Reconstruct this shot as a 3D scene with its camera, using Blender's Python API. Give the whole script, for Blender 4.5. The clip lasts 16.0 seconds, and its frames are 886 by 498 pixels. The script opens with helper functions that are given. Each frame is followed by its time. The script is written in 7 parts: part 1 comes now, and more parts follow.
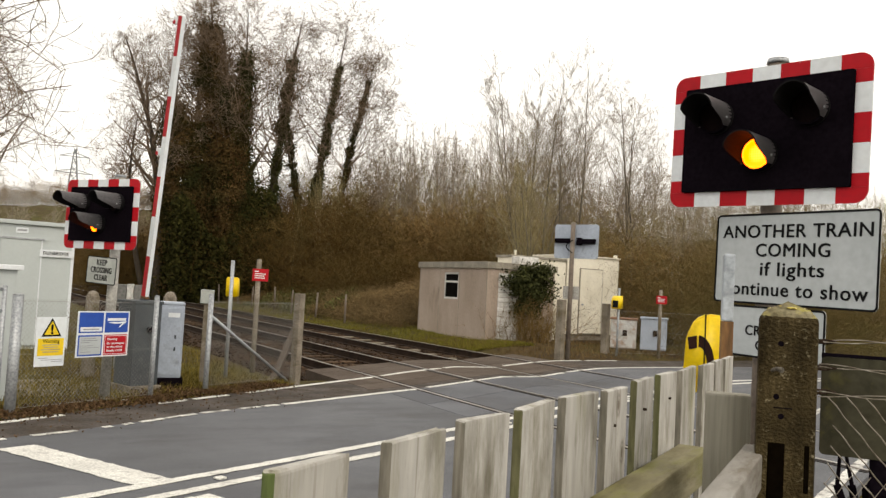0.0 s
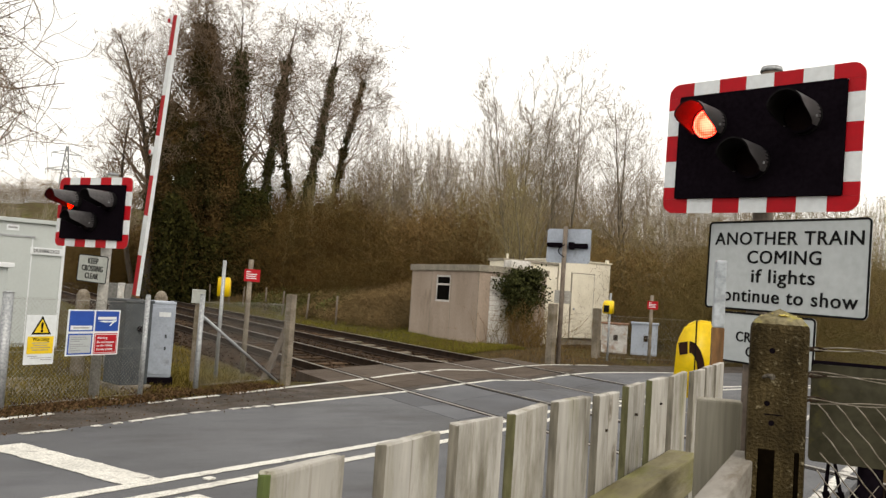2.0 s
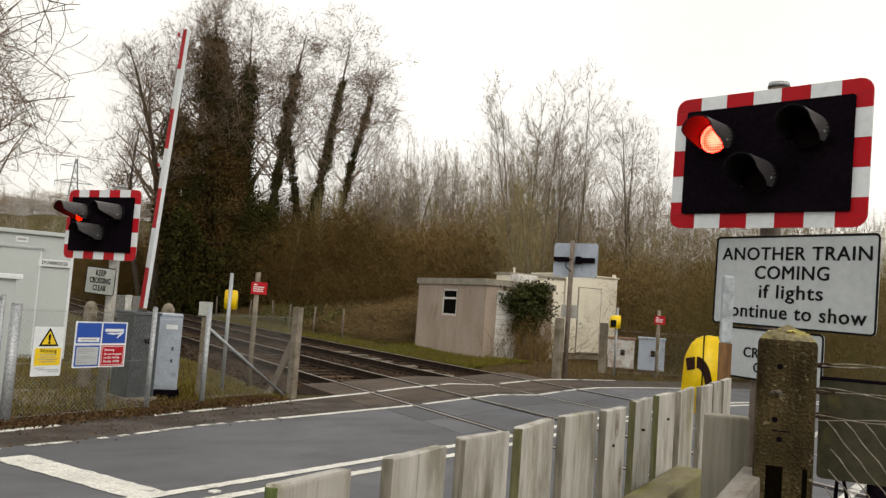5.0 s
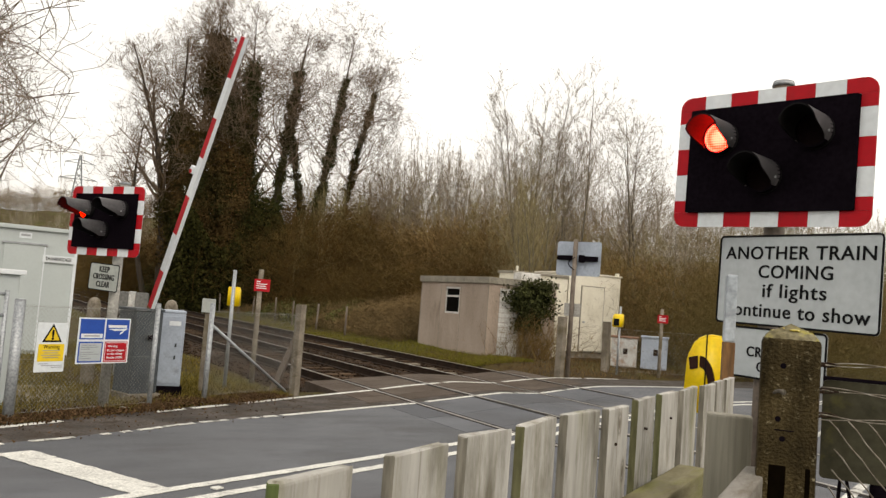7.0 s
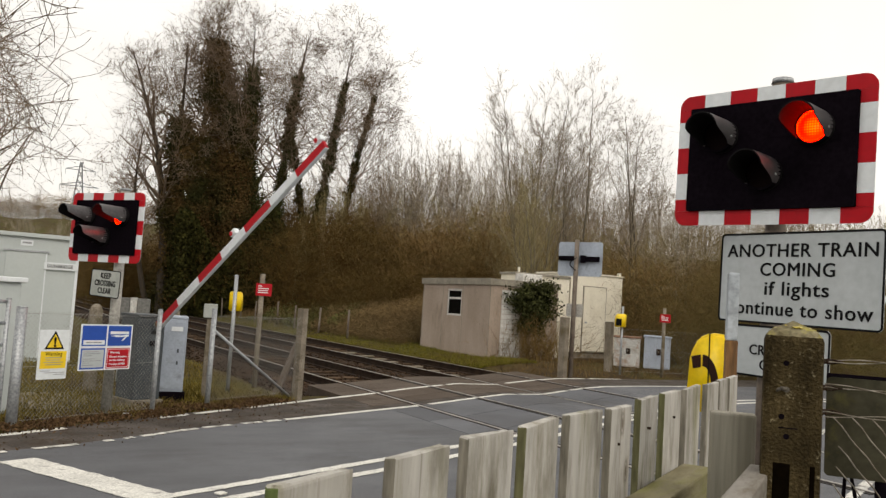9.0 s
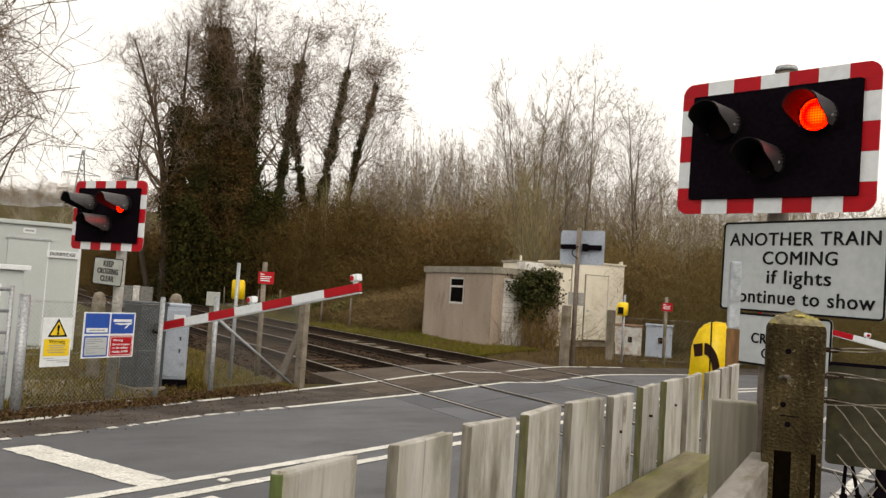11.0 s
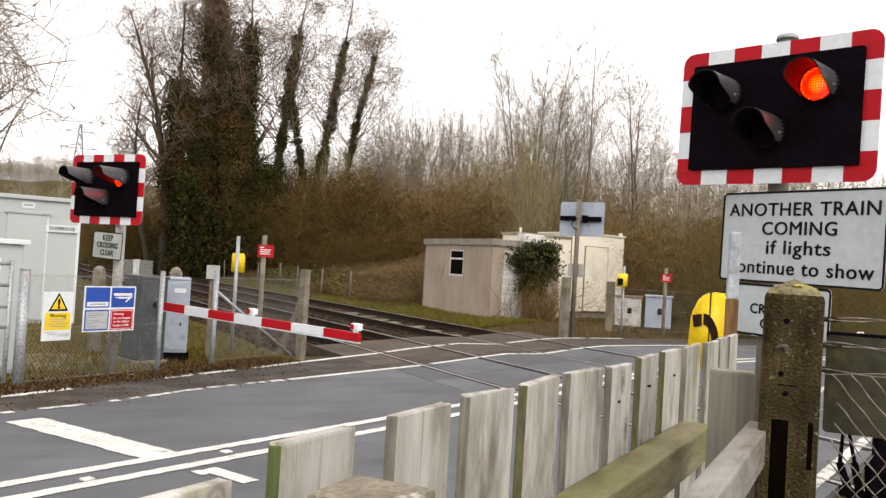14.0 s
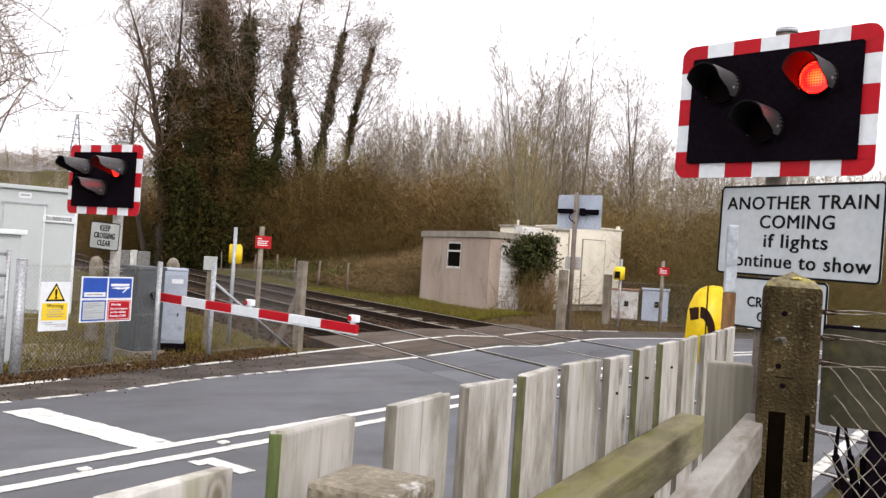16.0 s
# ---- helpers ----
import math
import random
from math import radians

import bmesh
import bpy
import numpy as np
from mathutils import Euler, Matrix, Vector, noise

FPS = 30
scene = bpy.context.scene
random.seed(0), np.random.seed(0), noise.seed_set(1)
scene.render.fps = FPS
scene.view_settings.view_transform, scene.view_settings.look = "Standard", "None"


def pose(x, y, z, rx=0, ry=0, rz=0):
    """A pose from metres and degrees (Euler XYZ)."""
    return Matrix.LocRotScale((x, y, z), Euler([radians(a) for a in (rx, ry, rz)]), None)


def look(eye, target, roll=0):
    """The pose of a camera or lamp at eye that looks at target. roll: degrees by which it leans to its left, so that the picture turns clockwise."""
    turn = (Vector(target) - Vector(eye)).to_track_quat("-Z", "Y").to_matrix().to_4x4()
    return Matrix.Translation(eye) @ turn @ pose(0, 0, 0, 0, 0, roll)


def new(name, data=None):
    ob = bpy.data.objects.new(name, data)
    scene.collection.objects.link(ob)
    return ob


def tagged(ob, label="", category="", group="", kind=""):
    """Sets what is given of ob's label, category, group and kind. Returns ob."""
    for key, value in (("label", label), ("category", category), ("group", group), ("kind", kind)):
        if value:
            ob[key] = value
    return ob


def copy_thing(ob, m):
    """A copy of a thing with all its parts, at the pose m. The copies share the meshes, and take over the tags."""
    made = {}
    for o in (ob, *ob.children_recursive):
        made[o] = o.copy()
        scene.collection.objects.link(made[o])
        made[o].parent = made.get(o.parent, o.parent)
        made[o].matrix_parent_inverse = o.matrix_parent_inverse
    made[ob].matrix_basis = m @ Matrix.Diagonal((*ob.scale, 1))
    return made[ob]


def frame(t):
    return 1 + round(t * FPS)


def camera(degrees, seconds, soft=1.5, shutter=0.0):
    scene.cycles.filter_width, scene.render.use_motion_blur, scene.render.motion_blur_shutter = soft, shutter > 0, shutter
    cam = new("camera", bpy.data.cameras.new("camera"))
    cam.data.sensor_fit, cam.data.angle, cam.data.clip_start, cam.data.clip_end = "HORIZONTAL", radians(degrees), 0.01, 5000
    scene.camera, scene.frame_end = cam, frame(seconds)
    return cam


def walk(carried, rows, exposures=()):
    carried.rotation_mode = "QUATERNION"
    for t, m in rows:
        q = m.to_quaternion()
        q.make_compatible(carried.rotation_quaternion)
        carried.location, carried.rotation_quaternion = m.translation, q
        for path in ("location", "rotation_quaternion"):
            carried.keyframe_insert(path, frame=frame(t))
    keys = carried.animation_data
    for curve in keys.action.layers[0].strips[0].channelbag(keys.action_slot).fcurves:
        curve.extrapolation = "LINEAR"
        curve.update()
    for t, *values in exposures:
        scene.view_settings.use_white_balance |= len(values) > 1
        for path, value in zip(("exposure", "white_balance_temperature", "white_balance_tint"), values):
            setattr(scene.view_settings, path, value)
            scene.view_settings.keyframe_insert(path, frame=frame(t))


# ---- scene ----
# ---- camera and its walk ----
cam = camera(56.3, 16.0, soft=1.4)
# seconds, x, y, z, yaw, pitch, roll
PATH = [
    (0, 0.0028, 0.0009, 1.5031, -29.706, 2.891, -3.154),
    (0.5, -0.0029, -0.0007, 1.5035, -29.474, 2.903, -3.491),
    (1, -0.0003, 0.0005, 1.5046, -29.449, 3.274, -3.827),
    (1.5, -0.0050, -0.0027, 1.5042, -29.898, 3.467, -3.798),
    (2, -0.0057, -0.0014, 1.5042, -30.298, 3.110, -3.865),
    (2.5, -0.0039, -0.0019, 1.5047, -30.178, 3.270, -3.693),
    (3, -0.0006, 0.0022, 1.5049, -30.313, 4.048, -3.690),
    (3.5, -0.0037, 0.0001, 1.5074, -30.354, 4.683, -3.998),
    (4, -0.0061, -0.0033, 1.5062, -30.007, 4.488, -4.057),
    (6.5, -0.0097, -0.0051, 1.5038, -29.780, 3.754, -4.270),
    (7, -0.0067, -0.0024, 1.5035, -29.645, 3.871, -4.429),
    (7.5, -0.0050, -0.0013, 1.5032, -29.534, 3.927, -4.271),
    (8, -0.0033, 0.0013, 1.5041, -29.859, 4.638, -4.077),
    (8.5, 0.0011, 0.0025, 1.5026, -29.613, 4.330, -3.749),
    (11, -0.0025, 0.0009, 1.5014, -29.363, 3.200, -3.754),
    (11.5, -0.0012, 0.0015, 1.5022, -29.279, 3.125, -3.739),
    (12, -0.0040, 0.0006, 1.5031, -28.828, 3.271, -3.946),
    (12.5, -0.0022, 0.0007, 1.5014, -29.340, 2.838, -4.048),
    (13, -0.0004, 0.0029, 1.5000, -29.269, 2.404, -3.901),
    (13.5, 0.0023, 0.0049, 1.4996, -28.974, 1.466, -3.652),
    (14, 0.0026, 0.0028, 1.5003, -29.362, 1.287, -3.453),
    (14.5, 0.0000, -0.0000, 1.5000, -29.600, 1.200, -3.600),
    (15, 0.0007, 0.0016, 1.4995, -29.741, 0.995, -3.824),
    (15.5, 0.0010, 0.0038, 1.4988, -29.883, 1.000, -4.113),
    (16, -0.0009, 0.0040, 1.4975, -29.555, 0.766, -3.726),
]
EXPOSURE = [(0.0, 0.05, 7340, 9), (2.0, 0.05, 7290, 9), (4.0, -0.23, 7140, 8), (7.0, -0.05, 7290, 9), (8.0, -0.12, 7240, 9), (8.5, -0.22, 7190, 9), (11.0, -0.08, 7390, 10), (12.5, 0.04, 7390, 10), (13.0, 0.05, 7340, 10), (13.5, 0.29, 7140, 11), (14.0, 0.34, 6940, 12), (15.0, 0.41, 6740, 14), (16.0, 0.45, 6590, 15)]
walk(cam, [(t, pose(x, y, z, 90 + p, r, w)) for t, x, y, z, w, p, r in PATH], EXPOSURE)

# ---- world: an overcast sky with a weak, wide sun behind the cloud ----
SUN_UP, SUN_ROUND = 38, 178
world = bpy.data.worlds.new("overcast_sky")
world.use_nodes = True
scene.world = world
wn, wl = world.node_tree.nodes, world.node_tree.links
sky = wn.new("ShaderNodeTexSky")
sky.sky_type, sky.sun_disc = "NISHITA", False
sky.sun_elevation, sky.sun_rotation, sky.dust_density = radians(SUN_UP), radians(SUN_ROUND), 4.0
tc = wn.new("ShaderNodeTexCoord")
cloud = wn.new("ShaderNodeTexNoise")
cloud.inputs["Scale"].default_value, cloud.inputs["Detail"].default_value = 2.2, 5
ramp = wn.new("ShaderNodeValToRGB")
ramp.color_ramp.elements[0].position, ramp.color_ramp.elements[0].color = 0.3, (9.7, 9.75, 9.95, 1)
ramp.color_ramp.elements[1].position, ramp.color_ramp.elements[1].color = 0.7, (11.7, 11.75, 12.0, 1)
mixs = wn.new("ShaderNodeMix")
mixs.data_type = "RGBA"
mixs.inputs[0].default_value = 0.92
wl.new(tc.outputs["Generated"], cloud.inputs["Vector"])
wl.new(cloud.outputs["Fac"], ramp.inputs[0])
wl.new(sky.outputs[0], mixs.inputs[6])
wl.new(ramp.outputs[0], mixs.inputs[7])
wl.new(mixs.outputs[2], wn["Background"].inputs["Color"])
wn["Background"].inputs["Strength"].default_value = 0.125

sun = new("sun", bpy.data.lights.new("sun", "SUN"))
sun.data.energy, sun.data.angle, sun.data.color = 1.0, radians(25), (1.0, 0.96, 0.9)
sun.matrix_world = look((20 * math.sin(radians(SUN_ROUND)), 20 * math.cos(radians(SUN_ROUND)), 16), (0, 0, 0))


# ---- materials ----
def mat(name, col, col2=None, rough=0.7, metal=0.0, scale=4.0, fine=60.0, bump=0.15, stretch=(1, 1, 1), spec=0.4, contrast=0.25,
        knots=False, dirt=None, dirt_at=0.62, dirt_scale=1.5, random_amount=0.0, fine_amount=0.35, bump_dist=0.01, stain=None, stain_scale=8.0, stain_at=0.56, stain_stretch=(1, 1, 1), cracks=0.0):
    """A surface with broad and fine variation, optional blotches of dirt and a shade that differs from piece to piece."""
    m = bpy.data.materials.new(name)
    m.use_nodes = True
    n, l = m.node_tree.nodes, m.node_tree.links
    b = n["Principled BSDF"]
    co, mp, info = n.new("ShaderNodeTexCoord"), n.new("ShaderNodeMapping"), n.new("ShaderNodeObjectInfo")
    mul = n.new("ShaderNodeMath")
    mul.operation = "MULTIPLY"
    mul.inputs[1].default_value = 37.0
    l.new(info.outputs["Random"], mul.inputs[0])
    l.new(co.outputs["Object"], mp.inputs["Vector"])
    l.new(mul.outputs[0], mp.inputs["Location"])
    mp.inputs["Scale"].default_value = stretch
    broad, small = n.new("ShaderNodeTexNoise"), n.new("ShaderNodeTexNoise")
    broad.inputs["Scale"].default_value, broad.inputs["Detail"].default_value = scale, 4
    small.inputs["Scale"].default_value, small.inputs["Detail"].default_value = fine, 3
    l.new(mp.outputs[0], broad.inputs["Vector"])
    l.new(mp.outputs[0], small.inputs["Vector"])
    col2 = col2 or tuple(c * (1 - contrast) for c in col)
    r = n.new("ShaderNodeValToRGB")
    r.color_ramp.elements[0].position, r.color_ramp.elements[0].color = 0.36, (*col2, 1)
    r.color_ramp.elements[1].position, r.color_ramp.elements[1].color = 0.64, (*col, 1)
    l.new(broad.outputs["Fac"], r.inputs[0])
    last = r.outputs[0]
    mr = n.new("ShaderNodeMapRange")
    mr.inputs[1].default_value, mr.inputs[2].default_value = 0.3, 0.7
    mr.inputs[3].default_value, mr.inputs[4].default_value = 1 - fine_amount, 1 + fine_amount * 0.5
    l.new(small.outputs["Fac"], mr.inputs[0])
    mx = n.new("ShaderNodeMix")
    mx.data_type, mx.blend_type = "RGBA", "MULTIPLY"
    mx.inputs[0].default_value = 1.0
    l.new(last, mx.inputs[6])
    l.new(mr.outputs[0], mx.inputs[7])
    last = mx.outputs[2]
    if dirt:
        dn, dr = n.new("ShaderNodeTexNoise"), n.new("ShaderNodeMapRange")
        dn.inputs["Scale"].default_value, dn.inputs["Detail"].default_value, dn.inputs["Roughness"].default_value = dirt_scale, 6, 0.65
        dr.inputs[1].default_value, dr.inputs[2].default_value = dirt_at - 0.08, dirt_at + 0.08
        l.new(mp.outputs[0], dn.inputs["Vector"])
        l.new(dn.outputs["Fac"], dr.inputs[0])
        dm = n.new("ShaderNodeMix")
        dm.data_type = "RGBA"
        dm.inputs[7].default_value = (*dirt, 1)
        l.new(dr.outputs[0], dm.inputs[0])
        l.new(last, dm.inputs[6])
        last = dm.outputs[2]
    if knots:
        kn, kr, km = n.new("ShaderNodeTexVoronoi"), n.new("ShaderNodeValToRGB"), n.new("ShaderNodeMix")
        kmap = n.new("ShaderNodeMapping")
        kmap.inputs["Scale"].default_value = (1, 1, 0.55)
        kmap.inputs["Rotation"].default_value = (radians(90), 0, 0)
        kn.voronoi_dimensions = "2D"
        l.new(co.outputs["Object"], kmap.inputs["Vector"])
        l.new(mul.outputs[0], kmap.inputs["Location"])
        l.new(kmap.outputs[0], kn.inputs["Vector"])
        kn.inputs["Scale"].default_value = 6.0
        els = kr.color_ramp.elements
        els[0].position, els[0].color = 0.03, (0.4, 0.36, 0.31, 1)
        els[1].position, els[1].color = 0.13, (1, 1, 1, 1)
        for at_, shade in ((0.055, 0.8), (0.075, 0.55), (0.095, 0.85)):
            els.new(at_).color = (shade, shade * 0.97, shade * 0.93, 1)
        l.new(kn.outputs["Distance"], kr.inputs[0])
        km.data_type, km.blend_type = "RGBA", "MULTIPLY"
        km.inputs[0].default_value = 1.0
        l.new(last, km.inputs[6])
        l.new(kr.outputs[0], km.inputs[7])
        last = km.outputs[2]
    if stain:
        sm, sn, sr, sx = n.new("ShaderNodeMapping"), n.new("ShaderNodeTexNoise"), n.new("ShaderNodeMapRange"), n.new("ShaderNodeMix")
        sm.inputs["Scale"].default_value = stain_stretch
        l.new(co.outputs["Object"], sm.inputs["Vector"])
        l.new(mul.outputs[0], sm.inputs["Location"])
        l.new(sm.outputs[0], sn.inputs["Vector"])
        sn.inputs["Scale"].default_value, sn.inputs["Detail"].default_value, sn.inputs["Roughness"].default_value = stain_scale, 8, 0.7
        sr.inputs[1].default_value, sr.inputs[2].default_value = stain_at - 0.1, stain_at + 0.12
        l.new(sn.outputs["Fac"], sr.inputs[0])
        sx.data_type, sx.blend_type = "RGBA", "MULTIPLY"
        sx.inputs[7].default_value = (*stain, 1)
        l.new(sr.outputs[0], sx.inputs[0])
        l.new(last, sx.inputs[6])
        last = sx.outputs[2]
    if cracks:
        cm, cn, cr, cx = n.new("ShaderNodeMapping"), n.new("ShaderNodeTexNoise"), n.new("ShaderNodeMapRange"), n.new("ShaderNodeMix")
        cm.inputs["Scale"].default_value = (60, 60, 1.6)
        l.new(co.outputs["Object"], cm.inputs["Vector"])
        l.new(mul.outputs[0], cm.inputs["Location"])
        l.new(cm.outputs[0], cn.inputs["Vector"])
        cn.inputs["Scale"].default_value, cn.inputs["Detail"].default_value = 1.6, 3
        cr.inputs[1].default_value, cr.inputs[2].default_value = 0.62, 0.72
        cr.inputs[4].default_value = cracks
        l.new(cn.outputs["Fac"], cr.inputs[0])
        cx.data_type, cx.blend_type = "RGBA", "MULTIPLY"
        cx.inputs[7].default_value = (0.42, 0.38, 0.32, 1)
        l.new(cr.outputs[0], cx.inputs[0])
        l.new(last, cx.inputs[6])
        last = cx.outputs[2]
    if random_amount:
        rr, hv = n.new("ShaderNodeMapRange"), n.new("ShaderNodeMix")
        rr.inputs[3].default_value, rr.inputs[4].default_value = 1 - random_amount, 1 + random_amount
        l.new(info.outputs["Random"], rr.inputs[0])
        hv.data_type, hv.blend_type = "RGBA", "MULTIPLY"
        hv.inputs[0].default_value = 1.0
        l.new(last, hv.inputs[6])
        l.new(rr.outputs[0], hv.inputs[7])
        last = hv.outputs[2]
    l.new(last, b.inputs["Base Color"])
    rg = n.new("ShaderNodeMapRange")
    rg.inputs[3].default_value, rg.inputs[4].default_value = max(0.05, rough - 0.1), min(1, rough + 0.1)
    l.new(small.outputs["Fac"], rg.inputs[0])
    l.new(rg.outputs[0], b.inputs["Roughness"])
    b.inputs["Metallic"].default_value, b.inputs["Specular IOR Level"].default_value = metal, spec
    if bump:
        bp = n.new("ShaderNodeBump")
        bp.inputs["Strength"].default_value, bp.inputs["Distance"].default_value = bump, bump_dist
        l.new(small.outputs["Fac"], bp.inputs["Height"])
        l.new(bp.outputs[0], b.inputs["Normal"])
    return m


def leafy(name, col, col2, rough=0.6, patch=None, patch_scale=0.5, patch_at=0.5):
    """Leaves, stems and blades whose shade differs from one to the next, with patches of another growth where given."""
    m = bpy.data.materials.new(name)
    m.use_nodes = True
    n, l = m.node_tree.nodes, m.node_tree.links
    g, r = n.new("ShaderNodeNewGeometry"), n.new("ShaderNodeValToRGB")
    r.color_ramp.elements[0].color, r.color_ramp.elements[1].color = (*col, 1), (*col2, 1)
    l.new(g.outputs["Random Per Island"], r.inputs[0])
    b = n["Principled BSDF"]
    last = r.outputs[0]
    if patch:
        r2, co, nz, mr, mx, info, mul, mp = (n.new("ShaderNode" + k) for k in ("ValToRGB", "TexCoord", "TexNoise", "MapRange", "Mix", "ObjectInfo", "Math", "Mapping"))
        r2.color_ramp.elements[0].color, r2.color_ramp.elements[1].color = (*patch[0], 1), (*patch[1], 1)
        l.new(g.outputs["Random Per Island"], r2.inputs[0])
        mul.operation, mul.inputs[1].default_value = "MULTIPLY", 53.0
        l.new(info.outputs["Random"], mul.inputs[0])
        l.new(co.outputs["Object"], mp.inputs["Vector"])
        l.new(mul.outputs[0], mp.inputs["Location"])
        l.new(mp.outputs[0], nz.inputs["Vector"])
        nz.inputs["Scale"].default_value, nz.inputs["Detail"].default_value = patch_scale, 3
        mr.inputs[1].default_value, mr.inputs[2].default_value = patch_at - 0.09, patch_at + 0.09
        l.new(nz.outputs["Fac"], mr.inputs[0])
        mx.data_type = "RGBA"
        l.new(mr.outputs[0], mx.inputs[0])
        l.new(last, mx.inputs[6])
        l.new(r2.outputs[0], mx.inputs[7])
        last = mx.outputs[2]
    l.new(last, b.inputs["Base Color"])
    b.inputs["Roughness"].default_value, b.inputs["Specular IOR Level"].default_value = rough, 0.06
    return m


def lit(name, col, core, strength, dark, fill=0.3):
    """A signal's lens: rows of small white-hot diodes behind a tinted cover."""
    m = bpy.data.materials.new(name)
    m.use_nodes = True
    n, l = m.node_tree.nodes, m.node_tree.links
    b = n["Principled BSDF"]
    co, vo, ra = n.new("ShaderNodeTexCoord"), n.new("ShaderNodeTexVoronoi"), n.new("ShaderNodeValToRGB")
    vo.inputs["Scale"].default_value, vo.inputs["Randomness"].default_value = 66.0, 0.0
    l.new(co.outputs["Object"], vo.inputs["Vector"])
    l.new(vo.outputs["Distance"], ra.inputs[0])
    ra.color_ramp.elements[0].position, ra.color_ramp.elements[0].color = fill, (*core, 1)
    ra.color_ramp.elements[1].position, ra.color_ramp.elements[1].color = fill + 0.2, (*col, 1)
    l.new(ra.outputs[0], b.inputs["Emission Color"])
    b.inputs["Base Color"].default_value = (*dark, 1)
    b.inputs["Emission Strength"].default_value = strength
    b.inputs["Roughness"].default_value = 0.3
    return m


M_ASPHALT = mat("asphalt", (0.131, 0.136, 0.149), (0.095, 0.098, 0.107), rough=0.72, scale=0.45, fine=130, bump=0.4, dirt=(0.078, 0.078, 0.082), dirt_at=0.6, dirt_scale=0.55, fine_amount=0.5, stain=(0.7, 0.7, 0.715), stain_scale=1.4, stain_at=0.55, stain_stretch=(0.5, 1.4, 1))
M_FOOTWAY = mat("worn_asphalt", (0.115, 0.1, 0.09), (0.055, 0.046, 0.04), rough=0.9, scale=2.5, fine=34, bump=0.5, dirt=(0.045, 0.033, 0.023), dirt_at=0.57, dirt_scale=5, fine_amount=0.5, spec=0.15)
M_PAINT = mat("road_paint", (0.74, 0.73, 0.68), (0.6, 0.59, 0.55), rough=0.7, scale=3, fine=60, bump=0.2, dirt=(0.2, 0.19, 0.185), dirt_at=0.645, dirt_scale=9)
M_WORN_PAINT = mat("worn_road_paint", (0.7, 0.69, 0.65), (0.55, 0.54, 0.5), rough=0.75, scale=3, fine=60, bump=0.2, dirt=(0.1, 0.092, 0.085), dirt_at=0.56, dirt_scale=8)
M_GROUND = mat("winter_ground", (0.08, 0.078, 0.018), (0.07, 0.046, 0.02), rough=0.95, scale=0.35, fine=14, bump=0.8, dirt=(0.045, 0.03, 0.017), dirt_at=0.56, dirt_scale=0.9, bump_dist=0.05, spec=0.08)
M_GRAVEL = mat("trodden_gravel", (0.3, 0.27, 0.22), (0.2, 0.175, 0.135), rough=0.95, scale=2.5, fine=60, bump=0.6, dirt=(0.12, 0.1, 0.05), dirt_at=0.6, dirt_scale=3, spec=0.1)
M_DECK = mat("crossing_deck", (0.115, 0.09, 0.072), (0.078, 0.058, 0.044), rough=0.8, scale=0.8, fine=90, bump=0.4, dirt=(0.05, 0.035, 0.024), dirt_at=0.6, dirt_scale=0.9, spec=0.15)
M_ROADDECK = mat("crossing_surface", (0.1, 0.106, 0.12), (0.062, 0.066, 0.078), rough=0.62, scale=0.8, fine=110, bump=0.3, dirt=(0.045, 0.045, 0.05), dirt_at=0.58, dirt_scale=0.9, fine_amount=0.25, random_amount=0.12)
M_BALLAST = mat("ballast", (0.062, 0.034, 0.016), (0.026, 0.015, 0.007), rough=0.95, scale=6, fine=26, bump=1.0, bump_dist=0.05, dirt=(0.016, 0.01, 0.006), dirt_at=0.53, dirt_scale=0.8, spec=0.15)
M_RUST = mat("rusty_rail", (0.04, 0.024, 0.015), (0.02, 0.012, 0.008), rough=0.9, scale=5, fine=60, spec=0.15)
M_RAILTOP = mat("polished_rail", (0.5, 0.47, 0.44), rough=0.35, metal=0.9, scale=3, fine=40, bump=0.05)
M_SLEEPER = mat("sleeper", (0.085, 0.055, 0.034), (0.038, 0.024, 0.014), rough=0.9, scale=4, fine=50, random_amount=0.5, spec=0.1)
M_WOOD = mat("weathered_wood", (0.5, 0.487, 0.46), (0.385, 0.372, 0.342), rough=0.88, scale=3.2, fine=20, bump=0.35, stretch=(2.4, 2.4, 0.4), knots=True, dirt=(0.25, 0.24, 0.155), dirt_at=0.61, dirt_scale=2.4, random_amount=0.1, fine_amount=0.16, stain=(0.45, 0.43, 0.37), stain_scale=9, stain_at=0.57, stain_stretch=(1.5, 1.5, 0.4), cracks=0.5, spec=0.12)
M_ENDWOOD = mat("grey_end_post_wood", (0.35, 0.332, 0.28), (0.22, 0.205, 0.162), rough=0.88, scale=5, fine=30, bump=0.3, stretch=(3.5, 3.5, 0.15), dirt=(0.2, 0.185, 0.13), dirt_at=0.6, dirt_scale=3, fine_amount=0.2, cracks=0.8, spec=0.12)
M_MOSSY = mat("mossy_wood", (0.16, 0.155, 0.085), (0.095, 0.092, 0.045), rough=0.9, scale=6, fine=50, bump=0.5, stretch=(2, 2, 0.4), dirt=(0.09, 0.1, 0.035), dirt_at=0.58, dirt_scale=5, spec=0.1)
M_GREENMOSS = mat("green_mossy_wood", (0.13, 0.17, 0.055), (0.08, 0.11, 0.03), rough=0.9, scale=6, fine=50, bump=0.5, stretch=(2, 2, 0.4), dirt=(0.06, 0.075, 0.025), dirt_at=0.6, dirt_scale=5)
# grime plus painted shade for the palings' left edges
M_EDGEWOOD = mat("dirty_shaded_edge", (0.24, 0.222, 0.185), (0.15, 0.138, 0.11), rough=0.9, scale=6, fine=50, bump=0.5, stretch=(2, 2, 0.3), spec=0.1)
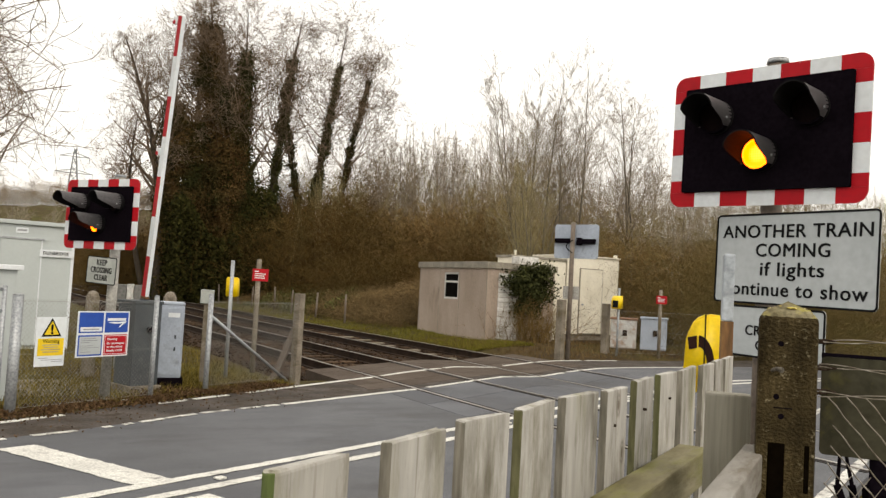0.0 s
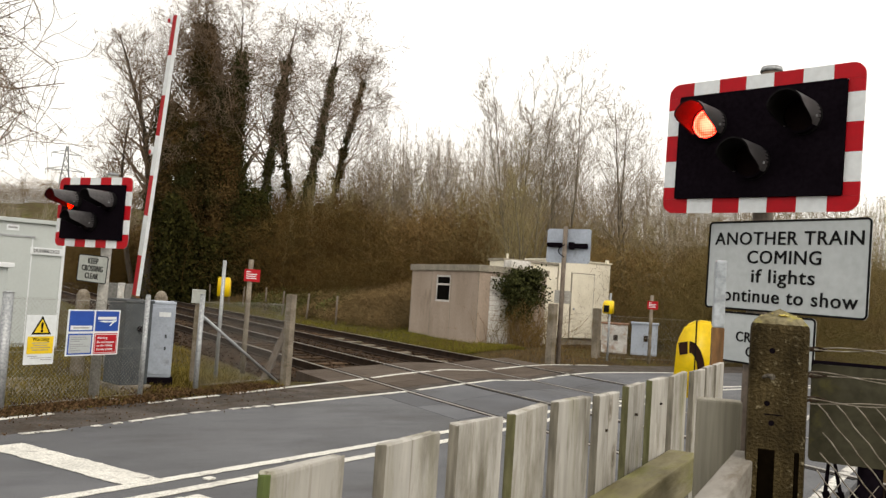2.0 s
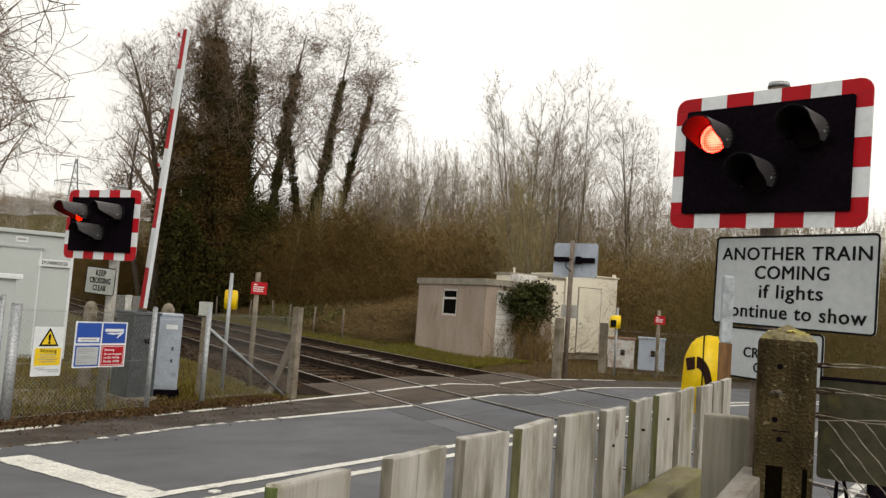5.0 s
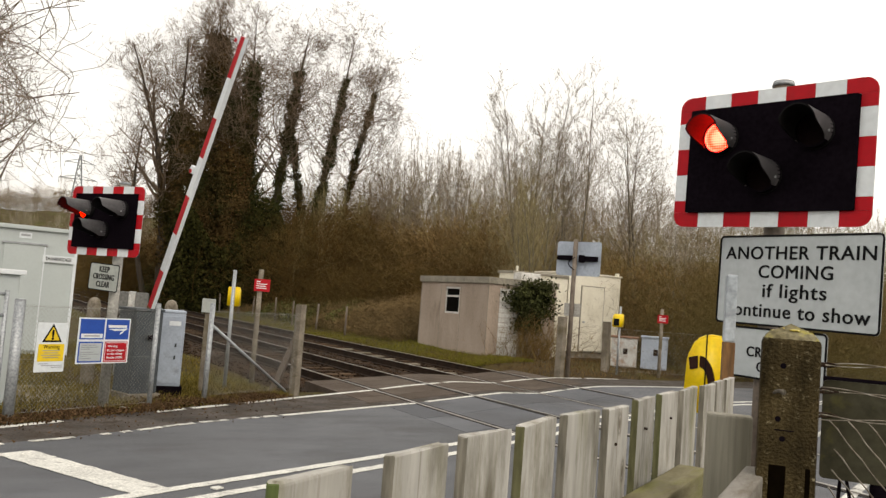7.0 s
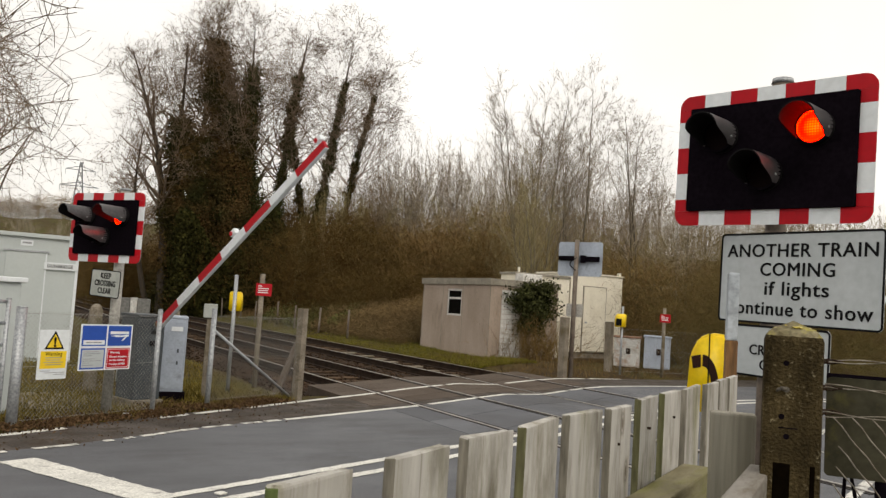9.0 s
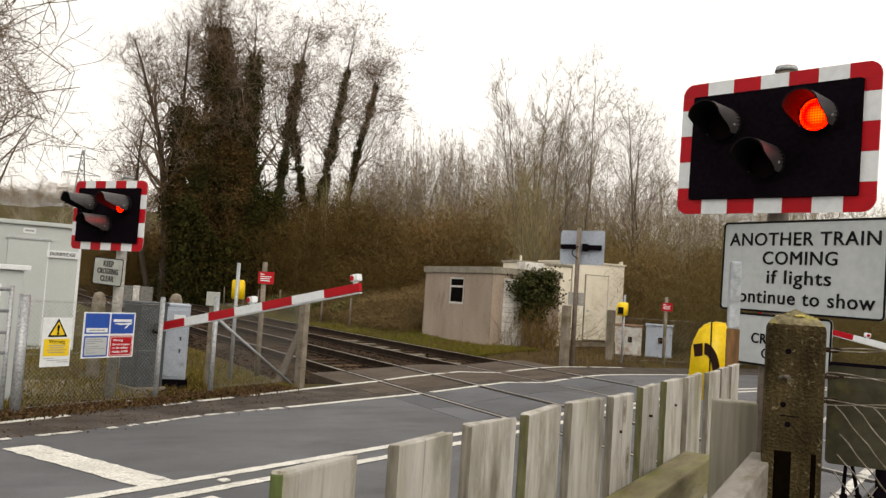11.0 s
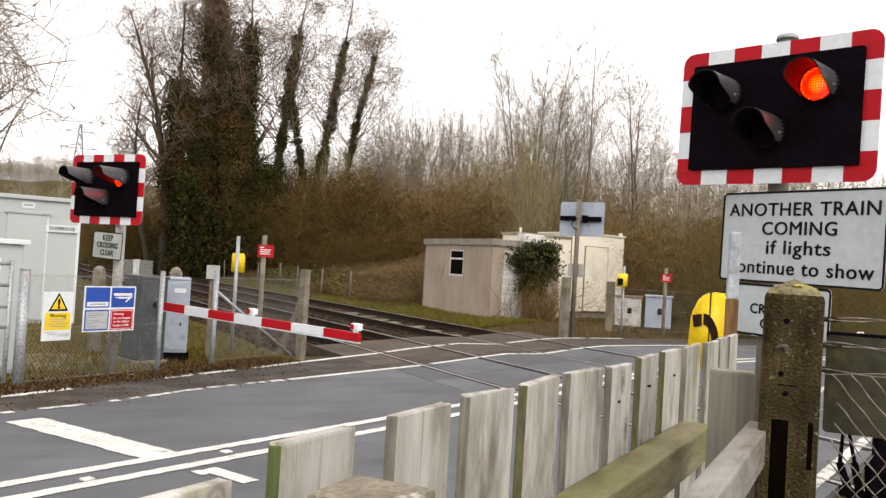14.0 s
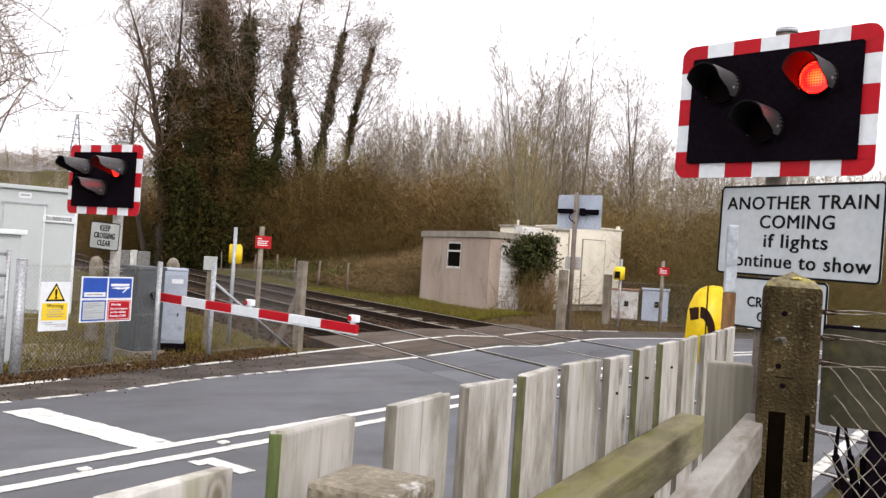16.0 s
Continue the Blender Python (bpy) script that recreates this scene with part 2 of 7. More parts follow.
# near-black for the shade inside the concrete post's slots
M_SLOT = mat("shaded_recess", (0.005, 0.0035, 0.002), (0.003, 0.002, 0.001), spec=0.0, rough=0.95, scale=9, fine=60)
M_POSTWOOD = mat("dark_end_grain", (0.24, 0.21, 0.155), (0.13, 0.11, 0.075), rough=0.9, scale=9, fine=120, bump=0.6, dirt=(0.85, 0.85, 0.83), dirt_at=0.6, dirt_scale=10)
M_RAILWOOD = mat("mossy_rail_wood", (0.29, 0.265, 0.185), (0.18, 0.16, 0.095), rough=0.9, scale=3, fine=24, bump=0.4, stretch=(0.5, 2.0, 2.0), dirt=(0.18, 0.175, 0.07), dirt_at=0.56, dirt_scale=6, fine_amount=0.14, stain=(0.55, 0.52, 0.4), stain_scale=5, stain_stretch=(0.5, 1.5, 1.5), spec=0.1)
M_GREYRAIL = mat("bleached_rail_wood", (0.33, 0.318, 0.292), (0.22, 0.206, 0.184), rough=0.88, scale=3, fine=26, bump=0.4, stretch=(0.5, 2.0, 2.0), dirt=(0.16, 0.138, 0.11), dirt_at=0.6, dirt_scale=9, fine_amount=0.14, stain=(0.62, 0.58, 0.54), stain_scale=6, stain_stretch=(0.6, 1.6, 1.6), spec=0.15)
M_CONC = mat("lichened_concrete", (0.09, 0.067, 0.031), (0.034, 0.025, 0.011), rough=0.95, scale=6, fine=150, bump=0.9, dirt=(0.33, 0.295, 0.2), dirt_at=0.68, dirt_scale=75, spec=0.1, stain=(0.21, 0.18, 0.105), stain_scale=9, stain_at=0.55, stain_stretch=(2.2, 2.2, 0.28))
M_MOSSCAP = mat("mossy_concrete", (0.26, 0.23, 0.145), (0.13, 0.11, 0.06), rough=0.95, scale=14, fine=90, bump=0.6, dirt=(0.34, 0.3, 0.06), dirt_at=0.6, dirt_scale=16, spec=0.1)
M_CONCP = mat("old_concrete_post", (0.27, 0.235, 0.19), (0.17, 0.145, 0.115), rough=0.92, scale=4, fine=40, bump=0.5, dirt=(0.12, 0.1, 0.06), dirt_at=0.6, dirt_scale=3, spec=0.1)
M_LICHEN = mat("yellow_lichen", (0.55, 0.43, 0.06), (0.5, 0.48, 0.36), rough=0.95, scale=12, fine=70, bump=0.6)
M_GALV = mat("galvanised_steel", (0.42, 0.44, 0.46), (0.36, 0.38, 0.4), rough=0.5, metal=0.55, scale=5, fine=40, bump=0.05)
M_OLDWIRE = mat("pale_old_wire", (0.3, 0.275, 0.24), (0.16, 0.13, 0.1), rough=0.7, scale=30, fine=60, bump=0)
M_WIRE = mat("fence_wire", (0.38, 0.38, 0.37), (0.26, 0.25, 0.23), rough=0.6, metal=0.5, scale=9, fine=40, bump=0)
M_POLE = mat("grey_pole", (0.48, 0.465, 0.43), (0.37, 0.355, 0.325), rough=0.6, metal=0.2, scale=3, fine=30, bump=0.1)
M_BROWNPOLE = mat("brown_pole", (0.2, 0.165, 0.135), (0.13, 0.1, 0.08), rough=0.8, scale=3, fine=30, bump=0.2)
M_RED = mat("reflective_red", (0.46, 0.0015, 0.01), (0.39, 0.0015, 0.008), rough=0.5, spec=0.2, scale=4, fine=20, bump=0.02, fine_amount=0.1)
M_WHITE = mat("reflective_white", (0.72, 0.76, 0.79), (0.69, 0.73, 0.76), rough=0.5, scale=4, fine=25, bump=0.02, fine_amount=0.08)
M_SIGN = mat("sign_white", (0.465, 0.5, 0.515), (0.42, 0.455, 0.47), rough=0.5, scale=3, fine=25, bump=0.02, fine_amount=0.08)
M_SIGNOLD = mat("weathered_sign_white", (0.42, 0.445, 0.42), (0.33, 0.35, 0.325), rough=0.6, scale=4, fine=25, bump=0.02, fine_amount=0.12)
M_BLACK = mat("matt_black", (0.0075, 0.0055, 0.008), rough=0.95, scale=4, fine=40, bump=0.05, spec=0.0)
# one hood paint, lightened outside for sky sheen and darkened inside for shade
M_HOOD = mat("hood_black_skylit", (0.07, 0.066, 0.07), rough=0.45, scale=4, fine=40, bump=0.03, spec=0.45)
M_HOODIN = mat("hood_black_shaded", (0.009, 0.008, 0.009), rough=0.9, scale=4, fine=40, bump=0.03, spec=0.1)
M_INK = mat("black_lettering", (0.008, 0.008, 0.009), rough=0.7, bump=0, spec=0.1)
M_PALEINK = mat("grey_print", (0.35, 0.36, 0.38), rough=0.6, bump=0)
M_BLUE = mat("rail_blue", (0.012, 0.075, 0.40), (0.01, 0.06, 0.33), rough=0.45, bump=0.02, fine_amount=0.1)
M_SIGNRED = mat("sign_red", (0.46, 0.008, 0.018), (0.4, 0.006, 0.014), rough=0.5, spec=0.2, bump=0.02, fine_amount=0.1)
M_YELLOW = mat("sign_yellow", (0.85, 0.6, 0.02), (0.78, 0.53, 0.015), rough=0.5, bump=0.02, fine_amount=0.1)
M_PHONE = mat("telephone_yellow", (0.88, 0.62, 0.008), (0.8, 0.54, 0.006), rough=0.4, scale=6, fine=30, bump=0.03, fine_amount=0.1)
M_GREYBOX = mat("cabinet_grey", (0.40, 0.455, 0.54), (0.33, 0.375, 0.45), rough=0.55, scale=2.5, fine=30, bump=0.05, dirt=(0.2, 0.215, 0.24), dirt_at=0.66, dirt_scale=2.5, fine_amount=0.12)
M_DARKBOX = mat("machine_grey", (0.065, 0.078, 0.088), (0.05, 0.058, 0.066), rough=0.6, scale=3, fine=30, bump=0.05)
M_MIDGREY = mat("mid_grey_casing", (0.2, 0.2, 0.19), (0.15, 0.15, 0.142), rough=0.6, scale=3, fine=30, bump=0.05)
M_DULLBOLT = mat("dull_steel", (0.12, 0.108, 0.09), (0.07, 0.06, 0.05), rough=0.7, metal=0.3, scale=20, fine=60, bump=0.2)
M_PALEBOX = mat("pale_metal_box", (0.6, 0.6, 0.58), (0.48, 0.48, 0.46), rough=0.6, metal=0.1, scale=3, fine=30, bump=0.1, dirt=(0.33, 0.23, 0.17), dirt_at=0.57, dirt_scale=4)
M_RUSTYTOP = mat("rust_stained_metal", (0.3, 0.17, 0.11), (0.2, 0.11, 0.07), rough=0.85, scale=5, fine=40, bump=0.2)
M_RELAY = mat("relay_room_white", (0.48, 0.525, 0.525), (0.455, 0.498, 0.5), rough=0.6, scale=0.8, fine=20, bump=0.02, fine_amount=0.03)
M_HUT = mat("rendered_panel", (0.4, 0.325, 0.268), (0.325, 0.26, 0.21), rough=0.9, scale=1.4, fine=40, bump=0.12, fine_amount=0.18, stretch=(1, 1, 0.35), dirt=(0.24, 0.19, 0.15), dirt_at=0.66, dirt_scale=1.6, spec=0.15)
M_HUTROOF = mat("hut_fascia", (0.3, 0.27, 0.22), (0.22, 0.2, 0.16), rough=0.9, scale=3, fine=40, bump=0.2)
M_CREAM = mat("cream_cladding", (0.78, 0.735, 0.62), (0.69, 0.645, 0.53), rough=0.65, scale=1.5, fine=25, bump=0.05, dirt=(0.5, 0.455, 0.36), dirt_at=0.68, dirt_scale=1.3, fine_amount=0.1)
M_WHITEPAINT = mat("flaking_white_paint", (0.7, 0.69, 0.67), (0.55, 0.53, 0.5), rough=0.7, scale=4, fine=35, bump=0.2)
M_BARK = mat("bark", (0.065, 0.05, 0.036), (0.036, 0.027, 0.02), rough=0.95, scale=3, fine=25, bump=0.6, stretch=(1, 1, 0.3))
M_PALEBARK = mat("pale_bark", (0.2, 0.175, 0.135), (0.12, 0.1, 0.075), rough=0.95, scale=3, fine=25, bump=0.5, stretch=(1, 1, 0.3))
M_SLEEVE = mat("grey_plastic_sleeve", (0.42, 0.46, 0.5), (0.36, 0.4, 0.44), rough=0.4, scale=5, fine=30, bump=0.03)
M_TWIG = leafy("twigs", (0.12, 0.088, 0.062), (0.25, 0.185, 0.135), 0.9)
M_MIXIVY = leafy("brown_and_green_ivy_leaves", (0.07, 0.042, 0.016), (0.13, 0.08, 0.031), 0.85, patch=((0.022, 0.023, 0.008), (0.045, 0.046, 0.015)), patch_scale=0.4, patch_at=0.53)
M_GREENIVY = leafy("green_ivy_leaves", (0.024, 0.028, 0.009), (0.06, 0.068, 0.021), 0.85, patch=((0.04, 0.029, 0.011), (0.09, 0.063, 0.025)), patch_scale=0.45, patch_at=0.57)
M_NEARBRUSH = leafy("near_brush", (0.06, 0.0413, 0.0157), (0.2, 0.139, 0.0566), 0.95, patch=((0.06, 0.0499, 0.0174), (0.19, 0.154, 0.0566)), patch_scale=0.5)
M_BUSHIVY = leafy("bush_ivy_leaves", (0.018, 0.021, 0.007), (0.062, 0.066, 0.023), 0.8)
M_PALETWIG = leafy("pale_twigs", (0.24, 0.205, 0.165), (0.42, 0.365, 0.3), 0.9)
M_COPPICE = leafy("grey_brown_twigs", (0.16, 0.13, 0.1), (0.31, 0.26, 0.2), 0.9)
M_OLIVETWIG = leafy("olive_twigs", (0.2, 0.165, 0.085), (0.34, 0.285, 0.15), 0.9)
M_BRUSH = leafy("brown_brush", (0.11, 0.062, 0.024), (0.27, 0.155, 0.062), 0.95, patch=((0.105, 0.074, 0.028), (0.25, 0.175, 0.07)), patch_scale=0.5)
M_DARKBRUSH = leafy("dark_brown_brush", (0.042, 0.024, 0.00696), (0.13, 0.0758, 0.0226), 0.95, patch=((0.046, 0.032, 0.0105), (0.13, 0.089, 0.032)), patch_scale=0.5)
M_OLIVEBRUSH = leafy("olive_brush", (0.15, 0.103, 0.044), (0.36, 0.25, 0.112), 0.95, patch=((0.12, 0.0768, 0.0278), (0.28, 0.182, 0.0696)), patch_scale=0.5)
# also colours the undergrowth, dark to hold the shade under the tall trees
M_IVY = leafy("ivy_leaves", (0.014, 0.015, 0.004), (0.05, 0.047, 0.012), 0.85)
M_GRASS = leafy("grass_blades", (0.05, 0.041, 0.0075), (0.24, 0.182, 0.044), 0.8)
M_BANKGRASS = leafy("bank_grass_blades", (0.06, 0.058, 0.008), (0.23, 0.2, 0.034), 0.8)
M_LITTER = leafy("dead_leaves", (0.035, 0.02, 0.01), (0.13, 0.078, 0.04), 0.9)
M_PALEGRASS = leafy("pale_dead_grass", (0.07, 0.044, 0.018), (0.2, 0.135, 0.062), 0.9)
M_BRAMBLE = leafy("dead_bramble", (0.1, 0.0672, 0.0313), (0.25, 0.173, 0.0827), 0.95, patch=((0.08, 0.0576, 0.0261), (0.22, 0.154, 0.074)), patch_scale=0.6)
M_GROUNDIVY = leafy("ground_ivy_leaves", (0.045, 0.05, 0.014), (0.15, 0.15, 0.05), 0.8, patch=((0.07, 0.05, 0.022), (0.18, 0.13, 0.06)), patch_scale=0.5, patch_at=0.55)
M_GLASS = mat("dark_window", (0.003, 0.003, 0.0035), rough=0.15, bump=0, spec=0.04)
M_RECEIVER = mat("dark_maroon_plastic", (0.03, 0.01, 0.006), rough=0.6, bump=0, spec=0.15)
M_PYLON = mat("pylon_steel", (0.3, 0.32, 0.34), rough=0.7, bump=0)
M_ORANGE = mat("orange_brown_timber", (0.22, 0.115, 0.045), (0.13, 0.065, 0.026), rough=0.85, scale=6, fine=40, stretch=(2, 2, 0.4))
M_PANEL = mat("sign_back_metal", (0.05, 0.047, 0.03), (0.022, 0.019, 0.009), rough=0.5, scale=2.5, fine=25, bump=0.05, dirt=(0.1, 0.09, 0.022), dirt_at=0.67, dirt_scale=3, spec=0.12)
L_RED = lit("lit_red", (1.0, 0.0013, 0.0016), (1.0, 0.017, 0.0125), 60.0, (0.1, 0.004, 0.004), fill=0.45)
L_RED2 = lit("lit_red_dimmer", (1.0, 0.0014, 0.0007), (1.0, 0.018, 0.0023), 24.0, (0.1, 0.004, 0.004))
L_AMBER = lit("lit_amber", (1.0, 0.11, 0.003), (1.0, 0.2, 0.025), 7.0, (0.12, 0.05, 0.004))
M_DARKLENS = mat("unlit_lens", (0.008, 0.004, 0.004), rough=0.7, bump=0, spec=0.03)


# ---- building blocks ----
def part(name, bm, material, parent=None, label="", m=None):
    me = bpy.data.meshes.new(name)
    bm.to_mesh(me)
    bm.free()
    for one in material if isinstance(material, (list, tuple)) else [material]:
        me.materials.append(one)
    ob = new(name, me)
    if parent:
        ob.parent = parent
    if m is not None:
        ob.matrix_basis = m
    return tagged(ob, label)


def same(name, mesh, parent, m):
    """One more piece on a mesh that is already built."""
    ob = new(name, mesh)
    ob.parent = parent
    ob.matrix_basis = m
    return ob


def thing(name, m, label, category, group="", kind=""):
    ob = new(name)
    ob.empty_display_size = 0.1
    ob.matrix_basis = m
    return tagged(ob, label, category, group, kind)


def box(bm, lo, hi, bevel=0.0, m=None, mi=0):
    made = bmesh.ops.create_cube(bm, size=1.0)["verts"]
    lo, hi = Vector(lo), Vector(hi)
    for v in made:
        v.co = Vector([(lo[i] + hi[i]) / 2 + v.co[i] * (hi[i] - lo[i]) for i in range(3)])
    faces = list({f for v in made for f in v.link_faces})
    if bevel:
        edges = list({e for v in made for e in v.link_edges})
        got = bmesh.ops.bevel(bm, geom=edges, offset=bevel, segments=2, affect="EDGES", profile=0.6)
        faces = [f for f in got["faces"]] + [f for f in faces if f.is_valid]
        made = list({v for f in faces for v in f.verts})
    for f in faces:
        f.material_index = mi
    if m is not None:
        bmesh.ops.transform(bm, matrix=m, verts=made)
    return bm


def tube(bm, a, b, r0, r1=None, n=10, caps=True, mi=0):
    a, b = Vector(a), Vector(b)
    r1 = r0 if r1 is None else r1
    q = (b - a).to_track_quat("Z", "Y")
    ring = [[bm.verts.new(p + q @ Vector((r * math.cos(2 * math.pi * i / n), r * math.sin(2 * math.pi * i / n), 0))) for i in range(n)] for p, r in ((a, r0), (b, r1))]
    for i in range(n):
        f = bm.faces.new((ring[0][i], ring[0][(i + 1) % n], ring[1][(i + 1) % n], ring[1][i]))
        f.smooth, f.material_index = n > 5, mi
    if caps:
        for rr in (ring[0][::-1], ring[1]):
            bm.faces.new(rr).material_index = mi
    return bm


def rounded(w, h, r, corners=(1, 1, 1, 1), seg=6):
    """Outline of a plate about its centre in x and z: bottom left, bottom right, top right, top left."""
    pts = []
    for k, (sx, sz) in enumerate(((-1, -1), (1, -1), (1, 1), (-1, 1))):
        if corners[k] and r > 0:
            cx, cz, a0 = sx * (w / 2 - r), sz * (h / 2 - r), 180 + 90 * k
            pts += [(cx + r * math.cos(radians(a0 + 90 * i / seg)), cz + r * math.sin(radians(a0 + 90 * i / seg))) for i in range(seg + 1)]
        else:
            pts.append((sx * w / 2, sz * h / 2))
    return pts


def plate(bm, pts, y0, y1, at=(0, 0), mi=0):
    """A flat piece with the outline pts in x and z, from y0 (front) to y1."""
    f = [bm.verts.new((x + at[0], y0, z + at[1])) for x, z in pts]
    b = [bm.verts.new((x + at[0], y1, z + at[1])) for x, z in pts]
    made = [bm.faces.new(f), bm.faces.new(b[::-1])]
    for i in range(len(pts)):
        j = (i + 1) % len(pts)
        made.append(bm.faces.new((f[j], f[i], b[i], b[j])))
    for q in made:
        q.material_index = mi
    return bm


def bmnew():
    return bmesh.new()


def letters(text, height, material, parent, at, width=None, thick=0.004, weight=0.0, name="letter", rx=90):
    """A line of built-in lettering, centred at (x, y, z) in its parent's space, reading from the front."""
    cu = bpy.data.curves.new(name, "FONT")
    cu.body, cu.align_x, cu.align_y, cu.size, cu.extrude = text, "CENTER", "CENTER", height / 0.72, thick / 2
    cu.bevel_depth, cu.bevel_resolution = weight * height, 0
    cu.resolution_u, cu.space_character = 3, 1.08
    tmp = new("lettering_curve", cu)
    me = bpy.data.meshes.new_from_object(tmp.evaluated_get(bpy.context.evaluated_depsgraph_get()))
    bpy.data.objects.remove(tmp)
    bpy.data.curves.remove(cu)
    xs = [v.co.x for v in me.vertices]
    k = width / (max(xs) - min(xs)) if width else 1
    for v in me.vertices:
        v.co.x *= k
    split_letters(me, material, parent, pose(*at, rx, 0, 0), name)


def split_letters(me, material, parent, m, name):
    """One mesh a letter: pieces that overlap across the line belong together."""
    bm = bmnew()
    bm.from_mesh(me)
    bpy.data.meshes.remove(me)
    left, spans = set(bm.verts), []
    while left:
        stack, got = [left.pop()], []
        while stack:
            v = stack.pop()
            got.append(v)
            for e in v.link_edges:
                o = e.other_vert(v)
                if o in left:
                    left.remove(o)
                    stack.append(o)
        spans.append([min(v.co.x for v in got), max(v.co.x for v in got), got])
    spans.sort(key=lambda q: q[0])
    merged = spans[:1]
    for a, b, got in spans[1:]:
        if a < merged[-1][1] - 1e-5:
            merged[-1] = [merged[-1][0], max(b, merged[-1][1]), merged[-1][2] + got]
        else:
            merged.append([a, b, got])
    for a, b, got in merged:
        index = {v: i for i, v in enumerate(got)}
        faces = [[index[v] for v in f.verts] for f in {f for v in got for f in v.link_faces}]
        one = bpy.data.meshes.new(name)
        one.from_pydata([tuple(v.co) for v in got], [], faces)
        one.materials.append(material)
        ob = new(name, one)
        ob.parent, ob.matrix_basis = parent, m
    bm.free()


def strands(name, segs, material, parent=None, sides=3, m=None):
    """Many thin tapered rods in one mesh: rows of two ends and two radii."""
    s = np.asarray(segs, dtype=np.float32)
    a, b, r0, r1 = s[:, 0:3], s[:, 3:6], s[:, 6:7], s[:, 7:8]
    d = b - a
    d /= np.maximum(np.linalg.norm(d, axis=1, keepdims=True), 1e-6)
    ref = np.where(np.abs(d[:, 2:3]) > 0.9, np.array([[1.0, 0, 0]]), np.array([[0, 0, 1.0]]))
    u = np.cross(d, ref)
    u /= np.maximum(np.linalg.norm(u, axis=1, keepdims=True), 1e-6)
    v = np.cross(d, u)
    k = len(s)
    verts = np.zeros((k, 2 * sides, 3), np.float32)
    for i in range(sides):
        w = 2 * math.pi * i / sides
        o = u * math.cos(w) + v * math.sin(w)
        verts[:, i], verts[:, sides + i] = a + o * r0, b + o * r1
    base = np.arange(k)[:, None, None] * 2 * sides
    quad = np.array([[i, (i + 1) % sides, sides + (i + 1) % sides, sides + i] for i in range(sides)])[None]
    faces = (base + quad).reshape(-1, 4)
    me = mesh_of(name, verts.reshape(-1, 3), faces)
    me.materials.append(material)
    ob = new(name, me)
    if parent:
        ob.parent = parent
    if m is not None:
        ob.matrix_basis = m
    return ob


def ribbons(name, segs, material, parent=None, m=None):
    """Fine twigs, far off: one thin tapered sliver each."""
    s = np.asarray(segs, dtype=np.float32)
    rng = np.random.default_rng(len(s))
    a, b, r0, r1 = s[:, 0:3], s[:, 3:6], s[:, 6:7], s[:, 7:8]
    u = np.cross(b - a, rng.normal(size=(len(s), 3)))
    u /= np.maximum(np.linalg.norm(u, axis=1, keepdims=True), 1e-6)
    verts = np.stack([a - u * r0, a + u * r0, b + u * r1, b - u * r1], 1)
    me = mesh_of(name, verts.reshape(-1, 3), np.arange(len(s) * 4).reshape(-1, 4))
    me.materials.append(material)
    ob = new(name, me)
    if parent:
        ob.parent = parent
    if m is not None:
        ob.matrix_basis = m
    return ob


def mesh_of(name, verts, faces):
    me = bpy.data.meshes.new(name)
    k = faces.shape[1]
    me.vertices.add(len(verts))
    me.vertices.foreach_set("co", np.ascontiguousarray(verts, np.float32).ravel())
    me.loops.add(faces.size)
    me.loops.foreach_set("vertex_index", np.ascontiguousarray(faces, np.int32).ravel())
    me.polygons.add(len(faces))
    me.polygons.foreach_set("loop_start", np.arange(0, faces.size, k, dtype=np.int32))
    me.update(calc_edges=True)
    return me


def leaves(name, centres, size, material, parent=None, rng=None, m=None, up=0.0):
    """Many small pointed leaves of random turn round the given centres."""
    c = np.asarray(centres, np.float32)
    k = len(c)
    d = rng.normal(size=(k, 3))
    d[:, 2] += up
    d /= np.linalg.norm(d, axis=1, keepdims=True)
    e = np.cross(d, rng.normal(size=(k, 3)))
    e /= np.linalg.norm(e, axis=1, keepdims=True)
    w = size * rng.uniform(0.6, 1.3, (k, 1))
    verts = np.stack([c - d * w * 0.5, c + e * w * 0.38, c + d * w * 0.6, c - e * w * 0.38], 1)
    me = mesh_of(name, verts.reshape(-1, 3), np.arange(k * 4).reshape(k, 4))
    me.materials.append(material)
    ob = new(name, me)
    if parent:
        ob.parent = parent
    if m is not None:
        ob.matrix_basis = m
    return ob


# ---- the plan: the tracks run along y, the road crosses them at a slant ----
ROAD_AT, ROAD_TURN = Vector((2.72, 6.89)), 24.5
RAILS = (5.9, 7.335, 9.31, 10.745)
RAIL_Z = 0.012


def smooth(v, a, b):
    k = min(1, max(0, (v - a) / (b - a)))
    return k * k * (3 - 2 * k)


def hump(x):
    """The road's rise over the two canted tracks."""
    marks = ((3.6, 0.0), (5.9, 0.015), (7.335, 0.055), (8.1, 0.07), (9.31, 0.006), (10.745, 0.06), (11.5, 0.072), (15.5, 0.0))
    for (a, za), (b, zb) in zip(marks, marks[1:]):
        if a <= x <= b:
            return za + (zb - za) * (x - a) / (b - a)
    return 0.0


def road_point(s, n, z=0.0):
    """A point s metres along the road's centre line and n to its left."""
    x, y, h, done = ROAD_AT.x, ROAD_AT.y, radians(ROAD_TURN), 0.0
    if s <= 8:
        x, y = x + s * math.cos(h), y + s * math.sin(h)
    else:
        x, y, done = x + 8 * math.cos(h), y + 8 * math.sin(h), 8.0
        while done < s:
            step = min(0.5, s - done)
            h = radians(ROAD_TURN - 3.0 * min(done - 8, 6.5))
            x, y, done = x + step * math.cos(h), y + step * math.sin(h), done + step
    x, y = x - n * math.sin(h), y + n * math.cos(h)
    return Vector((x, y, z + hump(x)))


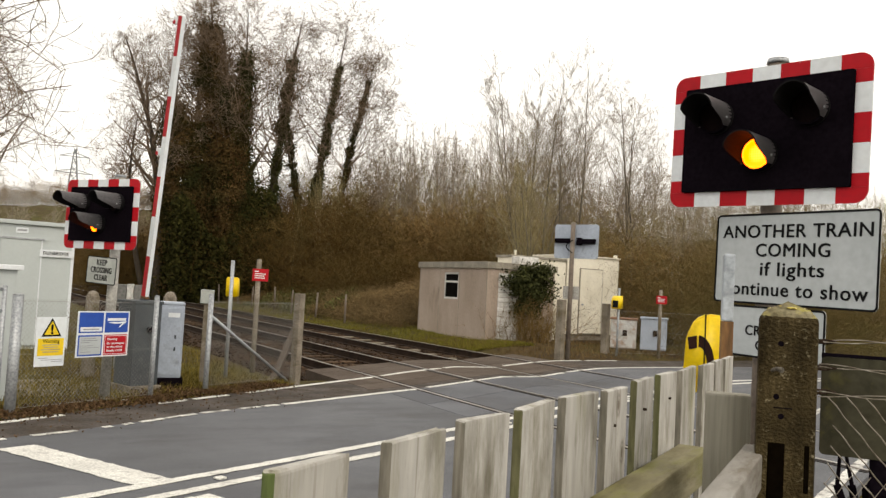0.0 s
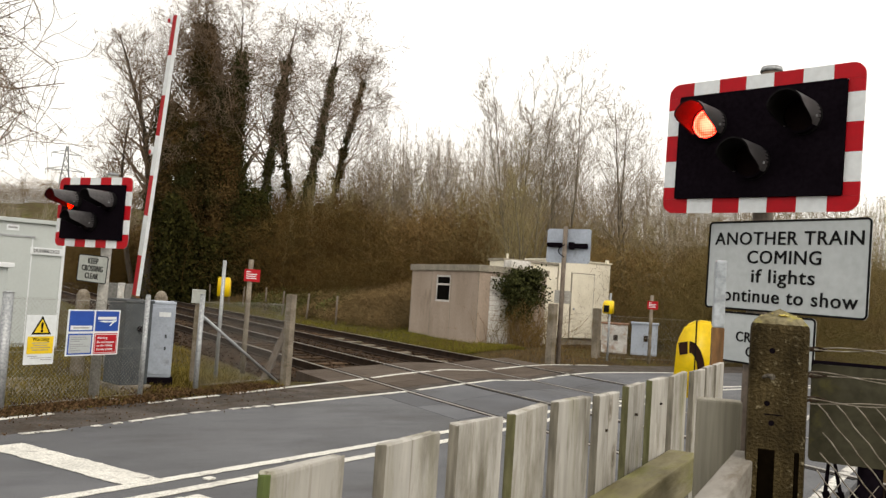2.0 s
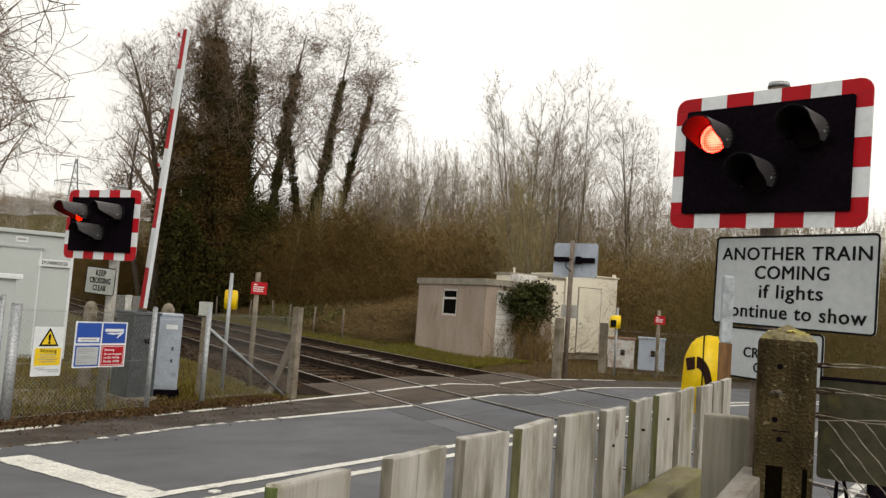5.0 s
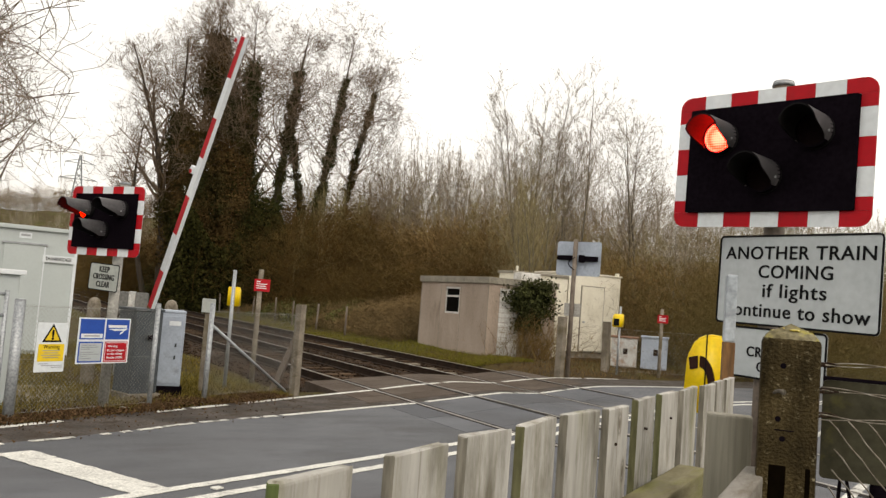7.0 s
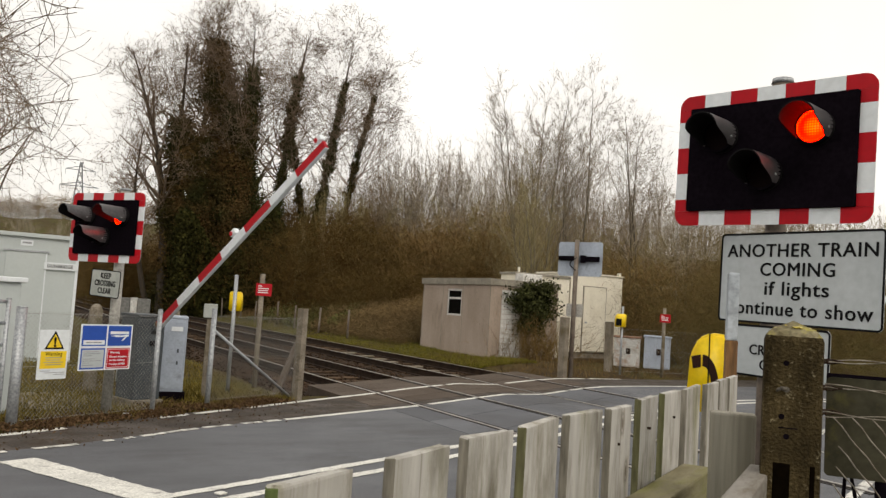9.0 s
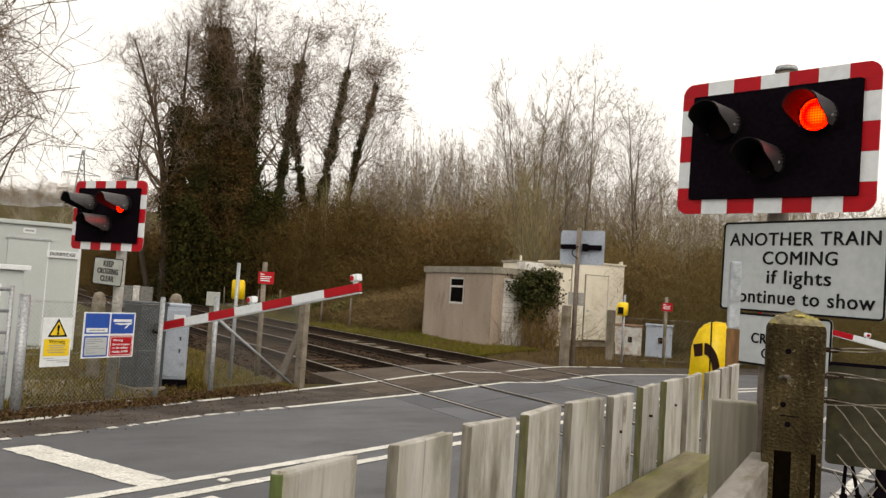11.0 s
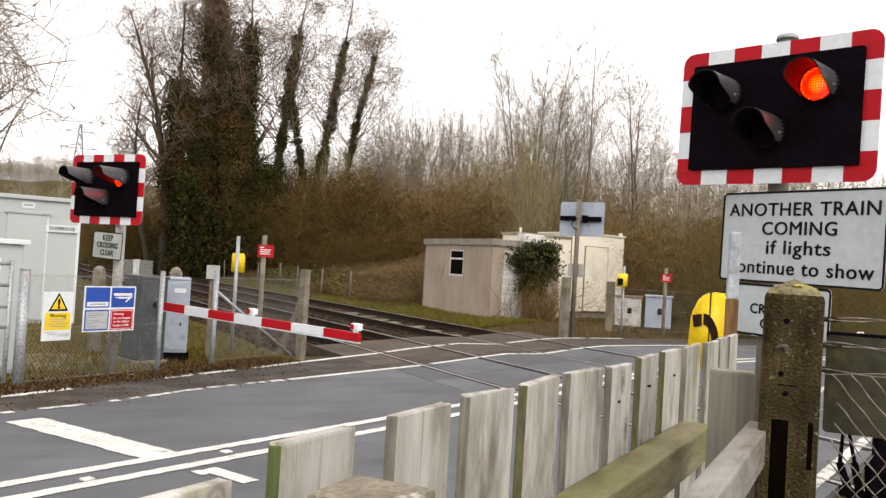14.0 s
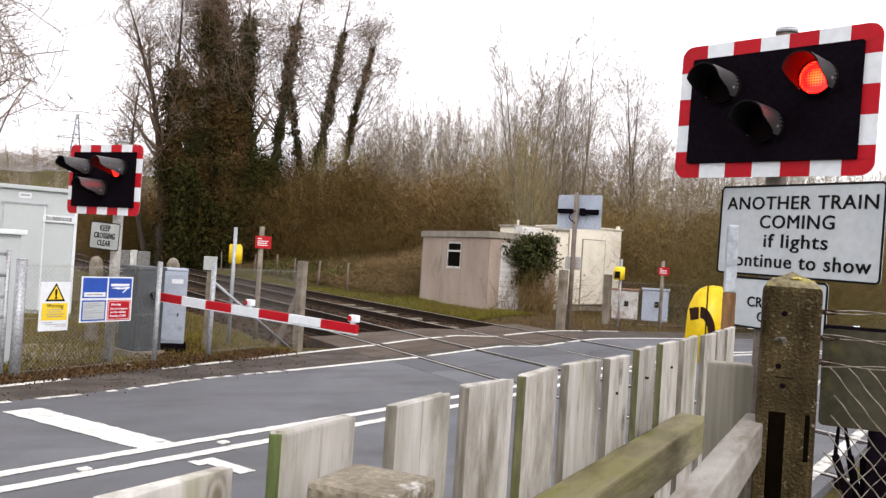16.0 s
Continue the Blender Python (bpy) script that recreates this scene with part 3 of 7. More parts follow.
def n_inner(s):
    return 2.17 + 0.22 * smooth(s, -1, 1)


def n_outer(s):
    return min(3.87, 3.2 + 0.11 * s) if s > 3.2 else max(3.12 + 0.135 * s, 2.72)


ROAD_LINE = [(road_point(s_ * 0.5, 0.0), s_ * 0.5) for s_ in range(12, 140)]


def road_gap(x, y):
    """How far a place beyond the line lies outside the road and its footway."""
    if x < 7:
        return 9.0
    p, s_ = min(ROAD_LINE, key=lambda q: (q[0].x - x) ** 2 + (q[0].y - y) ** 2)
    return math.hypot(p.x - x, p.y - y) - (n_outer(s_) + 0.2)


def gz(x, y):
    """The lie of the land."""
    z = -0.06
    road = abs((y - ROAD_AT.y) * math.cos(radians(ROAD_TURN)) - (x - ROAD_AT.x) * math.sin(radians(ROAD_TURN)))
    z -= 0.22 * smooth(x, 4.2, 5.2) * (1 - smooth(x, 11.4, 12.2)) * smooth(road, 4.3, 5.2)
    z += 0.16 * smooth(x, 11.9, 13.6) * smooth(road_gap(x, y), 0.05, 0.8)
    z += (2.2 * smooth(x, 24, 60) + 7 * smooth(x, 60, 220)) * smooth(road_gap(x, y), 0.5, 6)
    z += 0.6 * smooth(x, 12.4, 16.5) * smooth(y, 23.8, 28)
    z += 18.5 * smooth(y, 120, 260)
    z += 0.05 * noise.noise((x * 0.5, y * 0.5, 0)) * smooth(road, 4.3, 6)
    return z


def sheet(name, rows, material, label="", kind="structure", z=0.0, thick=0.0):
    """A strip of ground from rows of points across it."""
    bm = bmnew()
    vs = [[bm.verts.new(p) for p in r] for r in rows]
    for a, b in zip(vs, vs[1:]):
        for i in range(len(a) - 1):
            bm.faces.new((a[i], b[i], b[i + 1], a[i + 1]))
    if thick:
        got = bmesh.ops.extrude_face_region(bm, geom=bm.faces[:])
        bmesh.ops.translate(bm, verts=[v for v in got["geom"] if isinstance(v, bmesh.types.BMVert)], vec=(0, 0, -thick))
    bmesh.ops.recalc_face_normals(bm, faces=bm.faces[:])
    return tagged(part(name, bm, material), label, kind=kind)


def spread(lo, hi, mid, n, k):
    t = np.linspace(-1, 1, n)
    s = np.sinh(k * t) / np.sinh(k)
    return [mid + (v * (hi - mid) if v > 0 else v * (mid - lo)) for v in s]


xs, ys = spread(-1500, 1500, 9, 150, 6.2), spread(-1500, 1500, 14, 150, 6.2)
gv = np.array([(x, y, gz(x, y)) for y in ys for x in xs], np.float32)
w = len(xs)
gf = np.array([(j * w + i, j * w + i + 1, (j + 1) * w + i + 1, (j + 1) * w + i) for j in range(len(ys) - 1) for i in range(w - 1)])
gme = mesh_of("ground", gv, gf)
gme.materials.append(M_GROUND)
tagged(new("ground", gme), "rough winter grass and bare earth", kind="structure")

stations = [-60, -40, -25, -15, -10, -8, -6, -5, -4, -3, -2, -1] + [0.25 * i for i in range(64)] + [16, 20, 28, 40, 60]
sheet("road", [[road_point(s, n) for n in (-3.9, -3, -2, -1, 0, 1, 2, n_inner(s) + 0.05)] for s in stations], M_ASPHALT, "blue-grey asphalt road over the level crossing", thick=0.15)
sheet("pavement", [[road_point(s, n) for n in (n_inner(s) + 0.05, (n_inner(s) + n_outer(s)) / 2, n_outer(s) + 0.12)] for s in stations if s > -30], M_FOOTWAY, "dirty worn asphalt footway beside the road", thick=0.15)


def stripe(s0, s1, n0, n1, material, label, parent_name="road_marking", z=0.0085):
    """A painted bar on the road between stations and offsets, which may be functions of the station; its edges are ragged."""
    lo, hi = max(s0, -6.0), min(s1, 14.0)
    f0 = n0 if callable(n0) else (lambda s: n0)
    f1 = n1 if callable(n1) else (lambda s: n1)
    k = max(4, int((hi - lo) / 0.045) + 1)
    st = [v for v in (s0,) if v < lo] + [lo + (hi - lo) * i / (k - 1) for i in range(k)] + [v for v in (s1,) if v > hi]

    def rag(s, n):
        return 0.009 * noise.noise((s * 9, n * 5, 1.7)) + 0.008 * noise.noise((s * 25, n * 7, 4.1))
    return sheet(parent_name, [[road_point(s, f0(s) + rag(s, f0(s)), z), road_point(s, f1(s) + rag(s, f1(s)), z)] for s in st], material, label, thick=0.004)


stripe(-40, 16, -0.05, 0.055, M_PAINT, "continuous white centre line")
stripe(-40, 16, -0.37, -0.265, M_PAINT, "continuous white centre line")
sheet("road_marking", [[road_point(-0.066 * n + e + 0.018 * noise.noise((n * 7, e * 9, 2)) + 0.012 * noise.noise((n * 21, e * 9, 6)), n, 0.0085) for e in (-1.735, -1.425)] for n in [0.058 + 0.04 * i for i in range(44)]], M_PAINT, "broad white stop line across the lane", thick=0.004)
stripe(-1.63, -1.5, -0.92, -0.48, M_PAINT, "short white bar beside the centre line")
stripe(-1.7, -1.632, -0.58, -0.46, M_PAINT, "short white bar beside the centre line")
RR = random.Random(5)
for a, b in ((-8, -1.6), (-1.36, -0.93), (-0.65, -0.55), (-0.42, -0.3), (-0.2, 0.12), (0.15, 0.57), (0.66, 1.05), (1.22, 1.51)):
    stripe(a, b, lambda q: n_inner(q) - 0.036, lambda q: n_inner(q) + 0.036, M_WORN_PAINT, "broken worn white edge line")
for a, b in ((1.58, 1.8), (1.9, 4.62), (4.85, 7.35), (7.5, 9.1), (9.25, 13.5)):
    stripe(a, b, lambda q: n_inner(q) - 0.045, lambda q: n_inner(q) + 0.045, M_PAINT, "white edge line over the crossing")
for a, b, w_ in ((-8, -1.75, 1), (-1.65, -0.57, 0), (0.68, 1.13, 1), (1.25, 1.85, 0), (2.2, 5.3, 0), (5.45, 7.2, 0), (7.35, 9.0, 0), (9.2, 11.6, 0), (11.8, 12.8, 0)):
    stripe(a, b, lambda q: n_outer(q) - 0.045, lambda q: n_outer(q) + 0.045, M_WORN_PAINT if w_ else M_PAINT, "white line along the outer edge of the footway")
for side in (-2.55, -3.75):
    stripe(-8, 13, side - 0.05, side + 0.05, M_WORN_PAINT, "worn white edge line over the crossing")

# road studs between the centre lines
bm = bmnew()
box(bm, (-0.038, -0.034, 0), (0.038, 0.034, 0.016), 0.007)
STUD = part("road_stud", bm, M_PAINT, label="low white reflective road stud between the centre lines")
tagged(STUD, category="road stud", group="road studs")
STUD.matrix_basis = Matrix.Translation(road_point(-2.31, -0.215, 0.001)) @ pose(0, 0, 0, 0, 0, ROAD_TURN)
for s in (-1.15, 3.0, 6.4):
    copy_thing(STUD, Matrix.Translation(road_point(s, -0.16, 0.001)) @ pose(0, 0, 0, 0, 0, ROAD_TURN))


# ---- the railway ----
def slant_y(x, n):
    """The y of the line n to the left of the road's centre at x."""
    t = radians(ROAD_TURN)
    return ROAD_AT.y + ((x - ROAD_AT.x) * math.sin(t) + n) / math.cos(t)


def track(x0, name_label):
    t = thing("railway_track", pose(x0, 0, 0), name_label, "railway track", "tracks of the railway")
    for dx in (0.0, 1.435):
        bm = bmnew()
        for prof, mi in ((((-0.07, -0.165), (0.07, -0.165), (0.07, -0.15), (0.012, -0.135), (0.012, -0.045), (0.036, -0.035), (0.036, -0.004), (-0.036, -0.004), (-0.036, -0.035), (-0.012, -0.045), (-0.012, -0.135), (-0.07, -0.15)), 0),):
            top = RAIL_Z + hump(x0 + dx)
            a = [bm.verts.new((dx + px, -60, top + pz)) for px, pz in prof]
            b = [bm.verts.new((dx + px, 170, top + pz)) for px, pz in prof]
            for i in range(len(prof)):
                j = (i + 1) % len(prof)
                bm.faces.new((a[j], a[i], b[i], b[j])).material_index = mi
            bm.faces.new(a), bm.faces.new(b[::-1])
        box(bm, (dx - 0.027, -60, top - 0.004), (dx + 0.027, 170, top + 0.002), 0, mi=1)
        part("rail", bm, [M_RUST, M_RAILTOP], t)
    bm = bmnew()
    box(bm, (-0.55, -0.125, -0.30), (1.985, 0.125, -0.152), 0.015)
    cant, lift = -math.degrees(math.atan2(hump(x0 + 1.435) - hump(x0), 1.435)), hump(x0)
    first = part("sleeper", bm, M_SLEEPER, t, m=pose(0, slant_y(x0 + 0.7, 4.6), lift, 0, cant))
    for i in range(1, 110):
        same("sleeper", first.data, t, pose(0, slant_y(x0 + 0.7, 4.6) + i * 0.65, lift + RR.uniform(-0.012, 0.004), 0, cant))
    bm = bmnew()
    box(bm, (0.1, -0.11, 0), (0.75, 0.11, 0.05), 0.015)
    pale = part("concrete_block", bm, M_CONCP, t, "pale broken concrete block", m=pose(0, slant_y(x0 + 0.7, 4.6) + 1.6, lift - 0.14, 0, cant)) if x0 > 8 else None
    for i in range(6 if pale else 0):
        same("concrete_block", pale.data, t, pose(RR.uniform(0, 0.55), slant_y(x0 + 0.7, 4.6) + 2.6 + i * 1.15, lift - 0.13, 0, cant, RR.uniform(-12, 12)))
    for i in range(40):
        same("sleeper", first.data, t, pose(0, slant_y(x0 + 0.7, -5.0) - i * 0.65, lift, 0, cant))
    return t


track(RAILS[0], "nearer pair of rusty rails on sleepers in ballast")
track(RAILS[2], "farther pair of rusty rails on sleepers in ballast")


def ballast(y_of, y_end, label):
    rng = np.random.default_rng(3)
    rows = []
    k = 70
    for j in range(k):
        f = (j / (k - 1)) ** 1.6
        row = []
        for x in np.linspace(4.3, 12.3, 41):
            y0 = y_of(x)
            y = y0 + (y_end - y0) * f
            edge = min(smooth(x, 4.3, 5.2), 1 - smooth(x, 11.4, 12.3))
            inside = any(a - 0.05 < x < a + 1.485 for a in (RAILS[0], RAILS[2]))
            row.append((x, y, hump(x) - 0.34 + 0.16 * edge + (0.0 if inside else 0.02) + rng.uniform(-0.02, 0.02)))
        rows.append(row)
    return sheet("ballast", rows, M_BALLAST, label)


ballast(lambda x: slant_y(x, 4.12), 170, "brown stone ballast under the tracks")
ballast(lambda x: slant_y(x, -4.0), -60, "brown stone ballast under the tracks")

bm = bmnew()
ring = [(0.75 + (0.9 + 0.25 * math.sin(3 * a)) * math.cos(a), 12.2 + (1.15 + 0.2 * math.sin(2 * a + 1)) * math.sin(a)) for a in (2 * math.pi * i / 36 for i in range(36))]
mid_ = bm.verts.new((0.75, 12.2, gz(0.75, 12.2) + 0.02))
edge = [bm.verts.new((x, y, gz(x, y) + 0.004)) for x, y in ring]
for i in range(36):
    bm.faces.new((mid_, edge[i], edge[(i + 1) % 36]))
tagged(part("gravel_patch", bm, M_GRAVEL), "pale trodden gravel before the relay room", kind="structure")

# loose stones on the ballast, joined
rng = np.random.default_rng(8)
segs = []
for i in range(9000):
    x, f = rng.uniform(4.6, 12.0), rng.uniform(0, 1) ** 2.2
    y = slant_y(x, 4.15) + f * 45
    r = rng.uniform(0.015, 0.035)
    d = rng.normal(size=3) * r
    z = hump(x) - 0.17 + rng.uniform(-0.02, 0.015)
    segs.append((x - d[0], y - d[1], z - d[2] * 0.5, x + d[0], y + d[1], z + d[2] * 0.5 + 0.01, r, r * 0.6))
M_STONE = leafy("ballast_stones", (0.018, 0.011, 0.007), (0.07, 0.045, 0.03), 0.95)
tagged(strands("ballast_stones", segs, M_STONE, sides=4), "loose brown and grey ballast stones", "stones", kind="stuff")

# dark flangeways beside the rails and the deck between them
M_GROOVE = mat("flangeway", (0.02, 0.017, 0.015), rough=0.95, bump=0.2)
for i, x in enumerate(RAILS):
    side = 1 if i % 2 == 0 else -1
    y0, y1 = slant_y(x, -3.9), slant_y(x, 5.1)
    xa, xb = sorted((x + side * 0.034, x + side * 0.095))
    bm = bmnew()
    box(bm, (xa, y0, -0.02), (xb, y1, 0.0055 + max(hump(xa), hump(xb))))
    tagged(part("flangeway", bm, M_GROOVE), "dark groove beside a rail in the crossing surface", kind="structure")
def deck(xa, xb, n0, n1, count, material, label, top=0.0042):
    """Crossing panels between two lines along the tracks, side by side across the slant of the road, following the cant."""
    group = thing("crossing_deck", pose(0, 0, 0), label, "", kind="structure")
    for j in range(count):
        bm = bmnew()
        na, nb = n0 + (n1 - n0) * j / count + 0.006, n0 + (n1 - n0) * (j + 1) / count - 0.006
        cols = [xa + (xb - xa) * i / 6 for i in range(7)]
        up = [[bm.verts.new((x, slant_y(x, n), hump(x) + top)) for x in cols] for n in (na, nb)]
        dn = [[bm.verts.new((x, slant_y(x, n), -0.16)) for x in cols] for n in (na, nb)]
        for i in range(6):
            bm.faces.new((up[0][i], up[0][i + 1], up[1][i + 1], up[1][i]))
            bm.faces.new((dn[0][i], dn[0][i + 1], up[0][i + 1], up[0][i]))
            bm.faces.new((up[1][i], up[1][i + 1], dn[1][i + 1], dn[1][i]))
        bm.faces.new((up[0][0], up[1][0], dn[1][0], dn[0][0])), bm.faces.new((up[0][6], dn[0][6], dn[1][6], up[1][6]))
        bmesh.ops.recalc_face_normals(bm, faces=bm.faces[:])
        part("crossing_panel", bm, material, group)


BETWEEN = ((RAILS[0] + 0.11, RAILS[1] - 0.11), (RAILS[2] + 0.11, RAILS[3] - 0.11), (RAILS[1] + 0.06, RAILS[2] - 0.06))
for xa, xb in BETWEEN + ((RAILS[0] - 0.75, RAILS[0] - 0.05), (RAILS[3] + 0.05, RAILS[3] + 0.75)):
    deck(xa, xb, 2.72, 5.15, 5, M_DECK, "brown-stained crossing deck panels between the rails")
for xa, xb in BETWEEN + ((RAILS[0] - 0.62, RAILS[0] - 0.05), (RAILS[3] + 0.05, RAILS[3] + 0.6)):
    deck(xa, xb, -3.4, 2.31, 6, M_ROADDECK, "dark blue-grey crossing panels in the carriageway", top=0.003)


# ---- level crossing signals ----
def hood(bm, r, length):
    """A cowl open below, longer above, with a wall of some thickness."""
    n = 22
    rings = []
    for i in range(n + 1):
        a = radians(-38 + 256 * i / n)
        reach = length * (0.2 + 0.8 * smooth(math.sin(a), -0.75, 0.25))
        rings.append([(rr * math.cos(a), y, rr * math.sin(a)) for rr, y in ((r, 0.0), (r * 1.02, -reach), (r * 0.94, -reach), (r * 0.93, 0.0))])
    vs = [[bm.verts.new(p) for p in q] for q in rings]
    for a, b in zip(vs, vs[1:]):
        for i in range(4):
            j = (i + 1) % 4
            f = bm.faces.new((a[i], a[j], b[j], b[i]))
            # rim and inside take the shaded black, the outer wall the skylit one
            f.smooth, f.material_index = True, 1 if i in (1, 2) else 0
    bm.faces.new(vs[0][::-1]), bm.faces.new(vs[-1])
    bmesh.ops.recalc_face_normals(bm, faces=bm.faces[:])
    for ring in vs:
        for k in (0, 1, 2, 3):
            for e in ring[k].link_edges:
                if e.other_vert(ring[k]) not in ring:
                    e.smooth = False
    return bm


def lens_disc(r, lit_material, name, parent, at):
    """A round lens, lit on one face and dark on the other."""
    bm = bmnew()
    n = 28
    for y, mi in ((-0.004, 0), (0.004, 1)):
        vs = [bm.verts.new((r * math.cos(2 * math.pi * i / n), y, r * math.sin(2 * math.pi * i / n))) for i in range(n)]
        mid = bm.verts.new((0, y * 4, 0))
        for i in range(n):
            bm.faces.new((vs[i], vs[(i + 1) % n], mid)).material_index = mi
        if mi == 0:
            front = vs
    for i in range(n):
        bm.faces.new((front[i], front[(i + 1) % n], vs[(i + 1) % n], vs[i])).material_index = 1
    bmesh.ops.recalc_face_normals(bm, faces=bm.faces[:])
    return part(name, bm, [lit_material, M_DARKLENS], parent, m=pose(*at))


REDS, AMBER = ((-0.29, 0.13), (0.29, 0.13)), (0.0, -0.12)
BW, BH = 1.22, 0.845


def signal(m, label, lens_r=0.1, pole=True, centre=2.54, back=False, pole_x=0.0, pole_mat=M_POLE, pole_r=0.06, hot=L_RED2, cowl=0.25, aim_at=-10):
    """A level crossing signal: striped board on a pole, two red lamps above an amber one. The front faces -y; the base is on the ground."""
    t = thing("level_crossing_signal", m, label, "signal", "signals of the level crossing")
    b = 0.092
    tw, sh = BW / 7, BH / 5
    board = bmnew()
    # plain black face
    hx, hz = BW / 2 - b, BH / 2 - b
    plate(board, rounded(2 * hx, 2 * hz, 0.012), -0.03, 0.0, (0, centre))
    part("black_face", board, M_BLACK, t)
    bm = bmnew()
    plate(bm, rounded(BW - 0.004, BH - 0.004, 0.075), 0.001, 0.008, (0, centre))
    part("backing_plate", bm, M_GALV, t)

    def stripe_piece(cx, cz, w, h, red, corners=(0, 0, 0, 0)):
        q = bmnew()
        plate(q, rounded(w - 0.001, h - 0.001, 0.075, corners), -0.006, 0.0005, (cx, cz + centre))
        part("red_panel" if red else "white_panel", q, M_RED if red else M_WHITE, t)
    for i in range(7):
        for row, zc in ((0, -BH / 2 + b / 2), (1, BH / 2 - b / 2)):
            corner = i in (0, 6)
            cs = [0, 0, 0, 0]
            if corner:
                cs[(0 if i == 0 else 1) if row == 0 else (3 if i == 0 else 2)] = 1
            stripe_piece(-BW / 2 + tw * (i + 0.5), zc, tw, b, i % 2 == 0, cs)
    for sx in (-1, 1):
        for i, (z0, z1, red) in enumerate(((-hz, -BH / 2 + sh, 1), (-BH / 2 + sh, -BH / 2 + 2 * sh, 0), (-BH / 2 + 2 * sh, BH / 2 - 2 * sh, 1), (BH / 2 - 2 * sh, BH / 2 - sh, 0), (BH / 2 - sh, hz, 1))):
            stripe_piece(sx * (BW / 2 - b / 2), (z0 + z1) / 2, b, z1 - z0, red)
    lamps = []
    for nm, (cx, cz), mt in (("left_red_lens", REDS[0], hot), ("right_red_lens", REDS[1], L_RED2), ("amber_lens", AMBER, L_AMBER)):
        aim = pose(cx, -0.055, cz + centre, 0, 0, aim_at)
        q = hood(bmnew(), lens_r * 1.14, cowl)
        part("hood", q, [M_HOOD, M_HOODIN], t, m=aim)
        q = bmnew()
        tube(q, (0, 0.045, 0), (0, 0.001, 0), lens_r * 1.15, n=24)
        part("lamp_housing", q, M_HOODIN, t, m=aim)
        q = bmnew()
        tube(q, (lens_r * 1.1, -0.06, -0.02), (lens_r * 1.19, -0.06, -0.02), 0.008, n=8)
        part("hood_screw", q, M_GALV, t, m=aim)
        q = bmnew()
        n_ = 28
        rg_ = [[q.verts.new((rr_ * math.cos(2 * math.pi * i / n_), y_, rr_ * math.sin(2 * math.pi * i / n_))) for i in range(n_)] for rr_, y_ in ((lens_r * 1.14, 0.02), (lens_r * 1.14, -0.034), (lens_r * 1.0, -0.034), (lens_r * 1.0, -0.026))]
        for ra_, rb_ in zip(rg_, rg_[1:]):
            for i in range(n_):
                q.faces.new((ra_[i], ra_[(i + 1) % n_], rb_[(i + 1) % n_], rb_[i]))
        part("bezel", q, M_BLACK, t, m=aim)
        disc = lens_disc(lens_r * 1.065, mt, nm, t, (0, 0, 0))
        disc.matrix_basis = aim @ pose(0, -0.012, 0)
        lamps.append(disc)
    bm = bmnew()
    tube(bm, (pole_x, 0.14, -0.1), (pole_x, 0.14, centre + BH / 2 + 0.05), pole_r, n=16)
    part("pole", bm, pole_mat, t)
    bm = bmnew()
    tube(bm, (pole_x, 0.14, centre + BH / 2 + 0.045), (pole_x, 0.14, centre + BH / 2 + 0.075), pole_r * 1.12, pole_r * 1.02, n=16)
    part("pole_cap", bm, M_GALV, t)
    for dz in (0.2, -0.2):
        bm = bmnew()
        box(bm, (-0.35, 0.009, centre + dz - 0.025), (0.35, 0.08, centre + dz + 0.025), 0.004)
        part("bracket", bm, M_BLACK, t)
    return t, lamps


def sign_face(t, w, h, z, x=0.0, border=0.012, face=M_SIGN, y=0.0, r=0.03):
    bm = bmnew()
    plate(bm, rounded(w, h, r), y, y + 0.004, (x, z))
    part("plate", bm, face, t)
    # raised dark rim
    bm = bmnew()
    o, i_ = rounded(w, h, r), rounded(w - 2 * border, h - 2 * border, max(0.004, r - border))
    fo, fi = [[bm.verts.new((px + x, y - 0.003, pz + z)) for px, pz in ring] for ring in (o, i_)]
    bo, bi = [[bm.verts.new((px + x, y, pz + z)) for px, pz in ring] for ring in (o, i_)]
    for k in range(len(o)):
        j = (k + 1) % len(o)
        for q in ((fo[k], fo[j], fi[j], fi[k]), (fo[j], fo[k], bo[k], bo[j]), (fi[k], fi[j], bi[j], bi[k])):
            bm.faces.new(q)
    bmesh.ops.recalc_face_normals(bm, faces=bm.faces[:])
    part("rim", bm, M_INK, t)
    bm = bmnew()
    for dz in (-h * 0.28, h * 0.28):
        box(bm, (x - w * 0.42, y + 0.004, z + dz - 0.02), (x + w * 0.42, y + 0.03, z + dz + 0.02))
    part("stiffener", bm, M_GALV, t)


NEAR_SIGNAL = pose(4.07, 3.40, 0, 0, 0, -76.1) @ pose(0, 0, 0, 0, 0.9, 0)
NEAR_LAMPS = signal(NEAR_SIGNAL, "striped level crossing signal with two red lamps above amber", pole_mat=M_BROWNPOLE, hot=L_RED, aim_at=0, lens_r=0.092)[1]
FAR_SIGNAL = pose(1.32, 10.73, 0, 0, 0, -56)
FAR_LAMPS = signal(FAR_SIGNAL, "striped level crossing signal behind the wire fence", centre=2.2, pole_x=0.12, cowl=0.31)[1]

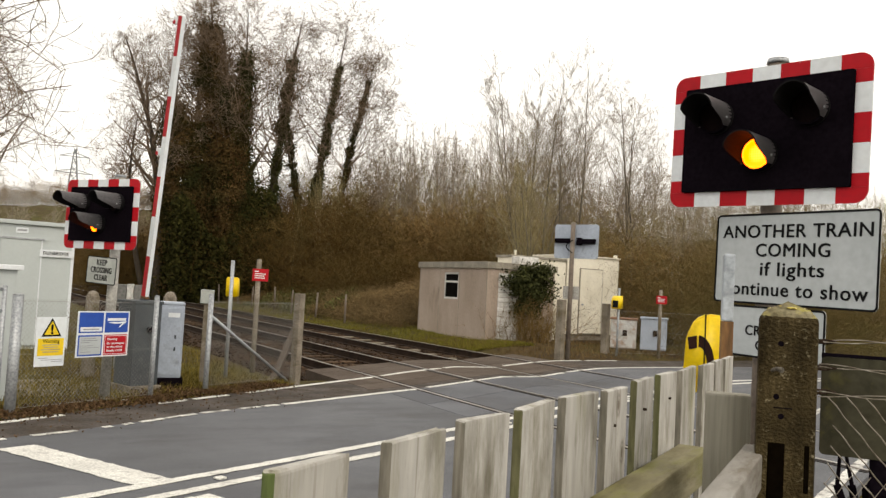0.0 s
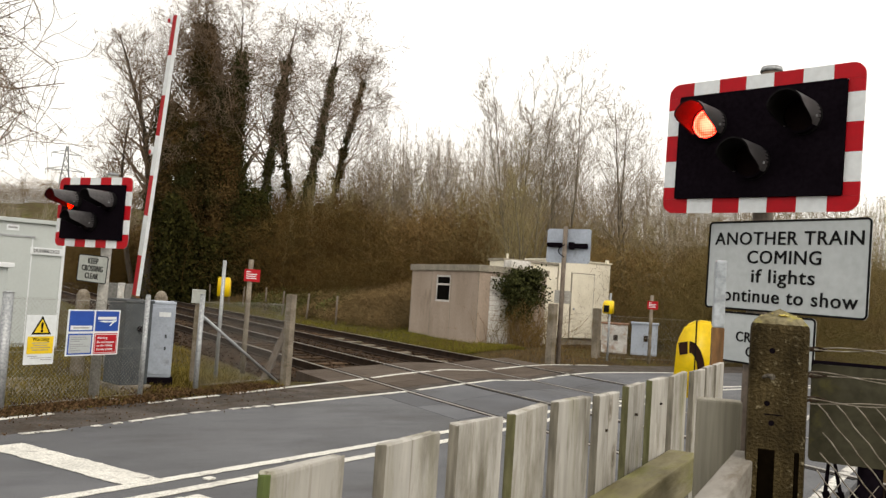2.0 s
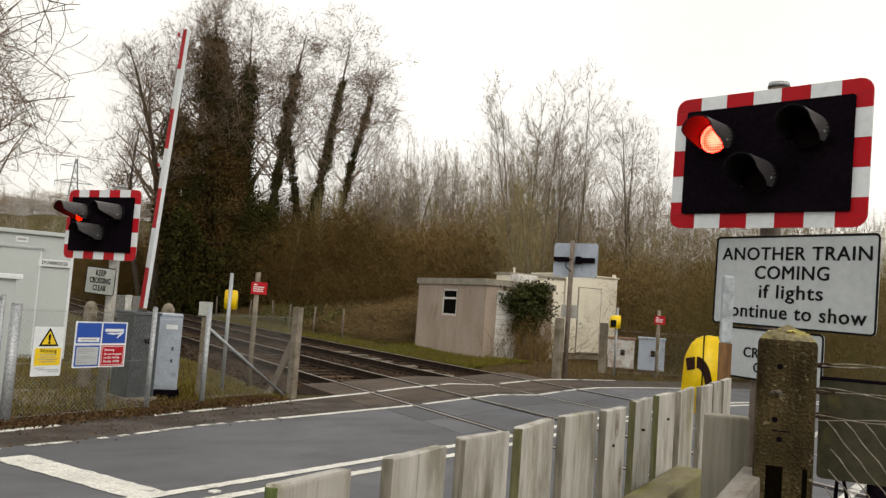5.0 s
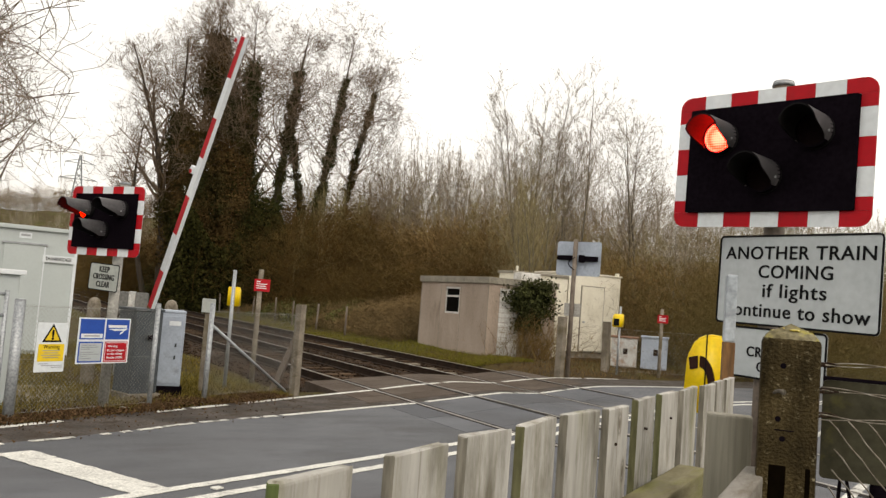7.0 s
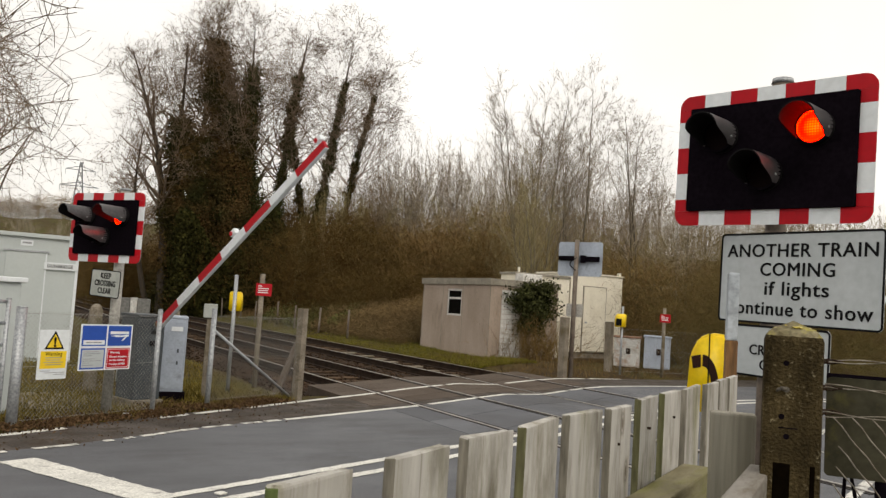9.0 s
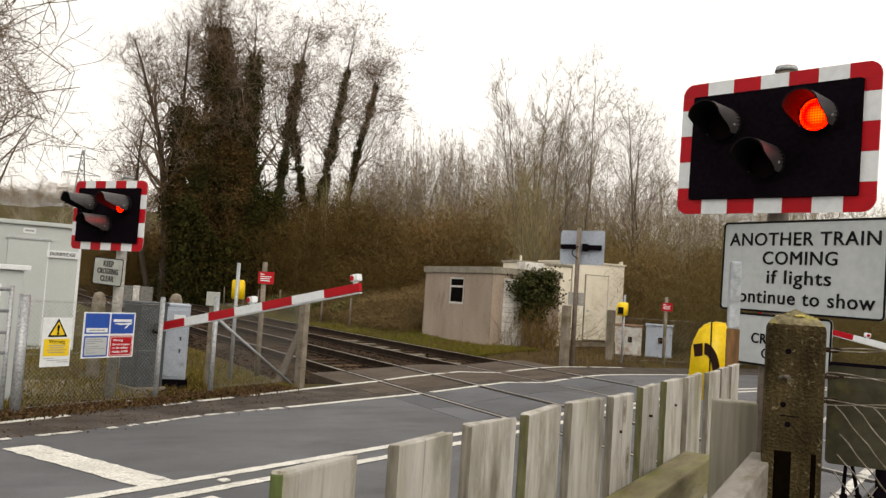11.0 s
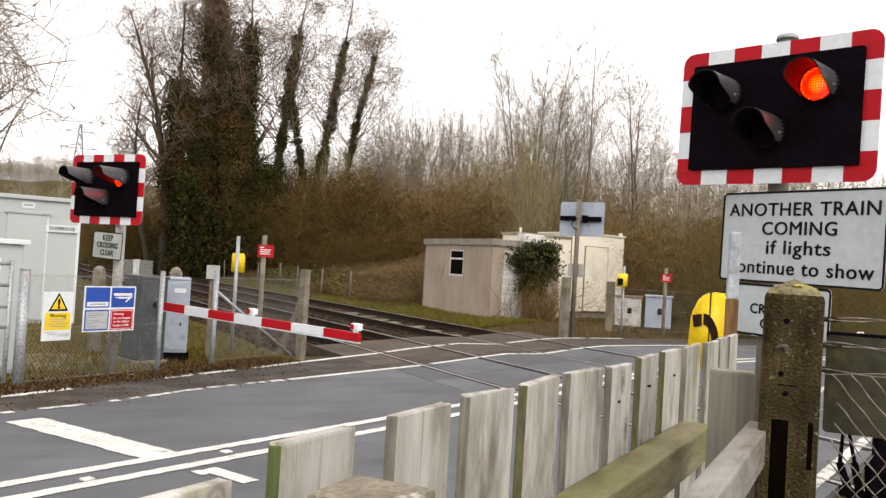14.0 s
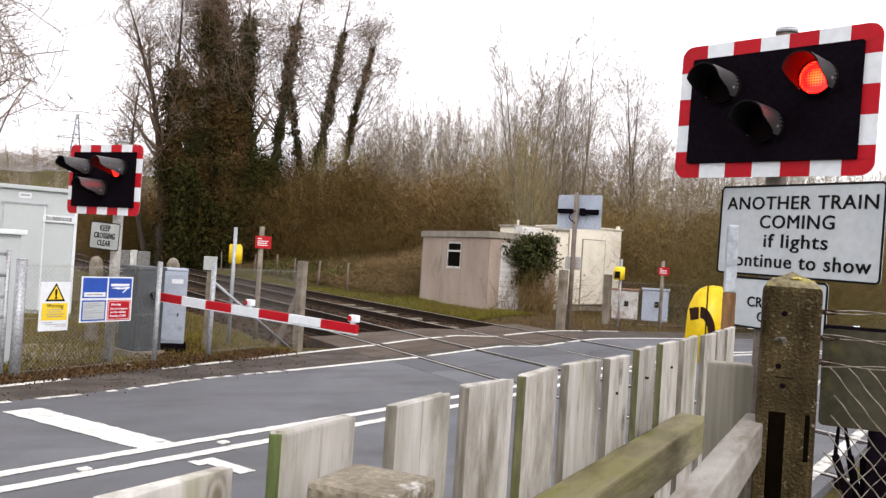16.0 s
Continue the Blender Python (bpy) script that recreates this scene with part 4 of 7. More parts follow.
PLATE_TILT = pose(0, 0, 1.8) @ pose(0, 0, 0, 0, 1.0, 0) @ pose(0, 0, -1.8)
t = thing("warning_sign", pose(4.12, 3.181, 0, 0, 0, -90) @ PLATE_TILT, "white sign warning that another train is coming", "sign")
sign_face(t, 1.1, 0.548, 1.797)
for text, z, h, wd in (("ANOTHER TRAIN", 1.958, 0.08, 1.005), ("COMING", 1.845, 0.08, 0.5), ("if lights", 1.732, 0.083, 0.43), ("continue to show", 1.612, 0.083, 0.96)):
    letters(text, h, M_INK, t, (0.011, -0.003, z), wd, weight=0.01)
t = thing("keep_clear_sign", pose(4.12, 3.26, 0, 0, 0, -90) @ PLATE_TILT, "white sign asking to keep the crossing clear", "sign")
sign_face(t, 0.66, 0.31, 1.358)
for text, z, wd in (("KEEP", 1.448, 0.165), ("CROSSING", 1.362, 0.42), ("CLEAR", 1.276, 0.27)):
    letters(text, 0.062, M_INK, t, (0, -0.003, z), wd, weight=0.01)
t = thing("keep_clear_sign", FAR_SIGNAL @ pose(0, 0, 1.53) @ pose(0, 0, 0, 0, 2.5, 0) @ pose(0, 0, -1.53), "weathered white sign asking to keep the crossing clear", "sign")
sign_face(t, 0.5, 0.33, 1.525, x=0.07, face=M_SIGNOLD)
for text, z, wd in (("KEEP", 1.615, 0.17), ("CROSSING", 1.525, 0.35), ("CLEAR", 1.435, 0.22)):
    letters(text, 0.07, M_INK, t, (0.07, -0.003, z), wd, weight=0.015)


def rear_signal(m):
    t = thing("level_crossing_signal", m, "back of a grey signal board on a brown pole", "signal", "signals of the level crossing")
    bm = bmnew()
    plate(bm, rounded(1.14, 0.82, 0.06), 0, 0.01, (0.05, 2.86))
    part("backing_plate", bm, M_GREYBOX, t)
    bm = bmnew()
    box(bm, (-0.48, -0.09, 2.82), (0.0, -0.001, 2.93), 0.01)
    part("bracket", bm, M_BLACK, t)
    bm = bmnew()
    box(bm, (0.09, -0.09, 2.80), (0.56, -0.001, 2.92), 0.01)
    box(bm, (0.09, -0.11, 2.77), (0.22, -0.001, 2.95), 0.02)
    part("bracket", bm, M_BLACK, t)
    bm = bmnew()
    tube(bm, (0, -0.1, -0.1), (0, -0.1, 3.32), 0.055, n=12)
    part("pole", bm, M_BROWNPOLE, t)
    bm = bmnew()
    pts = [Vector((0.03 - 0.16 * math.sin(math.pi * i / 8), -0.17, 2.88 - 0.3 * i / 8)) for i in range(9)]
    for a, b in zip(pts, pts[1:]):
        tube(bm, a, b, 0.012, n=6)
    part("cable", bm, M_BLACK, t)
    bm = bmnew()
    box(bm, (-0.22, -0.05, 1.47), (0.2, -0.03, 1.78), 0.008)
    part("sign_back", bm, M_POLE, t)
    for cx, cz in REDS:
        q = hood(bmnew(), 0.11, 0.27)
        part("hood", q, [M_HOOD, M_HOODIN], t, m=pose(cx + 0.05, 0.011, cz + 2.86, 0, 0, 180))
    return t


rear_signal(pose(12.55, 15.75, 0, 0, 0, -63))


# ---- barriers ----
def barrier_boom(label, length=4.15):
    """A striped boom that lies along x from its pivot."""
    t = thing("barrier_boom", pose(0, 0, 0), label, "barrier")
    k, x0 = 7, 0.43
    step = (length - x0) / k
    for i in range(k):
        bm = bmnew()
        h0, h1 = 0.053 - 0.011 * i / k, 0.053 - 0.011 * (i + 1) / k
        a = [bm.verts.new((x0 + step * i, y, z)) for y, z in ((-0.022, -h0), (0.022, -h0), (0.022, h0), (-0.022, h0))]
        b = [bm.verts.new((x0 + step * (i + 1), y, z)) for y, z in ((-0.022, -h1), (0.022, -h1), (0.022, h1), (-0.022, h1))]
        bm.faces.new(a), bm.faces.new(b[::-1])
        for j in range(4):
            bm.faces.new((a[(j + 1) % 4], a[j], b[j], b[(j + 1) % 4]))
        bmesh.ops.recalc_face_normals(bm, faces=bm.faces[:])
        part("red_panel" if i % 2 == 0 else "white_panel", bm, M_RED if i % 2 == 0 else M_WHITE, t)
    bm = bmnew()
    box(bm, (x0, -0.026, -0.062), (length, 0.026, -0.0535), 0.003)
    part("lower_edge", bm, M_WHITE, t)
    bm = bmnew()
    box(bm, (-0.1, -0.04, -0.05), (0.4, 0.04, 0.05), 0.012)
    part("boom_holder", bm, M_DARKBOX, t)
    bm = bmnew()
    box(bm, (0.4, -0.03, -0.06), (0.4295, 0.03, 0.055), 0.004)
    part("end_cap", bm, M_ORANGE, t)
    for x in (x0 + (length - x0) * 0.515, length - 0.06):
        bm = bmnew()
        box(bm, (x - 0.045, -0.04, 0.062), (x + 0.06, 0.04, 0.138), 0.018)
        box(bm, (x - 0.02, -0.02, 0.04), (x + 0.02, 0.02, 0.07))
        lamp = part("boom_lamp", bm, M_WHITE, t, "white lamp box with a red lens")
        bm = bmnew()
        tube(bm, (x - 0.015, -0.044, 0.1), (x - 0.015, 0.044, 0.1), 0.028, n=14)
        part("lamp_lens", bm, M_RED, lamp)
    return t


BOOM_AT = pose(2.006, 11.547, 0.787, 0, 0, -70.54)
boom = barrier_boom("red and white striped barrier boom with two lamps")
boom.matrix_basis = BOOM_AT
BOOM2_AT = pose(14.45, 6.84, 0.72, 0, 0, 118)
boom_b = barrier_boom("red and white striped barrier boom across the other lane", 4.15)
boom_b.matrix_basis = BOOM2_AT


def machine(m, label, boxed=M_DARKBOX):
    t = thing("barrier_machine", m, label, "barrier machine", "barrier machines")
    bm = bmnew()
    box(bm, (-0.19, -0.22, 0.06), (0.19, 0.22, 1.12), 0.015)
    part("casing", bm, boxed, t)
    bm = bmnew()
    box(bm, (-0.23, -0.26, -0.1), (0.23, 0.26, 0.06), 0.01)
    part("plinth", bm, M_CONCP, t)
    bm = bmnew()
    box(bm, (-0.205, -0.235, 1.12), (0.205, 0.235, 1.16), 0.012)
    part("lid", bm, boxed, t)
    bm = bmnew()
    tube(bm, (0.02, -0.27, 0.787), (0.02, 0.27, 0.787), 0.035, n=12)
    part("shaft", bm, M_BLACK, t)
    return t


machine(pose(1.98, 11.5, 0, 0, 0, 20), "dark grey barrier machine behind the wire fence")
machine(pose(14.5, 6.8, 0, 0, 0, 208), "dark grey barrier machine beside the road")


def cabinet(m, w, d, h, label, material, base=0.1, name="equipment_cabinet", door=True):
    t = thing(name, m, label, "cabinet", "trackside cabinets")
    bm = bmnew()
    box(bm, (-w / 2 - 0.03, -d / 2 - 0.03, -0.12), (w / 2 + 0.03, d / 2 + 0.03, base), 0.01)
    part("plinth", bm, M_BLACK if door else M_CONCP, t)
    bm = bmnew()
    box(bm, (-w / 2, -d / 2, base), (w / 2, d / 2, base + h - 0.04), 0.012)
    part("body", bm, material, t)
    bm = bmnew()
    box(bm, (-w / 2 - 0.004, -d / 2 - 0.006, base + h - 0.04), (w / 2 + 0.004, d / 2 + 0.004, base + h), 0.014)
    part("lid", bm, material, t)
    if door:
        bm = bmnew()
        box(bm, (-w / 2 + 0.03, -d / 2 - 0.014, base + 0.04), (w / 2 - 0.03, -d / 2 - 0.001, base + h - 0.08), 0.005)
        dr = part("door", bm, material, t)
        for z in (0.52, 0.36):
            bm = bmnew()
            box(bm, (w / 2 - 0.12, -d / 2 - 0.028, base + h * z), (w / 2 - 0.095, -d / 2 - 0.014, base + h * z + 0.05), 0.006)
            part("door_handle", bm, M_DARKBOX, dr)
        bm = bmnew()
        box(bm, (0.0, -d / 2 - 0.018, base + h * 0.8), (w * 0.36, -d / 2 - 0.0141, base + h * 0.86))
        part("label_plate", bm, M_WHITE, dr)
    return t


cabinet(pose(2.44, 12.02, 0, 0, 0, -8), 0.43, 0.4, 1.04, "pale blue-grey steel cabinet on a dark plinth", M_GREYBOX)


# ---- fences ----
def post(name, m, h, r, material, label, group, square=False, cap=False, lean=0.0):
    t = thing(name, m, label, "post", group)
    bm = bmnew()
    if square:
        box(bm, (-r, -r, -0.25), (r, r, h), 0.012)
    else:
        tube(bm, (0, 0, -0.25), (0, 0, h), r, n=12)
        tube(bm, (0, 0, h), (0, 0, h + 0.012), r * 1.08, r * 0.7, n=12)
    part("shaft", bm, material, t)
    return t


def chainlink(name, a, b, z0, z1, label, pitch=0.036, r=0.0014, wires=(0.02, 0.5, 0.98)):
    """Crossing slanted wires between two posts, with line wires."""
    a, b = Vector((*a, 0)), Vector((*b, 0))
    u, w, h = (b - a).normalized(), (b - a).length, z1 - z0
    t = thing(name, pose(*a), label, "fence", "wire fences")
    segs = []
    for sgn in (1, -1):
        c = -h if sgn == 1 else 0.0
        while c < (w if sgn == 1 else w + h):
            lo, hi = (max(0, c), min(w, c + h)) if sgn == 1 else (max(0, c - h), min(w, c))
            if hi - lo > 0.01:
                za = z0 + (lo - c if sgn == 1 else c - lo)
                zb = z0 + (hi - c if sgn == 1 else c - hi)
                off = u.cross(Vector((0, 0, 1))) * (0.002 * sgn)
                p, q = u * lo + off, u * hi + off
                segs.append((p.x, p.y, za, q.x, q.y, zb, r, r))
            c += pitch * 1.414
    ob = strands("mesh", segs, M_WIRE, t)
    for k in wires:
        bm = bmnew()
        tube(bm, (0, 0, z0 + h * k), (u.x * w, u.y * w, z0 + h * k), r * 1.3, n=5)
        part("line_wire", bm, M_WIRE, t)
    return t


GATE, P2, P3, CP = (0.45, 9.66), (2.02, 10.63), (2.81, 11.13), (4.43, 12.19)
FG = "posts of the wire fence"
post("fence_post", pose(*GATE, 0), 1.22, 0.055, M_GALV, "thick galvanised steel gate post", FG)
post("fence_post", pose(GATE[0] - 0.13, GATE[1] - 0.03, 0), 1.3, 0.024, M_GALV, "thin galvanised steel gate frame tube", FG)
post("fence_post", pose(*P2, 0), 1.24, 0.03, M_GALV, "thin galvanised steel fence post", FG)
post("fence_post", pose(*P3, 0), 1.28, 0.035, M_GALV, "galvanised steel fence post", FG)
post("fence_post", pose(P3[0] + 0.04, P3[1] + 0.14, 0), 1.2, 0.025, M_GALV, "galvanised steel fence post", FG)
post("fence_post", pose(*CP, 0, 0, 0, 30), 1.34, 0.06, M_CONCP, "square old concrete fence post", FG, square=True)
chainlink("wire_fence", GATE, P2, 0.02, 1.18, "chain-link fence between steel posts")
chainlink("wire_fence", (P3[0] + 0.05, P3[1] + 0.1), CP, 0.05, 1.2, "chain-link fence up to the concrete post")
t = thing("fence_brace", pose(0, 0, 0), "slanting steel brace of the wire fence", "brace", "fence braces")
bm = bmnew()
tube(bm, (P3[0] + 0.02, P3[1] + 0.03, 1.0), (CP[0] - 0.18, CP[1] - 0.16, 0.02), 0.022, n=8)
part("tube", bm, M_GALV, t)
t = thing("fence_brace", pose(0, 0, 0), "slanting dark concrete strut against the fence post", "brace", "fence braces")
bm = bmnew()
box(bm, (-0.045, -0.045, 0), (0.045, 0.045, 1.1), 0.01, m=Matrix.Translation((CP[0] - 0.28, CP[1] + 0.25, -0.05)) @ (Vector((0.3, -0.22, 1.0)).to_track_quat("Z", "Y").to_matrix().to_4x4()))
part("strut", bm, M_BROWNPOLE, t)
# gate rails of the gate that runs out of the picture
t = thing("gate", pose(GATE[0] - 0.13, GATE[1] - 0.03, 0, 0, 0, 200), "galvanised steel tube gate", "gate")
for z in (0.12, 0.62, 0.83, 1.05, 1.27):
    bm = bmnew()
    tube(bm, (0, 0, z), (2.2, 0, z), 0.019, n=8)
    part("gate_rail", bm, M_GALV, t)
bm = bmnew()
tube(bm, (2.2, 0, 0.05), (2.2, 0, 1.3), 0.022, n=8)
part("gate_stile", bm, M_GALV, t)

OLD = "old concrete posts"
for x, y, h in ((1.63, 13.5, 1.2), (2.73, 13.35, 1.24)):
    t = thing("concrete_post", pose(x, y, 0), "round-topped old concrete post", "post", OLD)
    bm = bmnew()
    box(bm, (-0.09, -0.07, -0.2), (0.09, 0.07, h - 0.06), 0.02)
    bmesh.ops.create_uvsphere(bm, u_segments=12, v_segments=8, radius=0.088, matrix=Matrix.Translation((0, 0, h - 0.07)))
    part("shaft", bm, M_CONCP, t)
t = thing("junction_box", pose(2.16, 14.42, 0, 0, 0, -12), "pair of grey junction boxes on a post by the line", "box", "junction boxes")
bm = bmnew()
box(bm, (-0.14, -0.1, 0.98), (0.09, 0.1, 1.32), 0.012)
part("casing", bm, M_MIDGREY, t)
bm = bmnew()
box(bm, (0.095, -0.13, 0.9), (0.2, 0.1, 1.33), 0.012)
part("casing", bm, M_PALEBOX, t)
bm = bmnew()
box(bm, (0.205, -0.1, 0.98), (0.4, 0.1, 1.32), 0.012)
part("casing", bm, M_MIDGREY, t)
bm = bmnew()
tube(bm, (0, 0, -0.2), (0, 0, 0.88), 0.04, n=8)
part("shaft", bm, M_GALV, t)
t = thing("junction_box", pose(3.02, 12.2, 0, 0, 0, -14), "small pale junction box on a concrete post", "box", "junction boxes")
bm = bmnew()
box(bm, (-0.095, -0.08, 1.13), (0.095, 0.08, 1.33), 0.01)
part("casing", bm, M_SIGNOLD, t)
bm = bmnew()
box(bm, (-0.04, -0.04, -0.2), (0.04, 0.04, 1.13), 0.005)
part("shaft", bm, M_CONCP, t)

# ---- signs on the wire fence ----
FU = Vector((P2[0] - GATE[0], P2[1] - GATE[1], 0)).normalized()
FANG = math.degrees(math.atan2(FU.y, FU.x))


def on_fence(u, z, out=0.02):
    p = Vector((*GATE, z)) + FU * u + Vector((FU.y, -FU.x, 0)) * out
    return Matrix.Translation(p) @ pose(0, 0, 0, 0, 0, FANG)


def bars(t, rows, material, y=-0.004, name="print_line"):
    """Lines of print too small to read, one bar each: x0, x1, z, height."""
    for x0, x1, z, h in rows:
        q = bmnew()
        box(q, (x0, y - 0.001, z - h / 2), (x1, y, z + h / 2))
        part(name, q, material, t)


t = thing("warning_notice", on_fence(0.40, 0.725), "white and yellow warning notice wired to the fence", "sign")
bm = bmnew()
plate(bm, rounded(0.36, 0.53, 0.012), 0, 0.004)
part("plate", bm, M_WHITE, t)
bm = bmnew()
plate(bm, [(-0.15, -0.15), (0.16, -0.15), (0.16, 0.035), (-0.15, 0.035)], -0.003, 0)
part("yellow_panel", bm, M_YELLOW, t)
bm = bmnew()
plate(bm, [(-0.115, 0.055), (0.125, 0.055), (0.005, 0.255)], -0.003, 0)
part("triangle", bm, M_INK, t)
bm = bmnew()
plate(bm, [(-0.083, 0.075), (0.093, 0.075), (0.005, 0.22)], -0.006, -0.003)
part("triangle_field", bm, M_YELLOW, t)
letters("!", 0.1, M_INK, t, (0.005, -0.007, 0.128), None, weight=0.06)
letters("Warning", 0.042, M_INK, t, (0.005, -0.004, 0.005), 0.2)
bars(t, [(-0.1, 0.11, -0.035, 0.008), (-0.08, 0.09, -0.06, 0.008), (-0.11, 0.12, -0.085, 0.008), (-0.09, 0.1, -0.11, 0.008)], M_PALEINK)
bars(t, [(-0.14, -0.02, -0.175, 0.006), (-0.1, 0.15, -0.195, 0.006), (0.02, 0.15, -0.215, 0.006)], M_PALEINK)

t = thing("railway_notice", on_fence(1.075, 0.795), "blue white and red railway notice board on the fence", "sign")
bm = bmnew()
plate(bm, rounded(0.71, 0.52, 0.008), 0, 0.005)
part("plate", bm, M_WHITE, t)
bm = bmnew()
plate(bm, [(-0.335, 0.015), (-0.012, 0.015), (-0.012, 0.245), (-0.335, 0.245)], -0.003, 0)
q = part("blue_panel", bm, M_BLUE, t)
bm = bmnew()
plate(bm, [(0.012, 0.015), (0.335, 0.015), (0.335, 0.245), (0.012, 0.245)], -0.003, 0)
q = part("blue_panel", bm, M_BLUE, t)
bm = bmnew()
plate(bm, [(-0.315, 0.03), (-0.03, 0.03), (-0.03, 0.08), (-0.315, 0.08)], -0.005, -0.003)
part("name_strip", bm, M_WHITE, t)
bars(t, [(-0.28, -0.07, 0.055, 0.014)], M_PALEINK, y=-0.006)
bars(t, [(0.04, 0.3, 0.165, 0.032)], M_WHITE, name="brand_bar")
bm = bmnew()
plate(bm, [(0.05, 0.13), (0.14, 0.115), (0.29, 0.12), (0.31, 0.145), (0.2, 0.135), (0.13, 0.138)], -0.005, -0.003)
plate(bm, [(0.2, 0.075), (0.225, 0.075), (0.275, 0.118), (0.25, 0.118)], -0.005, -0.003)
part("brand_shape", bm, M_WHITE, t)
bm = bmnew()
plate(bm, [(-0.335, -0.245), (-0.012, -0.245), (-0.012, -0.01), (-0.335, -0.01)], -0.002, 0)
part("blue_frame", bm, M_BLUE, t)
bm = bmnew()
plate(bm, [(-0.318, -0.228), (-0.029, -0.228), (-0.029, -0.027), (-0.318, -0.027)], -0.004, -0.002)
part("text_panel", bm, M_SIGN, t)
bars(t, [(-0.3, -0.1, -0.05, 0.008), (-0.3, -0.08, -0.072, 0.008), (-0.3, -0.18, -0.094, 0.008), (-0.3, -0.14, -0.13, 0.008), (-0.3, -0.06, -0.152, 0.008), (-0.3, -0.22, -0.174, 0.008), (-0.3, -0.16, -0.2, 0.008)], M_PALEINK, y=-0.005)
bm = bmnew()
plate(bm, [(0.012, -0.245), (0.335, -0.245), (0.335, -0.01), (0.012, -0.01)], -0.002, 0)
part("red_frame", bm, M_SIGNRED, t)
bm = bmnew()
plate(bm, [(0.022, -0.235), (0.325, -0.235), (0.325, -0.02), (0.022, -0.02)], -0.0032, -0.002)
part("red_inner_line", bm, M_WHITE, t)
bm = bmnew()
plate(bm, [(0.028, -0.229), (0.319, -0.229), (0.319, -0.026), (0.028, -0.026)], -0.0045, -0.0032)
part("red_field", bm, M_SIGNRED, t)
for text, z, wd in (("Warning", -0.062, 0.14), ("Do not trespass", -0.11, 0.24), ("on the railway", -0.15, 0.22), ("Penalty £1000", -0.195, 0.22)):
    ob = letters(text, 0.024, M_WHITE, t, (0.052 + wd / 2, -0.005, z), wd, weight=0.03)


def red_notice(m, h, label, k=1.0, pole_mat=M_CONCP):
    t = thing("trespass_notice", m, label, "sign", "red notices by the line")
    bm = bmnew()
    tube(bm, (0, 0.03, -0.2), (0, 0.03, h), 0.045 * k, n=10)
    part("post", bm, pole_mat, t)
    bm = bmnew()
    plate(bm, rounded(0.28 * k, 0.22 * k, 0.01), -0.025, -0.02, (0.03, h - 0.27))
    part("plate", bm, M_SIGNRED, t)
    bars(t, [(-0.07 * k, 0.0, h - 0.21, 0.02 * k), (-0.07 * k, 0.12 * k, h - 0.25, 0.016 * k), (-0.07 * k, 0.1 * k, h - 0.285, 0.016 * k), (-0.07 * k, 0.11 * k, h - 0.32, 0.016 * k)], M_WHITE, y=-0.0255)
    return t


red_notice(pose(4.27, 13.86, 0, 0, 0, -14), 1.87, "red trespass notice on a grey post", 0.95)
red_notice(pose(16.1, 16.43, 0, 0, 0, -48), 1.85, "red trespass notice on a grey post near the boxes", 1.0)


def telephone(m, h, label, k=1.0, post_h=None, tall=0.42, r=0.03):
    """A hooded yellow telephone on a post."""
    t = thing("crossing_telephone", m, label, "telephone", "yellow telephones")
    bm = bmnew()
    tube(bm, (0, 0.16 * k, -0.2), (0, 0.16 * k, post_h or h + 0.05), r, n=10)
    part("post", bm, M_GALV, t)
    bm = bmnew()
    w, d, hh = 0.15 * k, 0.15 * k, tall * k
    prof = [(-d, 0.0), (d, 0.0), (d, hh), (d * 0.2, hh * 1.02), (-d * 0.45, hh * 0.94), (-d * 0.85, hh * 0.72)]
    a = [bm.verts.new((-w, y, h - hh + z)) for y, z in prof]
    b = [bm.verts.new((w, y, h - hh + z)) for y, z in prof]
    bm.faces.new(a), bm.faces.new(b[::-1])
    for i in range(len(prof)):
        j = (i + 1) % len(prof)
        bm.faces.new((a[j], a[i], b[i], b[j]))
    bmesh.ops.recalc_face_normals(bm, faces=bm.faces[:])
    bmesh.ops.bevel(bm, geom=bm.edges[:], offset=0.022 * k, segments=3, affect="EDGES")
    for f in bm.faces:
        f.smooth = True
    part("case", bm, M_PHONE, t)
    return t, hh


telephone(pose(3.62, 13.05, 0, 0, 0, 150), 1.53, "yellow crossing telephone seen from behind on a post", 0.6, post_h=1.8, tall=0.5)
t, hh = telephone(pose(14.6, 16.45, 0, 0, 0, -62), 1.62, "yellow crossing telephone on a post by the huts", 0.8, post_h=1.82)
bm = bmnew()
box(bm, (-0.075, -0.1255, 1.32), (0.075, -0.1205, 1.5), 0.002)
part("receiver", bm, M_INK, t, "dark telephone receiver")

# the large yellow telephone beside the near signal, with the black outline of a receiver on its side
t, hh = telephone(pose(5.13, 4.75, 0, 0, 0, -137), 1.425, "large yellow crossing telephone with a black receiver sign", 0.98, post_h=1.1, tall=0.62)
bm = bmnew()
ear = [(-0.115, 1.245), (-0.045, 1.262), (-0.04, 1.165), (-0.1, 1.15)]
outer = [(-0.03 + 0.125 * math.sin(radians(a)), 1.02 + 0.245 * math.cos(radians(a))) for a in range(0, 91, 10)] + [(0.1, 0.94)]
inner = [(-0.03 + 0.07 * math.sin(radians(a)), 1.02 + 0.155 * math.cos(radians(a))) for a in range(0, 91, 10)] + [(0.045, 0.94)]
for ring in ([ear] + [[outer[k], outer[k + 1], inner[k + 1], inner[k]] for k in range(len(outer) - 1)]):
    lo, hi = [[bm.verts.new((x, y, z)) for y, z in ring] for x in (0.14, 0.1505)]
    bm.faces.new(hi)
    for k in range(4):
        bm.faces.new((lo[k], lo[(k + 1) % 4], hi[(k + 1) % 4], hi[k]))
